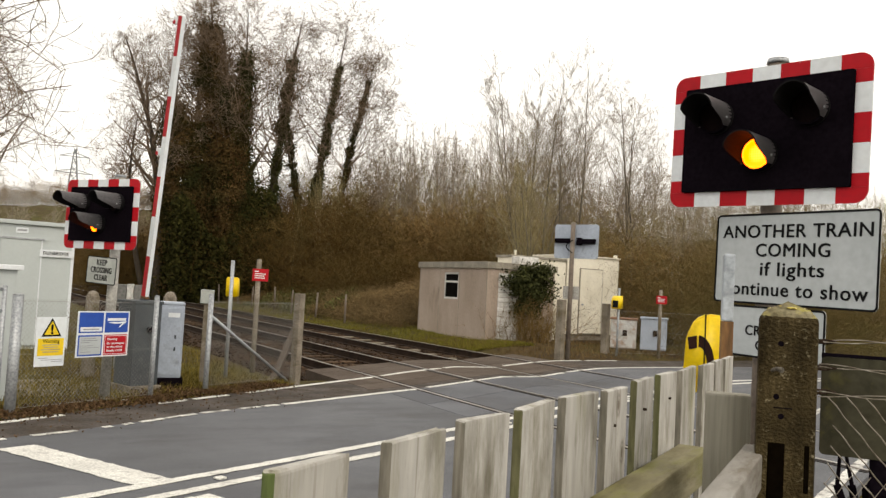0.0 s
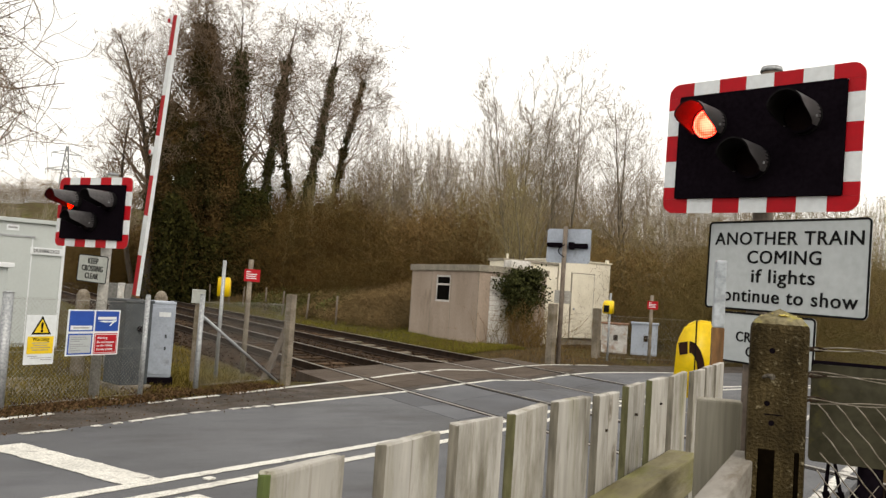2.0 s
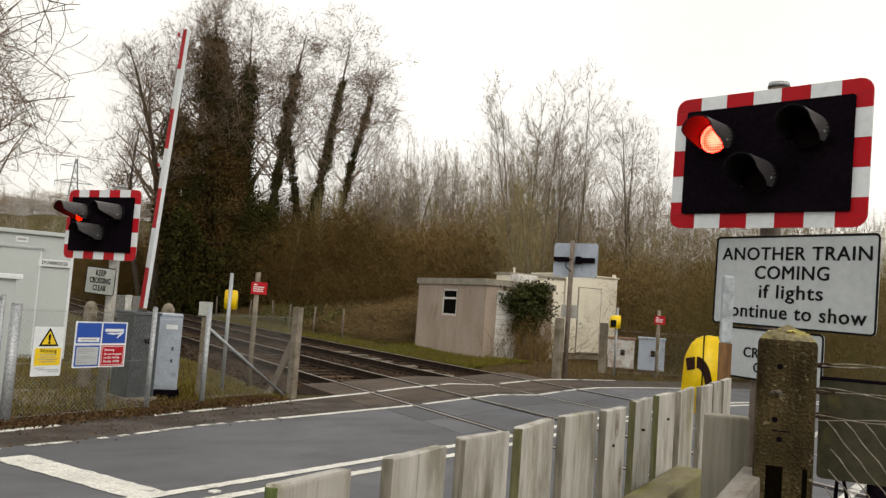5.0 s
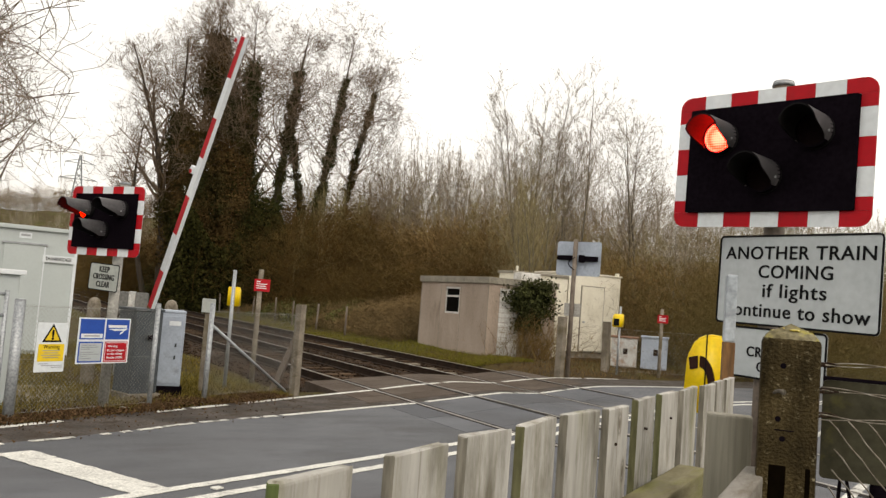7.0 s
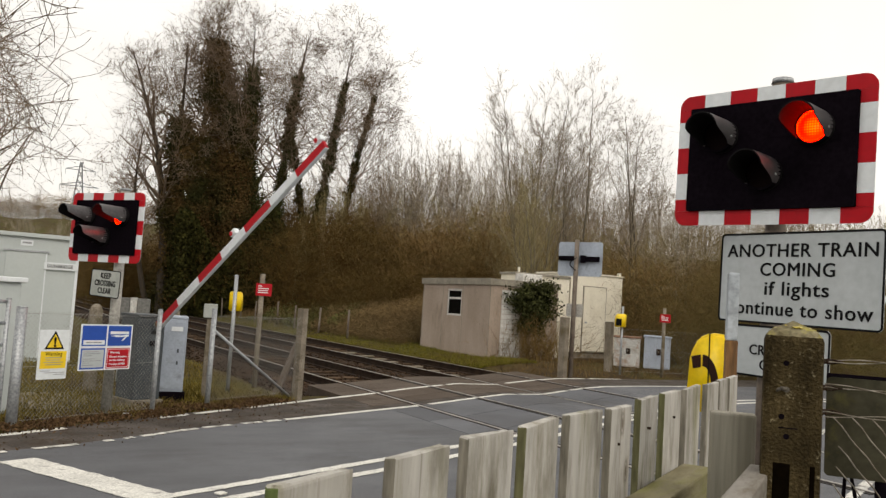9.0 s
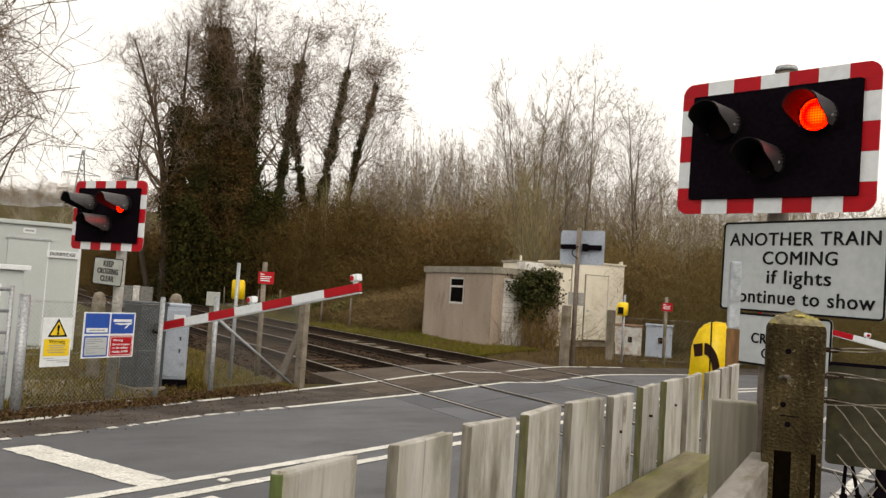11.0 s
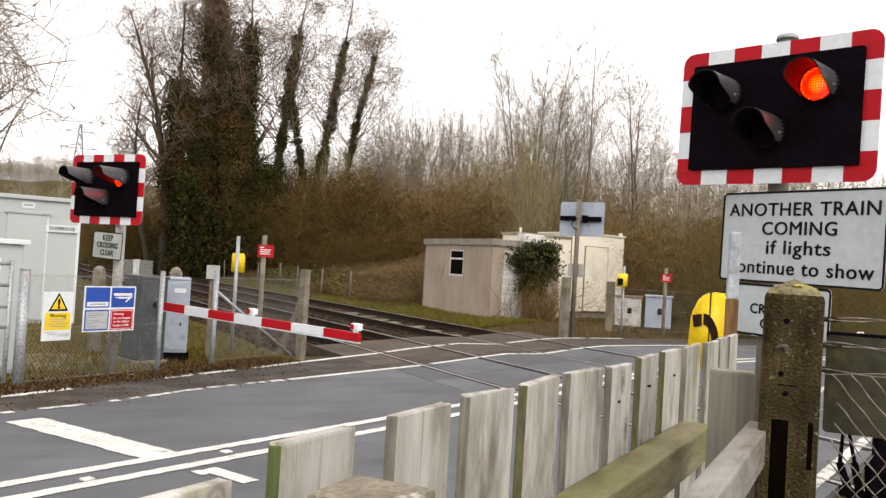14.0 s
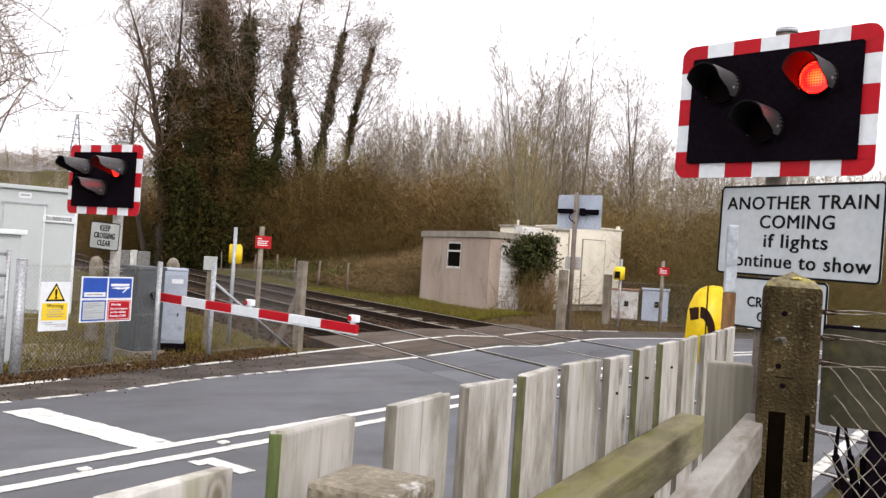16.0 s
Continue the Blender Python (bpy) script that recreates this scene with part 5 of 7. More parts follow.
bmesh.ops.remove_doubles(bm, verts=bm.verts[:], dist=1e-5)
bmesh.ops.recalc_face_normals(bm, faces=bm.faces[:])
part("receiver_sign", bm, M_RECEIVER, t)
bm = bmnew()
box(bm, (-0.152, 0.012, 0.82), (0.152, 0.022, 1.432), 0.002)
part("seam", bm, M_INK, t)

t = thing("marker_post", pose(3.248, 2.856, 0, 0, 0, -40), "square timber post with a pale plastic sleeve", "post")
bm = bmnew()
box(bm, (-0.028, -0.028, -0.2), (0.028, 0.028, 1.43), 0.004)
part("timber", bm, M_ORANGE, t)
bm = bmnew()
box(bm, (-0.028, -0.029, 1.43), (0.026, 0.029, 1.762), 0.01)
part("sleeve", bm, M_SLEEVE, t)

# ---- the wooden fence beside the camera ----
FENCE_A, FENCE_DIR = Vector((0.283, 0.811, 0)), 31.8
t = thing("wooden_fence", Matrix.Translation(FENCE_A) @ pose(0, 0, 0, 0, 0, FENCE_DIR), "weathered grey wooden paling fence with mossy rails", "fence")
RF = random.Random(11)


def board_mesh(w, h0, seed, slope=0.0):
    bm = bmnew()
    rr = random.Random(seed)
    z1 = h0
    box(bm, (0, 0, 0.03), (w, 0.018, z1), 0.003)
    for v in bm.verts:
        if v.co.z > z1 - 0.02:
            v.co.z += slope * (v.co.x / w - 0.5) + rr.uniform(-0.002, 0.002)
    # left faces take the second wood, which is mossy or has shade painted in
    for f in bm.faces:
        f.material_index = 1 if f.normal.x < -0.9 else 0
    return bm


BOARDS = [(-0.215, 0.145, 1.289), (0.002, 0.132, 1.311), (0.227, 0.142, 1.311), (0.425, 0.156, 1.313), (0.642, 0.154, 1.312), (0.838, 0.19, 1.312), (1.108, 0.153, 1.304), (1.354, 0.164, 1.309), (1.584, 0.186, 1.31), (1.855, 0.2, 1.307), (2.14, 0.176, 1.306), (2.36, 0.15, 1.31), (2.58, 0.15, 1.31)]
for i, (u, w_, h_) in enumerate(BOARDS):
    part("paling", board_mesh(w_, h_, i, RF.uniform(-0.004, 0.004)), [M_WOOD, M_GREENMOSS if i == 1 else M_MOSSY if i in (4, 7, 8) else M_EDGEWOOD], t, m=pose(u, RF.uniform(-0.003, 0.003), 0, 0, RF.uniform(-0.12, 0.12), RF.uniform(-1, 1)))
for u, z in ((1.16, 1.225), (1.24, 1.06), (1.42, 1.235), (1.68, 1.24), (0.71, 1.06), (0.52, 1.055)):
    bm = bmnew()
    tube(bm, (u, -0.006, z), (u, 0.004, z), 0.0032, n=8)
    part("nail", bm, M_RUST, t)
for z, x1 in ((1.055, 1.8), (0.45, 2.3)):
    bm = bmnew()
    box(bm, (-1.2, -0.09, z - 0.05), (x1, -0.006, z + 0.045), 0.006)
    part("fence_rail", bm, M_RAILWOOD, t)
bm = bmnew()
box(bm, (-0.047, -0.047, -0.2), (0.047, 0.047, 1.28), 0.006)
part("fence_post", bm, M_POSTWOOD, t, m=pose(0.02, -0.1, 0, 0, 0, 4))

t = thing("rail_fence", pose(0, 0, 0), "bleached wooden rail ending at the concrete post", "fence")
a, b = Vector((1.545, 1.262, 1.2)), Vector((0.63, 0.655, 1.2))
bm = bmnew()
u = (b - a).normalized()
box(bm, (0, -0.024, -0.075), ((b - a).length, 0.024, 0.0), 0.005)
part("rail", bm, M_GREYRAIL, t, m=Matrix.Translation(a) @ u.to_track_quat("X", "Z").to_matrix().to_4x4())
bm = bmnew()
box(bm, (-0.05, -0.05, -0.2), (0.05, 0.05, 1.12), 0.006, m=Matrix.Translation((0.63, 0.655, 0)))
part("post", bm, M_WOOD, t)
t = thing("fence_end_post", pose(1.55, 1.35, 0, 0, 0, -46), "wide weathered timber end post of the fence", "post")
bm = bmnew()
box(bm, (-0.05, -0.02, -0.2), (0.05, 0.035, 1.302), 0.006)
part("timber", bm, M_ENDWOOD, t)

# ---- concrete post and strained wires ----
t = thing("concrete_straining_post", pose(1.53, 1.18, 0, 0, 0, -50), "lichened old concrete straining post with holes", "post")
bm = bmnew()
r_ = 0.058
box(bm, (-r_, -r_, -0.3), (r_, r_, 1.49), 0.012)
part("shaft", bm, M_CONC, t)
bm = bmnew()
bmesh.ops.create_grid(bm, x_segments=22, y_segments=22, size=r_ * 0.93)
for v in bm.verts:
    e = max(abs(v.co.x), abs(v.co.y)) / r_
    rim = min(1.0, (1.0 - e) * 5.0)
    v.co.z = 1.482 + 0.012 * rim + 0.027 * max(1 - e, 0.0) + RF.uniform(-0.0012, 0.0012)
part("cap", bm, M_MOSSCAP, t)
bm = bmnew()
for i in range(7):
    a = RF.uniform(0, 6.28)
    rr = RF.uniform(0.01, 0.05)
    bmesh.ops.create_icosphere(bm, subdivisions=1, radius=RF.uniform(0.004, 0.009), matrix=Matrix.Translation((rr * math.cos(a), rr * math.sin(a), 1.521 - rr * 0.45)) @ Matrix.Diagonal((1.4, 1.4, 0.35, 1)))
part("lichen", bm, M_LICHEN, t)
for z, x in ((1.432, -0.014), (1.322, -0.02), (1.282, -0.01)):
    bm = bmnew()
    tube(bm, (x, -r_ - 0.0006, z), (x, -r_ + 0.004, z), 0.006, n=10)
    part("bolt_hole", bm, M_BLACK, t)
# slots aren't cut in: dark strips on the face paint their shade
bm = bmnew()
box(bm, (-0.034, -r_ - 0.001, 0.5), (0.0, -r_ + 0.004, 1.228), 0.003)
part("slot", bm, M_SLOT, t)
bm = bmnew()
box(bm, (0.036, -r_ - 0.001, 1.13), (0.047, -r_ + 0.004, 1.228), 0.003)
part("slot", bm, M_SLOT, t)
bm = bmnew()
tube(bm, (-0.012, -r_ - 0.006, 1.378), (-0.012, -r_ + 0.004, 1.378), 0.006, n=8)
tube(bm, (-0.012, -r_ - 0.008, 1.38), (-0.024, -r_ - 0.009, 1.38), 0.0042, n=8)
tube(bm, (-0.024, -r_ - 0.009, 1.38), (-0.032, -r_ - 0.009, 1.374), 0.0042, 0.0024, n=8)
part("hook_bolt", bm, M_DULLBOLT, t)
bm = bmnew()
box(bm, (-0.026, -r_ - 0.0012, 1.2985), (0.012, -r_ + 0.003, 1.3005), 0.0)
part("crack", bm, M_BLACK, t)
WIRE_Z = (1.44, 1.385, 1.335)
for z in WIRE_Z:
    bm = bmnew()
    for j in range(4):
        bmesh.ops.create_uvsphere(bm, u_segments=8, v_segments=5, radius=0.0038, matrix=Matrix.Translation((r_ - 0.012 + j * 0.006, -r_ + 0.004 + j * 0.006, z)))
    part("wire_tie", bm, M_RUST, t)

t = thing("strained_wire_fence", pose(1.56, 1.14, 0, 0, 0, -30), "rusty twisted line wires above torn chain-link", "fence", "wire fences")
for k, z in enumerate(WIRE_Z):
    segs = []
    for strand in (0, 1):
        pts = []
        for i in range(70):
            x = 0.015 + i * 0.014
            ph = i * 0.3 + strand * math.pi + k
            sag = 0.008 * math.sin(i * 0.14 + k * 2)
            pts.append((x, 0.003 * math.cos(ph), z + sag * (1 if strand else 0.5) + 0.005 * math.sin(ph) - x * 0.01))
        segs += [(*a, *b, 0.0012, 0.0012) for a, b in zip(pts, pts[1:])]
    strands("line_wire", segs, M_OLDWIRE, t, sides=5)
    bm = bmnew()
    for off in (-0.004, 0.004):
        tube(bm, (-0.035, 0, z + off * 0.4), (0.03, 0.0, z + off), 0.0022, n=6)
        tube(bm, (0.03, 0, z + off), (0.052, 0, z), 0.0022, 0.0016, n=6)
    part("tie", bm, M_RUST, t, "dark rusty wire tie")
segs = []
for c in np.arange(-1.4, 1.2, 0.041):
    pts = []
    for i in range(64):
        zz = 1.325 - i * 0.02
        xx = c + (1.325 - zz) * 0.9
        if 0.03 < xx < 1.05:
            pts.append((xx, 0.002 * math.cos(i * 2.1), zz + 0.0022 * math.sin(i * 2.1)))
    segs += [(*a, *b, 0.0015, 0.0015) for a, b in zip(pts, pts[1:])]
for c in np.arange(0.2, 2.2, 0.041):
    pts = []
    for i in range(64):
        zz = 1.16 - i * 0.02
        xx = c - (1.325 - zz) * 0.9
        if 0.03 < xx < 1.05:
            pts.append((xx, 0.002 + 0.004 * math.cos(i * 1.5), zz))
    segs += [(*a, *b, 0.001, 0.001) for a, b in zip(pts, pts[1:])]
strands("mesh", segs, M_OLDWIRE, t, sides=4)

# back of a road sign on dark stems behind the wires
t = thing("road_sign_back", pose(3.32, 2.22, 0, 0, 0, -52), "dull grey-green back of a road sign", "sign")
bm = bmnew()
plate(bm, rounded(0.7, 0.42, 0.02), 0, 0.006, (0.22, 1.1))
part("plate", bm, M_PANEL, t)
bm = bmnew()
box(bm, (-0.13, 0.007, 1.3), (0.57, 0.03, 1.325), 0.004)
part("top_rail", bm, M_BLACK, t)
bm = bmnew()
tube(bm, (0.12, 0.05, -0.2), (0.12, 0.05, 1.2), 0.05, n=12)
part("post", bm, M_BLACK, t)
segs = []
for i in range(9):
    x = -0.05 + 0.06 * i
    segs += [(0.1 + RF.uniform(-0.02, 0.02), 0.05, 0.3, x, 0.08 + RF.uniform(-0.1, 0.1), 0.75, 0.024, 0.018), (x, 0.08, 0.75, x + RF.uniform(-0.1, 0.1), 0.1, 1.05, 0.01, 0.005)]
tagged(strands("bare_shrub", segs, M_BLACK, sides=6, m=t.matrix_basis.copy()), "dark bare stems of a small shrub", "shrub")

# ---- relay room and cabinet ----
t = thing("relay_room", pose(1.76, 18.0, 0), "pale grey relay room with a door and station name plate", "building")
bm = bmnew()
box(bm, (-5.5, 0, -0.2), (0, 3.2, 2.34), 0.01)
part("wall", bm, M_RELAY, t)
bm = bmnew()
box(bm, (-5.56, -0.06, 2.34), (0.06, 3.26, 2.42), 0.01)
part("roof", bm, M_RELAY, t)
bm = bmnew()
box(bm, (-0.05, -0.02, -0.2), (0.004, -0.001, 2.34), 0.003)
part("corner_trim", bm, M_WHITE, t)
bm = bmnew()
box(bm, (-1.3, -0.03, 0.0), (-0.6, -0.001, 2.05), 0.006)
d = part("door", bm, M_RELAY, t)
bm = bmnew()
box(bm, (-1.34, -0.045, 2.05), (-0.54, -0.001, 2.09), 0.004)
part("door_frame", bm, M_GALV, t)
bm = bmnew()
box(bm, (-0.6, -0.036, 0.0), (-0.575, -0.001, 2.05), 0.004)
part("door_frame", bm, M_WHITE, t)
bm = bmnew()
box(bm, (-1.06, -0.012, 2.17), (-0.84, -0.001, 2.28), 0.003)
part("label_plate", bm, M_WHITE, t)
bars(t, [(-1.03, -0.87, 2.23, 0.035)], M_PALEINK, y=-0.0125)
bm = bmnew()
box(bm, (-0.62, -0.05, 1.74), (-0.04, -0.04, 1.88), 0.003)
part("name_plate", bm, M_WHITE, t)
letters("DUNBRIDGE", 0.07, M_INK, t, (-0.33, -0.053, 1.81), 0.46, weight=0.02)

t = thing("equipment_cabinet", pose(0.28, 10.95, 0, 0, 0, 4), "tall galvanised cabinet with a projecting lid", "cabinet", "trackside cabinets")
bm = bmnew()
box(bm, (-0.55, -0.02, -0.2), (0.2, 0.6, 1.47), 0.01)
part("body", bm, M_RELAY, t)
bm = bmnew()
box(bm, (-0.6, -0.08, 1.47), (0.26, 0.65, 1.53), 0.012)
part("lid", bm, M_WHITE, t)
bm = bmnew()
box(bm, (-0.5, -0.035, 0.2), (0.02, -0.021, 1.4), 0.004)
part("door", bm, M_RELAY, t)
bm = bmnew()
box(bm, (-0.1, -0.04, 1.16), (-0.03, -0.0351, 1.3), 0.0)
part("label_plate", bm, M_WHITE, t)

# ---- huts across the line ----
t = thing("platelayers_hut", pose(13.5, 21.0, 0.06), "small brown rendered hut with a flat roof", "building")
for lo, hi in (((0, 0, -0.3), (0.12, 1.70, 2.2)), ((0, 2.62, -0.3), (0.12, 4.3, 2.2)), ((0, 1.701, -0.3), (0.12, 2.619, 1.2)), ((0, 1.701, 2.06), (0.12, 2.619, 2.2)),
               ((0.121, 0.0, -0.3), (2.4, 0.12, 2.2)), ((0.121, 4.18, -0.3), (2.4, 4.3, 2.2)), ((2.401, 0, -0.3), (2.52, 4.3, 2.2))):
    bm = bmnew()
    box(bm, lo, hi)
    part("wall_panel", bm, M_HUT, t)
bm = bmnew()
box(bm, (-0.06, -0.06, 2.2), (2.58, 4.36, 2.4), 0.012)
part("roof", bm, M_HUTROOF, t)
for y in (0.02, 1.62, 2.9, 4.25):
    bm = bmnew()
    box(bm, (-0.006, y - 0.008, -0.2), (0.001, y + 0.008, 2.2))
    part("panel_joint", bm, M_HUTROOF, t)
wd = bmnew()
box(wd, (0.02, 1.72, 1.2), (0.07, 2.6, 1.26))
box(wd, (0.02, 1.72, 2.0), (0.07, 2.6, 2.06))
box(wd, (0.02, 1.70, 1.2), (0.07, 1.76, 2.06))
box(wd, (0.02, 2.56, 1.2), (0.07, 2.62, 2.06))
box(wd, (0.02, 1.76, 1.73), (0.07, 2.56, 1.79))
win = part("window", wd, M_WHITEPAINT, t, "white painted window frame")
for z0, z1 in ((1.26, 1.73), (1.79, 2.0)):
    bm = bmnew()
    box(bm, (0.04, 1.76, z0), (0.046, 2.56, z1))
    part("pane", bm, M_GLASS, win)
for i in range(14):
    bm = bmnew()
    z = 0.02 + i * 0.148
    box(bm, (0.40, -0.035, z), (1.12, -0.004, z + 0.135), 0.004, m=None)
    for v in bm.verts:
        if v.co.z > z + 0.07:
            v.co.y += 0.018
    part("slat", bm, M_WHITEPAINT, t)

t = thing("brick_annex", pose(14.95, 21.9, 0.1), "stained cream annex with a cooling unit behind the ivy", "building")
bm = bmnew()
box(bm, (0, 0, -0.3), (2.2, 0.8, 2.6), 0.012)
part("wall", bm, M_CREAM, t)
bm = bmnew()
box(bm, (-0.04, -0.05, 2.6), (2.2, 0.85, 2.68), 0.01)
part("roof", bm, M_HUTROOF, t)
bm = bmnew()
box(bm, (0.0, -0.45, 2.2), (0.75, -0.003, 2.62), 0.02)
part("cooling_unit", bm, M_WHITEPAINT, t)
bm = bmnew()
box(bm, (0.26, 0.2, 2.68), (0.32, 0.26, 2.85))
part("vent_pipe", bm, M_CREAM, t)

t = thing("cream_cabin", pose(17.2, 21.9, 0.1), "cream clad equipment cabin with a plain door", "building")
bm = bmnew()
box(bm, (0, 0, 0.2), (2.24, 1.9, 2.8), 0.012)
part("wall", bm, M_CREAM, t)
bm = bmnew()
box(bm, (0.03, 0.03, -0.3), (2.21, 1.87, 0.2))
part("plinth", bm, M_CONCP, t)
bm = bmnew()
box(bm, (-0.04, -0.05, 2.8), (2.28, 1.95, 2.85), 0.01)
part("roof", bm, M_CREAM, t)
bm = bmnew()
box(bm, (0.53, -0.03, 0.22), (1.53, -0.001, 2.42), 0.004)
part("door_frame", bm, M_HUTROOF, t)
bm = bmnew()
box(bm, (0.56, -0.045, 0.24), (1.5, -0.0301, 2.39), 0.006)
dd = part("door", bm, M_CREAM, t)
bm = bmnew()
tube(bm, (0.66, -0.045, 1.2), (0.66, -0.1, 1.2), 0.03, n=8)
part("door_handle", bm, M_GALV, dd)
bm = bmnew()
box(bm, (2.08, 0.02, 2.85), (2.18, 0.12, 2.95), 0.005)
part("lifting_eye", bm, M_CREAM, t)

for x, y, h, mt, lab, lid in ((16.45, 18.2, 0.92, M_PALEBOX, "pale metal trackside box with a rusty lid", M_RUSTYTOP), (17.05, 17.62, 0.98, M_GREYBOX, "pale blue-grey metal trackside box", M_GREYBOX)):
    t = thing("trackside_box", pose(x, y, 0.1, 0, 0, -44), lab, "cabinet", "trackside cabinets")
    bm = bmnew()
    box(bm, (-0.36, -0.25, 0.05), (0.36, 0.25, h - 0.06), 0.015)
    part("body", bm, mt, t)
    bm = bmnew()
    box(bm, (-0.39, -0.28, h - 0.06), (0.39, 0.28, h), 0.025)
    part("lid", bm, lid, t)
    bm = bmnew()
    box(bm, (-0.3, -0.2, -0.3), (0.3, 0.2, 0.05))
    part("plinth", bm, M_CONCP, t)
    bm = bmnew()
    box(bm, (-0.02, -0.27, h * 0.45), (0.1, -0.251, h * 0.62), 0.004)
    part("latch", bm, M_RUST, t)
for x, y, h in ((12.25, 15.75, 1.4), (14.6, 16.85, 1.35), (14.5, 21.4, 1.4)):
    post("timber_post", pose(x, y, 0.05, RF.uniform(-1.5, 1.5), RF.uniform(-1.5, 1.5), 20), h, 0.085, M_CONCP, "old grey-brown square fence post", "posts across the line", square=True)
chainlink("wire_fence", (14.7, 16.8), (19, 16.06), 0.1, 1.25, "sagging wire mesh fence beyond the road", pitch=0.1, r=0.0016)
for i in range(14):
    lx, ly = 12.9 + RF.uniform(-0.2, 0.2), 30 + i * 3.2
    post("line_side_post", pose(lx, ly, gz(lx, ly) - 0.05, 0, RF.uniform(-3, 3)), 1.15, 0.04, M_BROWNPOLE, "thin dark weathered lineside fence post", "lineside fence posts")


# ---- trees, scrub and grass ----
def grow(rng, start, direction, length, radius, level, levels, segs, tips, spread_=0.55, up=0.12, wob=0.16, kids=(3, 5), ratio=0.62, droop=0.0, nseg=5):
    """A limb that bends, tapers and bears limbs of the next order."""
    p, d = np.array(start, float), np.array(direction, float)
    d /= np.linalg.norm(d)
    nn = max(2, nseg - (1 if level > 1 else 0))
    step = length / nn
    forks = rng.integers(kids[0], kids[1] + 1)
    at = sorted(rng.uniform(0.25, 1.0, forks)) if level < levels else []
    ends = []
    for i in range(nn):
        d = d + rng.normal(size=3) * wob
        d[2] += up - droop * level
        d /= np.linalg.norm(d)
        q = p + d * step
        r0, r1 = radius * (1 - 0.75 * i / nn), radius * (1 - 0.75 * (i + 1) / nn)
        segs.append((*p, *q, r0, r1, level))
        ends.append((p.copy(), q.copy(), d.copy(), r1))
        p = q
    if level >= levels:
        tips.append(p)
    for f in at:
        k = min(nn - 1, int(f * nn))
        a, b, dd, rr = ends[k]
        pos = a + (b - a) * (f * nn - k)
        side = rng.normal(size=3)
        side -= dd * side.dot(dd)
        side /= np.linalg.norm(side)
        nd = dd * (1 - spread_) + side * spread_
        grow(rng, pos, nd, length * ratio * rng.uniform(0.7, 1.2), max(rr * 0.75, 0.004), level + 1, levels, segs, tips, spread_, up, wob, kids, ratio, droop, nseg)


def branches(segs, lo, hi, thin):
    out = [s[:6] + (max(s[6], thin), max(s[7], thin * 0.7)) for s in segs if lo <= s[8] <= hi]
    return out


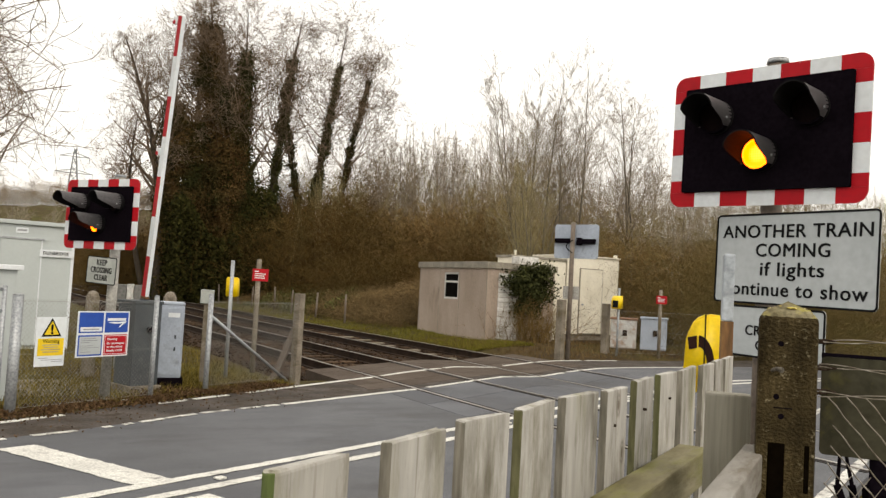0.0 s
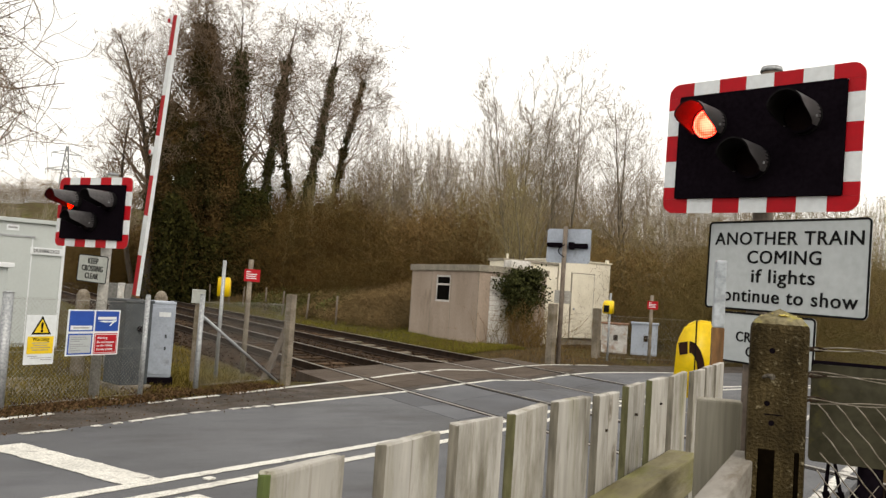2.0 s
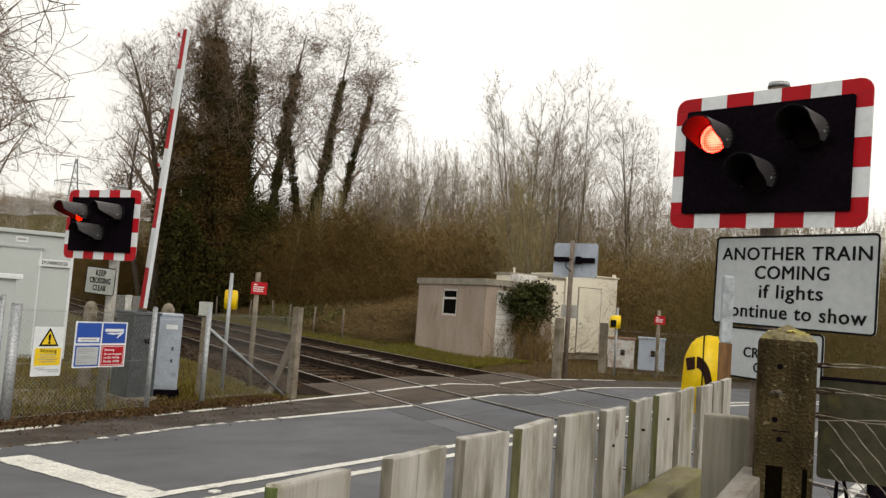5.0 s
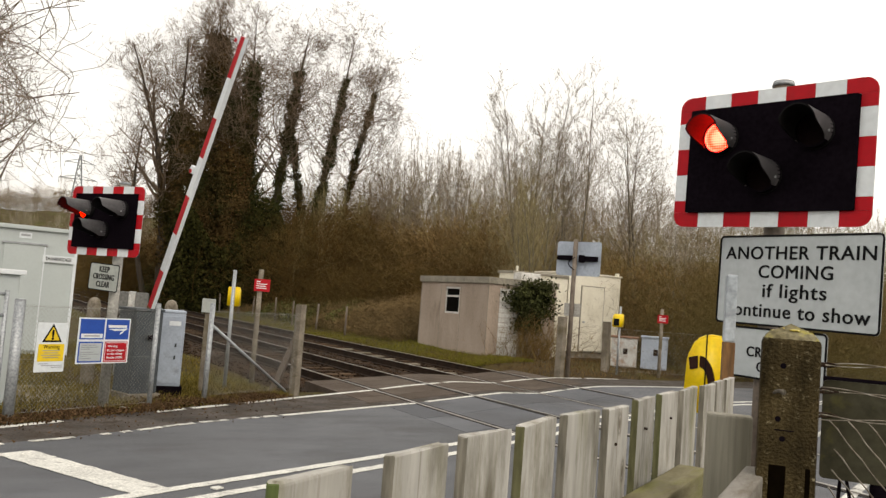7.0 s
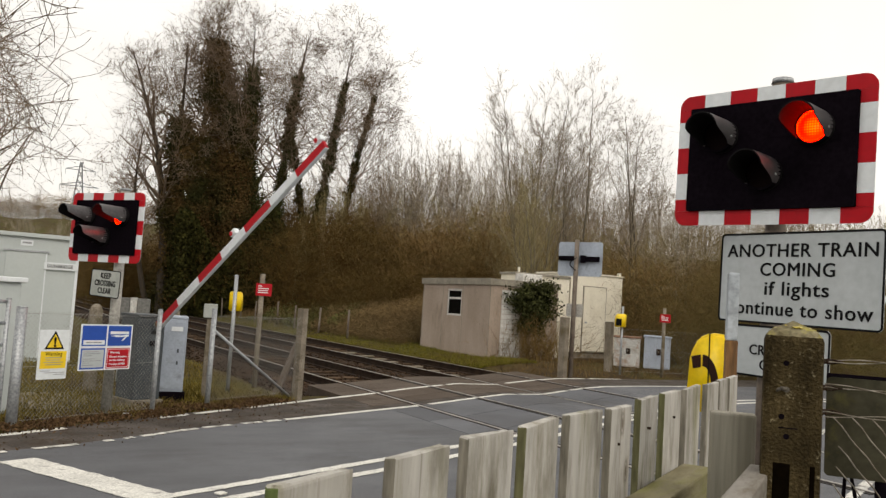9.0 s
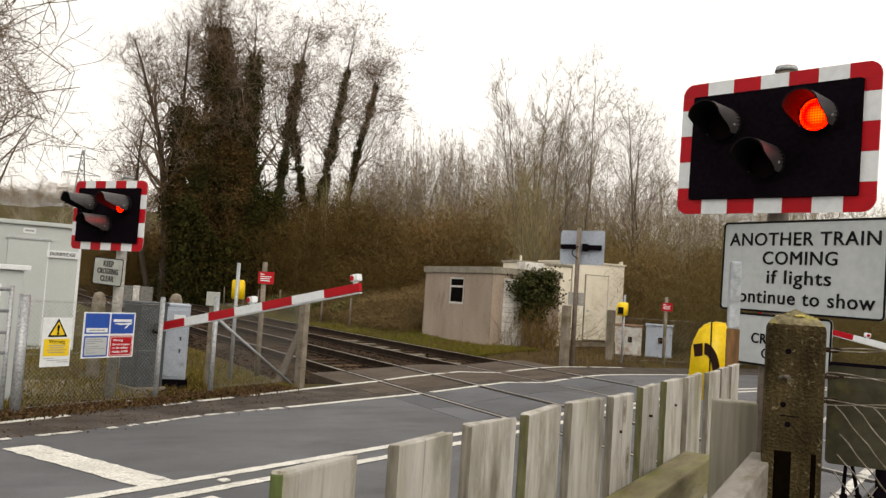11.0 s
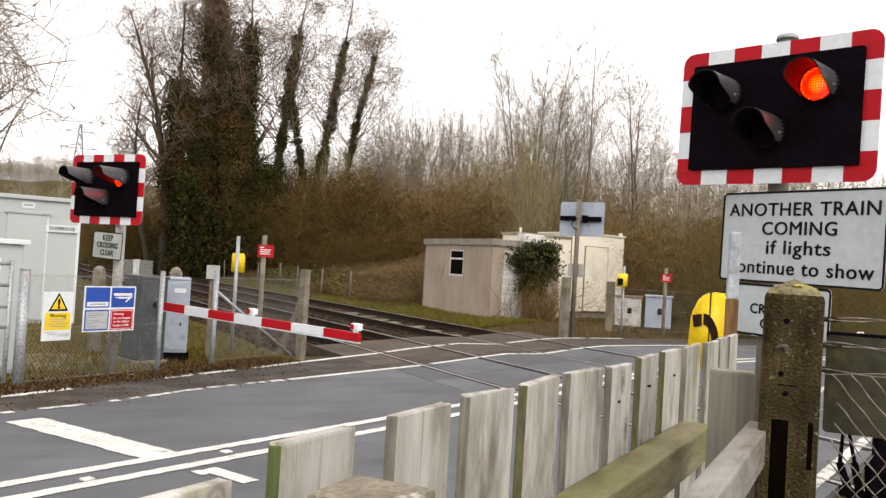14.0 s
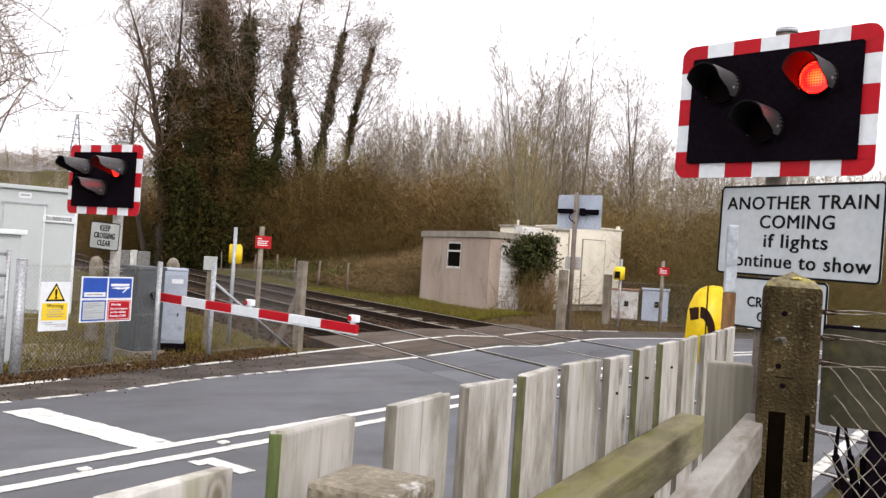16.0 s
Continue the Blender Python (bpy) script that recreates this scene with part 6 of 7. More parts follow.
def tree(name, m, seed, height, label, twig=M_TWIG, trunks=1, levels=4, kids=(4, 6), lean=(0, 0), r=0.2, ivy=0, ivy_top=0.6, ivy_r=0.7, ivy_mats=(M_IVY,), clear=0.25, spread_=0.5, thin=0.012, up=0.1, trunk_wob=0.05, leaf=0.16, group="bare trees", branch_len=0.3, shoots=(2, 4), bark=M_BARK, near=False, straight=False, taper=0.55, fan=0.14, bend=0.0, limb=0.45, wob=0.13):
    """A bare tree: tapered trunk, limbs of several orders, twigs, and ivy where it has any."""
    t = thing(name, m, label, "tree", group)
    rng = np.random.default_rng(seed)
    segs, tips, ivy_at, stems = [], [], [], []
    for k in range(trunks):
        p = np.array([rng.uniform(-0.5, 0.5), rng.uniform(-0.5, 0.5), -0.3]) * (trunks > 1) + np.array([0, 0, -0.3]) * (trunks == 1)
        loose = 0.0 if straight and trunks == 1 else 0.05
        d = np.array([lean[0] + rng.normal() * loose + (rng.normal() * fan if trunks > 1 else 0), lean[1] + rng.normal() * loose + (rng.normal() * fan if trunks > 1 else 0), 1.0])
        n = 14
        hh = height * (1 if k == 0 else rng.uniform(0.75, 1.0))
        for i in range(n):
            d = d + rng.normal(size=3) * trunk_wob + np.array([bend, 0, 0])
            d[2] += 0.0 if straight else 0.06
            d /= np.linalg.norm(d)
            q = p + d * hh / n
            r0, r1 = r * (1 - 0.9 * i / n), r * (1 - 0.9 * (i + 1) / n)
            segs.append((*p, *q, r0, r1, 0))
            stems.append(segs[-1][:8] + (k,))
            f = i / n
            if f >= clear:
                for j in range(rng.integers(*shoots)):
                    side = rng.normal(size=3)
                    side[2] = abs(side[2]) * 0.5
                    side /= np.linalg.norm(side)
                    nd = d * (1 - spread_) + side * spread_
                    grow(rng, p + (q - p) * rng.uniform(0, 1), nd, hh * branch_len * (1.25 - f) * rng.uniform(0.6, 1.1), max(r1 * limb, 0.012) if not near else max(r1 * 0.24, 0.006), 2, levels, segs, tips, spread_, up, wob, kids, nseg=9 if near else 5)
            if ivy and f < ivy_top:
                for half in (0, 1):
                    swell = 0.55 + 0.95 * rng.uniform() ** 1.6
                    ivy_at.append((p + (q - p) * half * 0.5, p + (q - p) * (half + 1) * 0.5, swell * ivy_r * (1.0 - taper * f / ivy_top)))
            p = q
    for k in range(trunks):
        strands("trunk", branches(stems, k, k, 0.012), bark, t, sides=8)
    solid = levels - 1 if near or levels == 5 else levels - 2
    strands("crown", branches(segs, 1, solid, thin), twig, t, sides=3)
    tagged((strands if near else ribbons)("twig_mass", branches(segs, solid + 1, 9, thin * 0.6), twig, t), kind="stuff")
    if ivy:
        for mt, share in zip(ivy_mats, (1.0,) if len(ivy_mats) == 1 else (0.55, 0.45)):
            k = int(ivy * share)
            idx = rng.integers(0, len(ivy_at), k)
            a = np.array([ivy_at[i][0] for i in idx])
            b = np.array([ivy_at[i][1] for i in idx])
            rad = np.array([ivy_at[i][2] for i in idx])[:, None]
            f = rng.uniform(0, 1, (k, 1))
            ang = rng.uniform(0, 2 * np.pi, (k, 1))
            c = a + (b - a) * f
            knot = max(40, k // 90)
            ka, kf = rng.uniform(0, 2 * np.pi, (knot, 1)), rng.integers(0, k, knot)
            kr = rad[kf] * rng.uniform(0.25, 0.95, (knot, 1))
            kc = c[kf] + np.concatenate([np.cos(ka) * kr, np.sin(ka) * kr, rng.normal(size=(knot, 1)) * 0.2], 1)
            pick = rng.integers(0, knot, k)
            loose = rng.uniform(0, 1, (k, 1)) < 0.25
            rr = rad * rng.uniform(0.2, 0.9, (k, 1))
            shell = c + np.concatenate([np.cos(ang) * rr, np.sin(ang) * rr, rng.normal(size=(k, 1)) * 0.15], 1)
            c = np.where(loose, shell, kc[pick] + rng.normal(size=(k, 3)) * np.array([0.3, 0.3, 0.42]) * np.minimum(rad, 1.3))
            leaves("ivy", c, leaf, mt, t, rng)
        k = ivy // 9
        idx = rng.integers(0, len(ivy_at), k)
        a, b = np.array([ivy_at[i][0] for i in idx]), np.array([ivy_at[i][1] for i in idx])
        rad = np.array([ivy_at[i][2] for i in idx])[:, None] * 0.62 * np.sqrt(rng.uniform(0.1, 1, (k, 1)))
        ang = rng.uniform(0, 2 * np.pi, (k, 1))
        leaves("old_ivy", a + (b - a) * rng.uniform(0, 1, (k, 1)) + np.concatenate([np.cos(ang) * rad, np.sin(ang) * rad, rad * 0], 1), leaf * 2.0, M_IVY, t, rng)
    return t


def along(u, dist, z=None):
    """A place dist metres from the camera's stand in the direction u degrees clockwise from the line of the tracks."""
    x, y = dist * math.sin(radians(u)), dist * math.cos(radians(u))
    return pose(x, y, gz(x, y) if z is None else z)


IVYT = "tall ivy-clad trees"
MIX, GREEN = (M_MIXIVY,), (M_GREENIVY,)
TALL = dict(group=IVYT, leaf=0.12, thin=0.011, trunk_wob=0.012, levels=5, kids=(4, 5), spread_=0.62, up=0.05, branch_len=0.34, straight=True, wob=0.085)
tree("ivy_tree", along(11.2, 55), 21, 18.2, "tall bare tree with dark ivy on its trunk", ivy=34000, ivy_top=0.7, ivy_r=1.25, r=0.3, clear=0.5, ivy_mats=MIX, lean=(-0.045, 0.01), shoots=(3, 5), taper=0.3, **TALL)
tree("ivy_tree", along(13.9, 55), 22, 19.3, "very tall tree wrapped in dry brown ivy", ivy=56000, ivy_top=0.9, ivy_r=1.5, r=0.35, clear=0.45, ivy_mats=MIX, lean=(-0.045, 0.01), shoots=(3, 6), taper=0.45, **TALL)
tree("ivy_tree", along(15.8, 54.5), 23, 18.5, "very tall tree wrapped in green ivy", ivy=34000, ivy_top=0.85, ivy_r=0.95, r=0.26, clear=0.5, ivy_mats=GREEN, lean=(-0.05, 0.01), shoots=(3, 5), taper=0.4, **TALL)
tree("ivy_tree", along(12.6, 54), 27, 11.5, "shorter tree thickly covered with brown ivy", ivy=34000, ivy_top=0.95, ivy_r=1.6, r=0.22, clear=0.6, ivy_mats=MIX, lean=(-0.03, 0), shoots=(2, 4), taper=0.5, **TALL)
tree("ivy_tree", along(15.0, 53.5), 28, 13.5, "shorter tree thickly covered with brown and green ivy", ivy=30000, ivy_top=0.95, ivy_r=1.4, r=0.22, clear=0.6, ivy_mats=MIX, lean=(-0.05, 0), shoots=(2, 4), taper=0.5, **TALL)
tree("ivy_tree", along(17.25, 55), 24, 18.6, "slender tall tree with ivy on its trunk", ivy=15000, ivy_top=0.83, ivy_r=0.62, r=0.28, clear=0.4, ivy_mats=GREEN, lean=(0.03, -0.01), bend=0.008, shoots=(3, 6), taper=0.5, **TALL)
tree("ivy_tree", along(19.5, 55), 25, 18.6, "slender tall tree with ivy on a leaning trunk", ivy=14000, ivy_top=0.8, ivy_r=0.62, r=0.26, clear=0.5, ivy_mats=GREEN, lean=(0.12, -0.04), shoots=(3, 6), taper=0.55, **TALL)
tree("ivy_tree", along(21.0, 55), 26, 16.4, "slender bare tree with thin ivy on a leaning trunk", ivy=8000, ivy_top=0.86, ivy_r=0.4, r=0.2, clear=0.45, ivy_mats=MIX, lean=(0.148, -0.05), shoots=(4, 7), taper=0.5, **TALL)
tree("ivy_tree", along(20.7, 55.5), 29, 12.4, "small ivy-clad tree leaning towards its neighbour", ivy=6500, ivy_top=0.95, ivy_r=0.5, r=0.15, clear=0.5, ivy_mats=GREEN, lean=(-0.19, 0.07), shoots=(1, 3), taper=0.3, **TALL)
SPREAD = dict(r=0.36, limb=0.62, thin=0.01, trunk_wob=0.035, levels=5, kids=(3, 5), straight=True, wob=0.085)
tree("bare_tree", along(10.7, 54.5), 31, 17.5, "tall bare tree with spreading curved limbs", clear=0.35, spread_=0.6, shoots=(3, 6), lean=(0.03, 0.02), bend=-0.045, **SPREAD)
tree("bare_tree", along(10.2, 55), 35, 12.5, "bare tree with a low limb curving outwards", clear=0.3, spread_=0.65, shoots=(2, 5), lean=(-0.42, 0.02), bend=0.04, **dict(SPREAD, r=0.2))
tree("bare_tree", along(12.9, 57), 36, 19.0, "tall bare tree with a domed crown of fine twigs", clear=0.45, spread_=0.6, shoots=(4, 7), lean=(-0.06, 0), **SPREAD)
tree("bare_tree", along(16.2, 58), 33, 18.0, "tall bare tree among the ivy-clad ones", clear=0.35, spread_=0.6, shoots=(3, 6), lean=(0.02, 0), **SPREAD)
tree("bare_tree", along(8.4, 78), 32, 11.0, "bare tree with fine spreading twigs", r=0.2, clear=0.15, spread_=0.6, thin=0.014, levels=5, kids=(3, 4), shoots=(4, 7))

# pale many-stemmed trees behind the huts
PALE = dict(twig=M_COPPICE, bark=M_PALEBARK, levels=5, limb=0.6, thin=0.006, trunk_wob=0.02, kids=(3, 4), straight=True, wob=0.06, lean=(-0.05, 0.035))
tree("bare_tree", along(35.2, 37), 41, 11.0, "pale many-stemmed bare tree with upright twigs", trunks=6, r=0.07, clear=0.15, spread_=0.46, up=0.1, shoots=(2, 3), branch_len=0.31, fan=0.13, **PALE)
tree("bare_tree", along(37.9, 37), 42, 11.2, "pale slim bare tree with upright twigs", trunks=3, r=0.06, clear=0.2, spread_=0.46, up=0.1, shoots=(2, 3), branch_len=0.3, fan=0.05, **PALE)
tree("bare_tree", along(42.2, 40), 43, 10.9, "bare tree with a rounded crown of fine twigs", trunks=3, r=0.085, clear=0.25, spread_=0.6, up=0.07, shoots=(2, 3), branch_len=0.4, fan=0.08, **PALE)
tree("bare_tree", along(35.2, 33.5), 44, 7.6, "olive-green bare willow with upright stems", twig=M_OLIVETWIG, bark=M_PALEBARK, trunks=6, levels=4, r=0.05, trunk_wob=0.04, clear=0.12, spread_=0.45, thin=0.006, up=0.12, kids=(3, 5), shoots=(2, 3), branch_len=0.34, fan=0.12, straight=True)
tree("bare_tree", along(45.6, 33), 45, 6.6, "small pale bare tree with crooked limbs", twig=M_PALETWIG, bark=M_PALEBARK, trunks=2, levels=4, r=0.06, clear=0.25, spread_=0.6, thin=0.006, up=0.05, kids=(4, 5), shoots=(2, 4), branch_len=0.4)

# a stand of slim trees along the back of the scrub
BASE = [tree("slim_tree", along(24.5, 62), 51, 12.5, "slim bare woodland tree", trunks=3, levels=4, r=0.075, clear=0.15, spread_=0.5, thin=0.01, up=0.08, kids=(3, 4), shoots=(2, 4), group="woodland edge trees", twig=M_PALETWIG, bark=M_PALEBARK),
        tree("slim_tree", along(27.5, 60), 52, 11.5, "slim bare woodland tree", trunks=3, levels=4, r=0.075, clear=0.15, spread_=0.55, thin=0.01, up=0.07, kids=(3, 4), shoots=(2, 4), group="woodland edge trees"),
        tree("slim_tree", along(30.5, 62), 53, 12.5, "slim bare woodland tree", trunks=4, levels=4, r=0.075, clear=0.15, spread_=0.5, thin=0.01, up=0.08, kids=(3, 4), shoots=(2, 4), group="woodland edge trees", twig=M_PALETWIG, bark=M_PALEBARK)]
RT = random.Random(77)
for i in range(18):
    u = 23.0 + 1.5 * i + RT.uniform(-0.5, 0.5)
    d = RT.uniform(58, 72)
    k = RT.uniform(0.75, 1.05) * (1.0 if u < 44 else 0.85)
    o = copy_thing(BASE[i % 3], along(u, d) @ pose(0, 0, 0, 0, 0, RT.uniform(0, 360)))
    o.scale = (k, k, k)
for i in range(10):
    u = 2.0 + 1.0 * i + RT.uniform(-0.4, 0.4)
    o = copy_thing(BASE[i % 3], along(u, RT.uniform(118, 150)) @ pose(0, 0, 0, 0, 0, RT.uniform(0, 360)))
    k = RT.uniform(0.8, 1.1)
    o.scale = (k, k, k)
for i in range(8):
    u = -3 + 1.5 * i
    o = copy_thing(BASE[i % 3], along(u, RT.uniform(262, 280)) @ pose(0, 0, 0, 0, 0, RT.uniform(0, 360)))

# the near tree whose boughs reach in from the side, and one farther off
tree("bare_tree", pose(-0.85, 12.2, -0.05), 82, 8.5, "spreading bare tree with thin drooping boughs", r=0.09, clear=0.35, spread_=0.8, thin=0.0085, up=-0.02, levels=4, kids=(4, 5), branch_len=0.45, shoots=(3, 5), near=True, wob=0.15)
tree("bare_tree", along(1.6, 35), 62, 11.5, "spreading bare tree with a rounded crown", r=0.14, clear=0.35, spread_=0.75, thin=0.011, limb=0.6, up=0.03, levels=5, kids=(3, 5), branch_len=0.5, shoots=(4, 7), wob=0.09)


def scrub_mesh(name, seed, n, h, w, material, thin=0.008):
    rng = np.random.default_rng(seed)
    segs = []
    for i in range(n):
        p = np.array([rng.normal() * w * 0.35, rng.normal() * w * 0.35, -0.1])
        d = np.array([rng.normal() * 0.35, rng.normal() * 0.35, 1.0])
        hh = h * rng.uniform(0.45, 1.0)
        r = thin * rng.uniform(0.8, 2.0)
        for j in range(5):
            d = d + rng.normal(size=3) * 0.2
            d[2] -= 0.04 * j
            d /= np.linalg.norm(d)
            q = p + d * hh / 5
            segs.append((*p, *q, r, r * 0.8))
            if j > 0:
                for k in range(2):
                    e = d + rng.normal(size=3) * 0.75
                    e /= np.linalg.norm(e)
                    e2 = q + e * hh * rng.uniform(0.08, 0.22)
                    segs.append((*q, *e2, r * 0.6, r * 0.3))
            p, r = q, r * 0.8
    return segs


TWIGS = 9000


def thicket(seed, h, w, material, at, fine=1.0):
    """Stems and a mass of fine twigs in one clump."""
    segs = scrub_mesh("scrub", seed, 60, h * 0.9, w, material, 0.007 * fine)
    rng = np.random.default_rng(seed + 500)
    for i in range(TWIGS):
        f = rng.uniform(0, 1) ** 0.8
        q = rng.normal(size=2) * w * 0.4
        p = np.array([q[0], q[1], h * f * math.exp(-(q[0] ** 2 + q[1] ** 2) / (2.6 * w * w)) * rng.uniform(0.8, 1.0)])
        d = np.array([rng.normal() * 0.8, rng.normal() * 0.8, 0.7 + 0.3 * rng.normal()])
        d *= rng.uniform(0.25, 0.7) / np.linalg.norm(d)
        q = p + d
        r = rng.uniform(0.004, 0.008) * fine
        segs.append((*p, *q, r, r * 0.4))
    k = len(segs) - TWIGS
    ob = strands("scrub_clump", segs[:k], material, sides=3, m=at)
    tagged(ribbons("twig_mass", segs[k:], material, ob), kind="stuff")
    return tagged(ob, "dense brown leafless scrub thicket" if material is not M_OLIVEBRUSH else "dense olive-brown leafless scrub thicket", "scrub", "scrub thickets", "stuff")


def coppice(seed, h, w, material, at, label):
    """Tall upright stems with a haze of fine pale twigs."""
    rng = np.random.default_rng(seed)
    segs, fine = [], []
    for i in range(34):
        p = np.array([rng.normal() * w * 0.45, rng.normal() * w * 0.45, -0.2])
        d = np.array([rng.normal() * 0.1, rng.normal() * 0.1, 1.0])
        hh, r = h * rng.uniform(0.75, 1.0) * (1 - 0.05 * (p[0] ** 2 + p[1] ** 2) / (w * w)), rng.uniform(0.014, 0.036)
        for j in range(7):
            d = d + rng.normal(size=3) * 0.07
            d /= np.linalg.norm(d)
            q = p + d * hh / 7
            segs.append((*p, *q, r, r * 0.82))
            for k in range(0 if j < 1 else 22):
                a = p + (q - p) * rng.uniform()
                e = d * 0.6 + rng.normal(size=3) * 0.6
                e *= rng.uniform(0.5, 1.4) * (1.15 - j / 9) / np.linalg.norm(e)
                m1 = a + e * 0.5 + rng.normal(size=3) * 0.06
                b = a + e + np.array([0, 0, 0.15])
                fine += [(*a, *m1, 0.007, 0.005), (*m1, *b, 0.005, 0.002)]
            p, r = q, r * 0.82
    ob = strands("coppice_clump", segs, material, sides=4, m=at)
    tagged(ribbons("twig_mass", fine, material, ob), kind="stuff")
    return tagged(ob, label, "trees", "tall coppice clumps", "stuff")


COPPICE = [coppice(301, 10.5, 3.0, M_PALETWIG, along(24.6, 60), "tall pale grey bare coppice stems"), coppice(302, 9.6, 3.2, M_COPPICE, along(26.2, 59), "tall grey-brown bare coppice stems"), coppice(303, 8.6, 3.0, M_OLIVETWIG, along(22.6, 52), "tall olive bare coppice stems")]
SCRUB = [thicket(90 + i, h, 3.8, mt, along(24 + 5 * i, 46)) for i, (mt, h) in enumerate(((M_DARKBRUSH, 6.2), (M_DARKBRUSH, 5.4), (M_OLIVEBRUSH, 6.6), (M_BRUSH, 7.0)))] + [thicket(97, 6.0, 3.8, M_NEARBRUSH, along(52, 28.5), 0.45), thicket(98, 6.4, 3.8, M_NEARBRUSH, along(48.5, 30), 0.5)]


def clump(k, u, d, s, sz):
    c = copy_thing(SCRUB[k], along(u, d) @ pose(0, 0, 0, 0, 0, RT.uniform(0, 360)))
    c.scale = (s, s, sz)


for row, (d0, d1, k0, k1, gap) in enumerate(((36, 39, 0.55, 0.7, 3.0), (42, 46, 0.95, 1.1, 3.2), (50, 56, 1.15, 1.35, 4.2))):
    u = 17.5 if row else 20.0
    while u < 56:
        d = RT.uniform(d0, d1)
        if d * math.sin(radians(u)) > 13.9:
            k = RT.uniform(k0, k1)
            clump(RT.choice((0, 1) if u < 25 else (0, 1, 3, 1) if u < 28 else (2, 3, 3, 0) if u < 38 else (2, 2, 3)), u, d, k * 1.15, k * RT.uniform(0.68, 0.9) * (1 if u < 37 else 0.66))
        u += math.degrees(gap / d) * RT.uniform(0.75, 1.2)
for i in range(21):
    u = 25.0 + 1.65 * i
    c = copy_thing(COPPICE[(0, 1, 0, 1, 2)[i % 5]], along(u, RT.uniform(52, 64)) @ pose(0, 0, 0, 0, 0, RT.uniform(0, 360)))
    k = RT.uniform(1.22, 1.45) if u < 36 else RT.uniform(0.72, 0.98)
    c.scale = (k, k, k)
for u, d, k in ((32.2, 46, 0.92), (34.6, 43, 0.8), (37.0, 45, 0.85), (39.6, 43, 0.72), (43.6, 44, 0.75)):
    c = copy_thing(COPPICE[2], along(u, d) @ pose(0, 0, 0, 0, 0, RT.uniform(0, 360)))
    c.scale = (k, k, k)
for i in range(9):
    clump((4, 5, 3, 5)[i % 4], 39 + 1.8 * i, RT.uniform(31, 34), 0.8, RT.uniform(0.55, 0.75))
for i in range(7):
    clump((4, 5)[i % 2], 47.5 + 2.0 * i, RT.uniform(24, 28), 0.7, RT.uniform(0.5, 0.65))
for i in range(4):
    clump(i % 2, 7.6 + 1.0 * i, RT.uniform(60, 64), 1.1, RT.uniform(0.7, 0.95))
for i in range(11):
    clump((0, 1, 3, 1)[i % 4], 14.5 + 0.95 * i, RT.uniform(58, 64), 1.4, RT.uniform(1.1, 1.6))
for i in range(12):
    clump((2, 0, 2, 1)[i % 4], -4 + i * 1.3, RT.uniform(258, 268), 2.6, RT.uniform(0.9, 1.3))
for i in range(5):
    clump((2, 0, 2, 1)[i % 4], 5.5 + i * 1.6, RT.uniform(98, 108), 2.0, RT.uniform(0.9, 1.2))

# evergreen undergrowth at the foot of the ivy-clad trees, coloured dark for the shade there
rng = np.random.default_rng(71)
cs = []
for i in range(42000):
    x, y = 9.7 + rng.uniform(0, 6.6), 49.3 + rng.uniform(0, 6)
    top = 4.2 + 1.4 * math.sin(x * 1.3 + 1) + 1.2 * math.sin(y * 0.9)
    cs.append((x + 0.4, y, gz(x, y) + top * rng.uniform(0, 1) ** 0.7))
tagged(leaves("ivy_undergrowth", cs, 0.18, M_IVY, None, rng), "dark evergreen undergrowth below the tall trees, shade put into its colour", "undergrowth", kind="stuff")

# ivy bush against the huts
t = thing("ivy_bush", pose(15.0, 20.75, 0.05), "dark ivy bush over tangled bare stems", "bush")
rng = np.random.default_rng(19)
k, lumps = 7500, 34
lc = np.stack([rng.normal(size=lumps) * 0.4, rng.normal(size=lumps) * 0.2, rng.uniform(0.95, 2.25, lumps)], 1)
lc[:, 0] *= 1.15 - 0.55 * np.abs(lc[:, 2] - 1.8)
pick = rng.integers(0, lumps, k)
size = rng.uniform(0.09, 0.2, lumps)[pick][:, None]
leaves("ivy", lc[pick] + rng.normal(size=(k, 3)) * size * np.array([1, 0.8, 0.8]), 0.085, M_BUSHIVY, t, rng)
strands("tangled_stem", scrub_mesh("stems", 20, 320, 1.9, 1.5, M_BRUSH, 0.006), M_BRUSH, t)


# grass, dead leaves and weeds
def blades(name, area, n, h, material, label, seed, lean=0.5):
    """Many short blades; area gives a place for two random numbers, or None."""
    rng = np.random.default_rng(seed)
    verts = []
    for i in range(n):
        p = area(rng.uniform(), rng.uniform())
        if p is None:
            continue
        x, y = p
        z = gz(x, y) - 0.01
        hh = h * rng.uniform(0.4, 1.2)
        a = rng.uniform(0, 6.283)
        w = 0.006 * (1 + h)
        dx, dy = math.cos(a) * w, math.sin(a) * w
        lx, ly = rng.normal() * lean * hh, rng.normal() * lean * hh
        verts.append(((x - dx, y - dy, z), (x + dx, y + dy, z), (x + lx + dx * 0.2, y + ly + dy * 0.2, z + hh), (x + lx - dx * 0.2, y + ly - dy * 0.2, z + hh)))
    v = np.array(verts, np.float32).reshape(-1, 3)
    me = mesh_of(name, v, np.arange(len(v)).reshape(-1, 4))
    me.materials.append(material)
    return tagged(new(name, me), label, "grass", kind="stuff")


def verge(a, b):
    s = -6 + 9.6 * a
    p = road_point(s, n_outer(s) + 0.2 + 2.6 * b * b)
    if noise.noise((p.x * 1.3, p.y * 1.3, 6.0)) < 0.3 - 1.4 * b:
        return None
    return None if p.x > 4.7 else (p.x, p.y)


def far_bank(a, b):
    x, y = 11.9 + 2.0 * b, 19 + 30 * a * a
    return (x, y) if not (13.4 < x and 20.9 < y < 25.4) else None


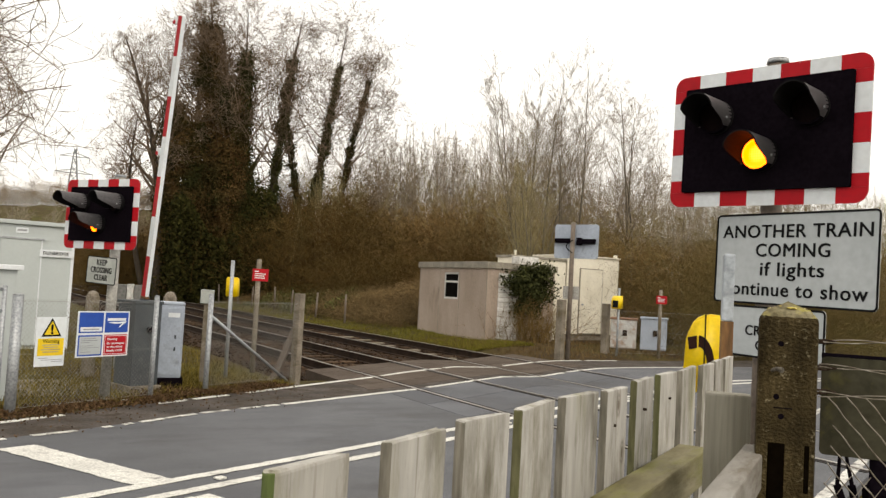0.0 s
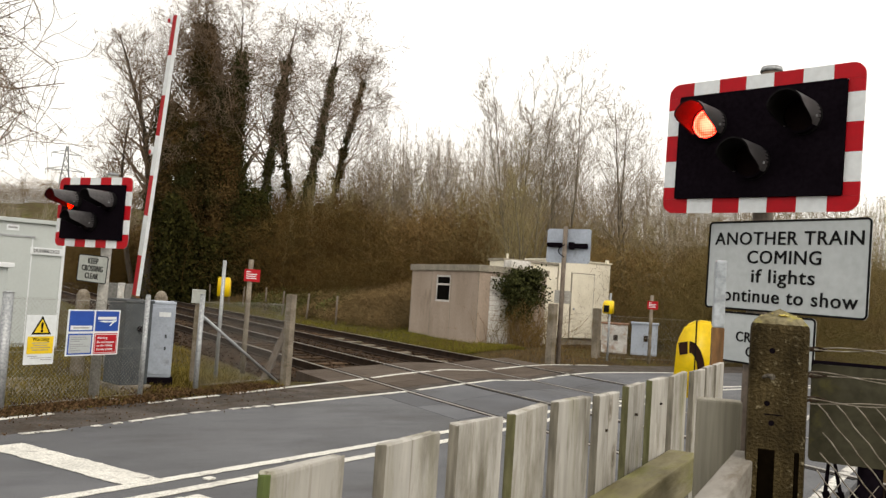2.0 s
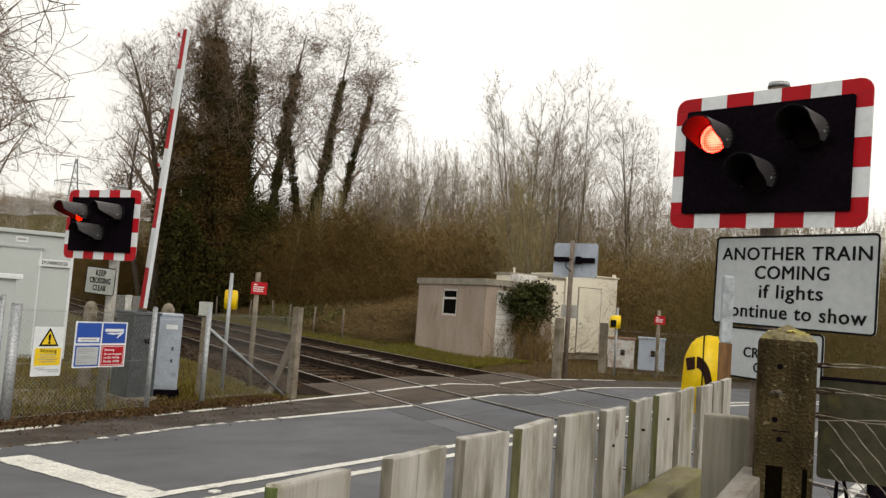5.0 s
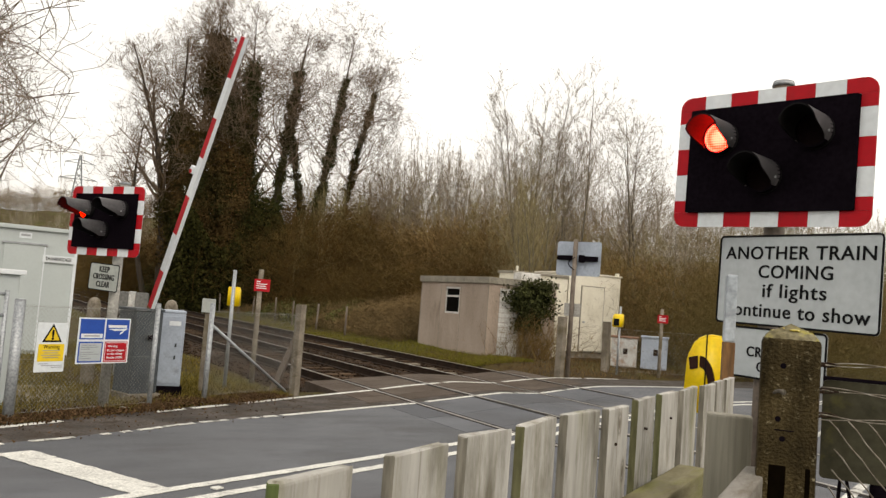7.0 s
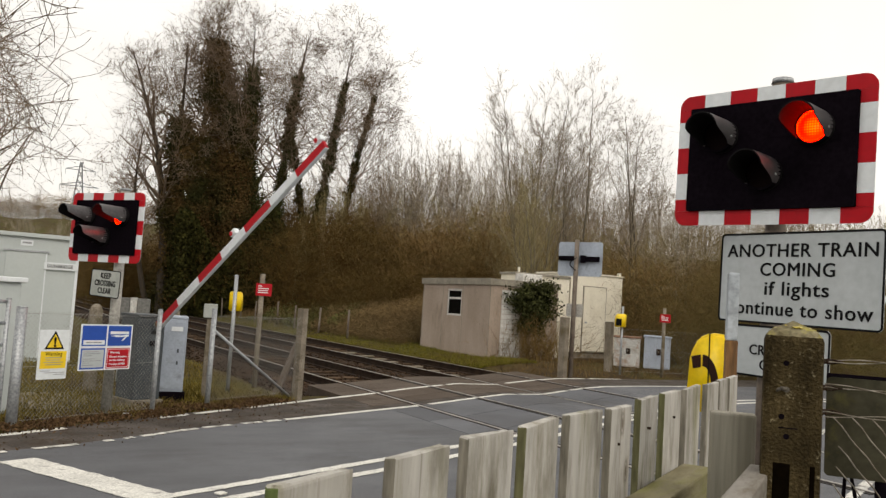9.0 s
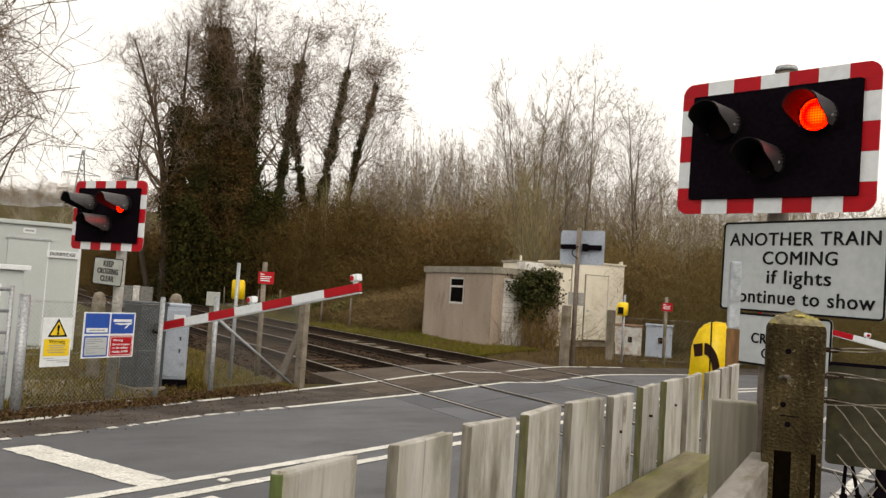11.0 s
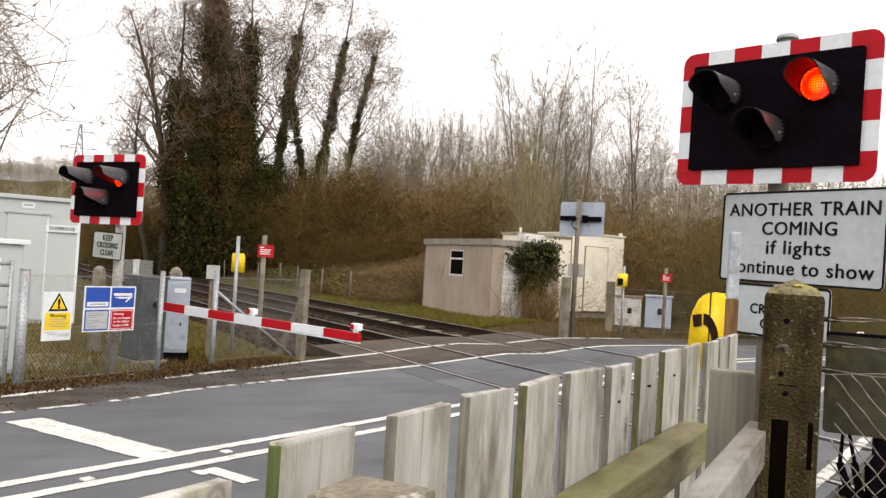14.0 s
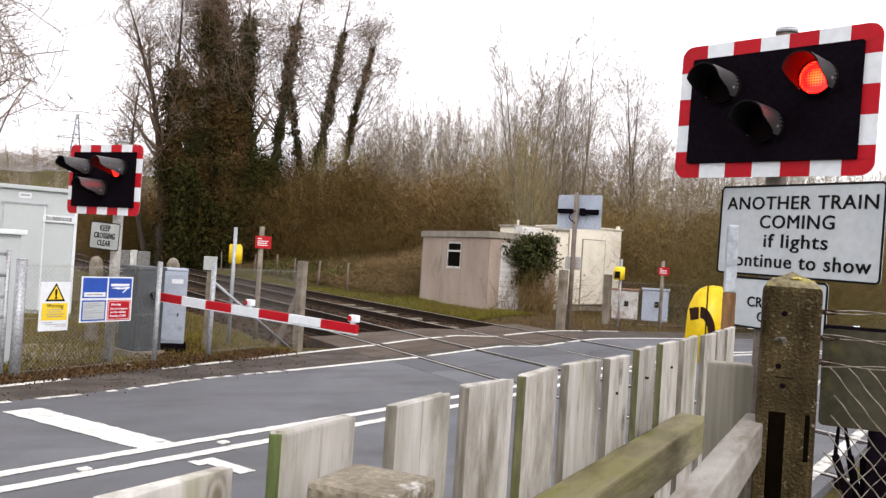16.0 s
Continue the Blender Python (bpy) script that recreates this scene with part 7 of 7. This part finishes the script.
def hut_verge(a, b):
    p = road_point(8.2 + 9 * a, 4.1 + 7 * b)
    return (p.x, p.y) if 11.9 < p.x < 30 and not (13.4 < p.x < 19.4 and 20.9 < p.y < 26) else None


blades("verge_grass", verge, 20000, 0.12, M_GRASS, "rough yellow-green verge grass along the fence", 1)
blades("bank_grass", far_bank, 22000, 0.09, M_BANKGRASS, "rough grass on the bank beyond the tracks", 2)
blades("bank_dead_grass", lambda a, b: (13.2 + 5.0 * b, 26 + 24 * a), 14000, 0.32, M_PALEGRASS, "pale dead grass at the foot of the scrub", 3)
rng = np.random.default_rng(64)
segs, cs = [], []
for i in range(30000):
    x, y = 12.9 + rng.uniform(0, 1) * 4.5, 25.6 + rng.uniform(0, 1) * 9
    top = 0.35 + 1.5 * max(0.0, noise.noise((x * 0.4, y * 0.3, 3.0)) + 0.35) * smooth(x, 12.9, 14.4)
    p = np.array([x, y, gz(x, y) + top * rng.uniform(0, 1) ** 0.7])
    d = rng.normal(size=3) * np.array([1, 1, 0.7])
    q = p + d * rng.uniform(0.15, 0.4) / np.linalg.norm(d)
    segs.append((*p, *q, 0.005, 0.003))
tagged(ribbons("bramble_tangle", segs, M_BRAMBLE), "pale dead bramble tangle on the bank by the hut", "brambles", kind="stuff")
for i in range(16000):
    x, y = 13.0 + rng.uniform(0, 1) * 4.0, 32 + rng.uniform(0, 1) * 13
    top = 0.2 + 0.9 * max(0.0, noise.noise((x * 0.5, y * 0.35, 8.0)) + 0.3)
    cs.append((x, y, gz(x, y) + top * rng.uniform(0, 1)))
tagged(leaves("ground_ivy", cs, 0.1, M_GROUNDIVY, None, rng), "low green ground ivy and weeds on the bank", "ivy", kind="stuff")
blades("hut_grass", hut_verge, 9000, 0.13, M_PALEGRASS, "pale dead grass around the huts and posts", 4)
def camera_verge(a, b):
    x, y = -7 + 16 * a, -8 + 12 * b
    gap = (y - ROAD_AT.y) * math.cos(radians(ROAD_TURN)) - (x - ROAD_AT.x) * math.sin(radians(ROAD_TURN))
    return (x, y) if gap < -4.1 and x < 4.6 else None


blades("field_grass", camera_verge, 16000, 0.1, M_GRASS, "short rough grass beside the wooden fence", 9)
blades("left_grass", lambda a, b: (-3 + 7.5 * a, 12.0 + 9 * b) if -3 + 7.5 * a < 4.2 else None, 14000, 0.12, M_GRASS, "short grass behind the wire fence", 6)

rng = np.random.default_rng(31)
cs = []
for i in range(15000):
    s = rng.uniform(-7, 3.2)
    heap = 0.55 + noise.noise((s * 1.1, 0.0, 4.0))
    p = road_point(s, n_outer(s) + rng.normal() * 0.14 + 0.16 + abs(rng.normal()) * 0.38 * max(0.1, heap))
    cs.append((p.x, p.y, 0.012 + rng.uniform(0, 0.03)))
tagged(leaves("leaf_litter", cs, 0.03, M_LITTER, None, rng, up=0.0), "drift of dead brown leaves along the footway", "leaves", kind="stuff")
cs = []
for i in range(600):
    s = rng.uniform(-9, 3)
    p = road_point(s, n_inner(s) + rng.uniform(-0.15, 0.9))
    cs.append((p.x, p.y, 0.008))
tagged(leaves("scattered_leaves", cs, 0.022, M_LITTER, None, rng), "scattered dead leaves on the footway", "leaves", kind="stuff")
bm = bmnew()
for i in range(5):
    bmesh.ops.create_icosphere(bm, subdivisions=2, radius=0.04 + 0.015 * (i % 3), matrix=Matrix.Translation((i * 0.045 - 0.1, 0.02 * (i % 2), 0.03)) @ Matrix.Diagonal((1.2, 0.8, 0.7, 1)))
for v in bm.verts:
    v.co += Vector([RT.uniform(-0.012, 0.012) for _ in range(3)])
tagged(part("paper_litter", bm, M_WHITE), "crumpled white paper litter by the fence", "litter")
bpy.data.objects["paper_litter"].matrix_basis = pose(1.66, 10.25, 0.0) @ Matrix.Scale(0.5, 4)

# a distant pylon
t = thing("electricity_pylon", along(5.2, 330, 14), "distant grey lattice electricity pylon", "pylon")
segs = []
for i in range(10):
    z0, z1 = i * 3.2, (i + 1) * 3.2
    w0, w1 = 3.2 * (1 - i / 11), 3.2 * (1 - (i + 1) / 11)
    for sx, sy in ((1, 1), (1, -1), (-1, 1), (-1, -1)):
        segs.append((sx * w0, sy * w0, z0, sx * w1, sy * w1, z1, 0.16, 0.16))
    for sx in (1, -1):
        segs += [(sx * w0, -w0, z0, -sx * w1, -w1, z1, 0.1, 0.1), (sx * w0, w0, z0, -sx * w1, w1, z1, 0.1, 0.1)]
strands("tower", segs, M_PYLON, t, sides=4)
for z, w_ in ((17, 7.5), (23, 6.5), (29, 5)):
    q = [(-w_, 0, z, 0, 0, z + 1.5, 0.13, 0.13), (w_, 0, z, 0, 0, z + 1.5, 0.13, 0.13), (-w_, 0, z, w_, 0, z, 0.15, 0.15), (-w_, 0, z, -w_, 0, z - 2, 0.1, 0.1), (w_, 0, z, w_, 0, z - 2, 0.1, 0.1)]
    strands("crossarm", q, M_PYLON, t, sides=4)


# ---- what moves ----
def lens_rows(lens, changes, lit_first):
    """A lens that turns its lit or its dark face to the road at each of the given times."""
    at = lens.matrix_basis.copy()
    side = 0 if lit_first else 180
    rows = [(0.0, at @ pose(0, 0, 0, 0, 0, side))]
    for c in changes:
        rows += [(c - 0.05 + 0.1 * k / 3, at @ pose(0, 0, 0, 0, 0, side + 60 * k)) for k in range(4)]
        side = (side + 180) % 360
    rows.append((16.0 if not changes or changes[-1] < 15.9 else 16.1, at @ pose(0, 0, 0, 0, 0, side)))
    return rows


LEFT_ON = [(0.95, 1.55), (1.95, 2.35), (2.65, 3.05), (3.35, 3.75), (4.15, 4.45), (4.85, 5.15), (5.55, 5.95), (6.25, 6.65), (6.95, 7.35), (7.65, 8.05), (8.35, 8.75), (9.15, 9.45), (9.85, 10.15), (10.55, 10.95),
           (11.25, 11.65), (12.05, 12.35), (12.75, 13.15), (13.45, 13.85), (14.15, 14.55), (14.95, 15.25), (15.65, 15.95)]
RIGHT_ON = [(0.95, 1.75), (2.25, 2.65), (3.05, 3.35), (3.75, 4.15), (4.45, 4.85), (5.15, 5.55), (5.95, 6.25), (6.65, 6.95), (7.35, 7.65), (8.05, 8.35), (8.75, 9.15), (9.45, 9.85), (10.15, 10.55), (10.95, 11.25),
            (11.65, 12.05), (12.35, 12.75), (13.15, 13.45), (13.85, 14.15), (14.55, 14.95), (15.25, 15.65)]
# seconds and degrees above level
BOOM_RISE = [(0.0, 83.5), (5.4, 83.5), (5.7, 82.8), (6.0, 80.6), (6.5, 73.8), (7.0, 65.6), (7.5, 57.5), (8.0, 50.2), (8.5, 42.8), (9.0, 35.0), (9.5, 27.6), (10.0, 20.6), (10.5, 14.6), (11.0, 10.3), (11.5, 7.6), (12.0, 5.0), (12.5, 2.2), (13.0, 0.4), (13.5, -0.5), (14.5, -0.5), (16.0, -0.5)]

BOOM_B_RISE = [r_ for r_ in BOOM_RISE if r_[0] < 10.6] + [(11.0, 11.7), (11.5, 7.5), (12.0, 1.0), (12.5, -0.8), (16.0, -0.8)]


def motions():
    for lamps in (NEAR_LAMPS, FAR_LAMPS):
        for lens, spans, first in ((lamps[0], LEFT_ON, False), (lamps[1], RIGHT_ON + [(15.95, 99)], False), (lamps[2], [(-1, 0.95)], True)):
            changes = [c for span in spans for c in span if 0 < c < 16]
            walk(lens, lens_rows(lens, changes, first))
    walk(boom, [(s_, BOOM_AT @ pose(0, 0, 0, 0, -a, 0)) for s_, a in BOOM_RISE])
    walk(boom_b, [(s_, BOOM2_AT @ pose(0, 0, 0, 0, -a, 0)) for s_, a in BOOM_B_RISE])


motions()
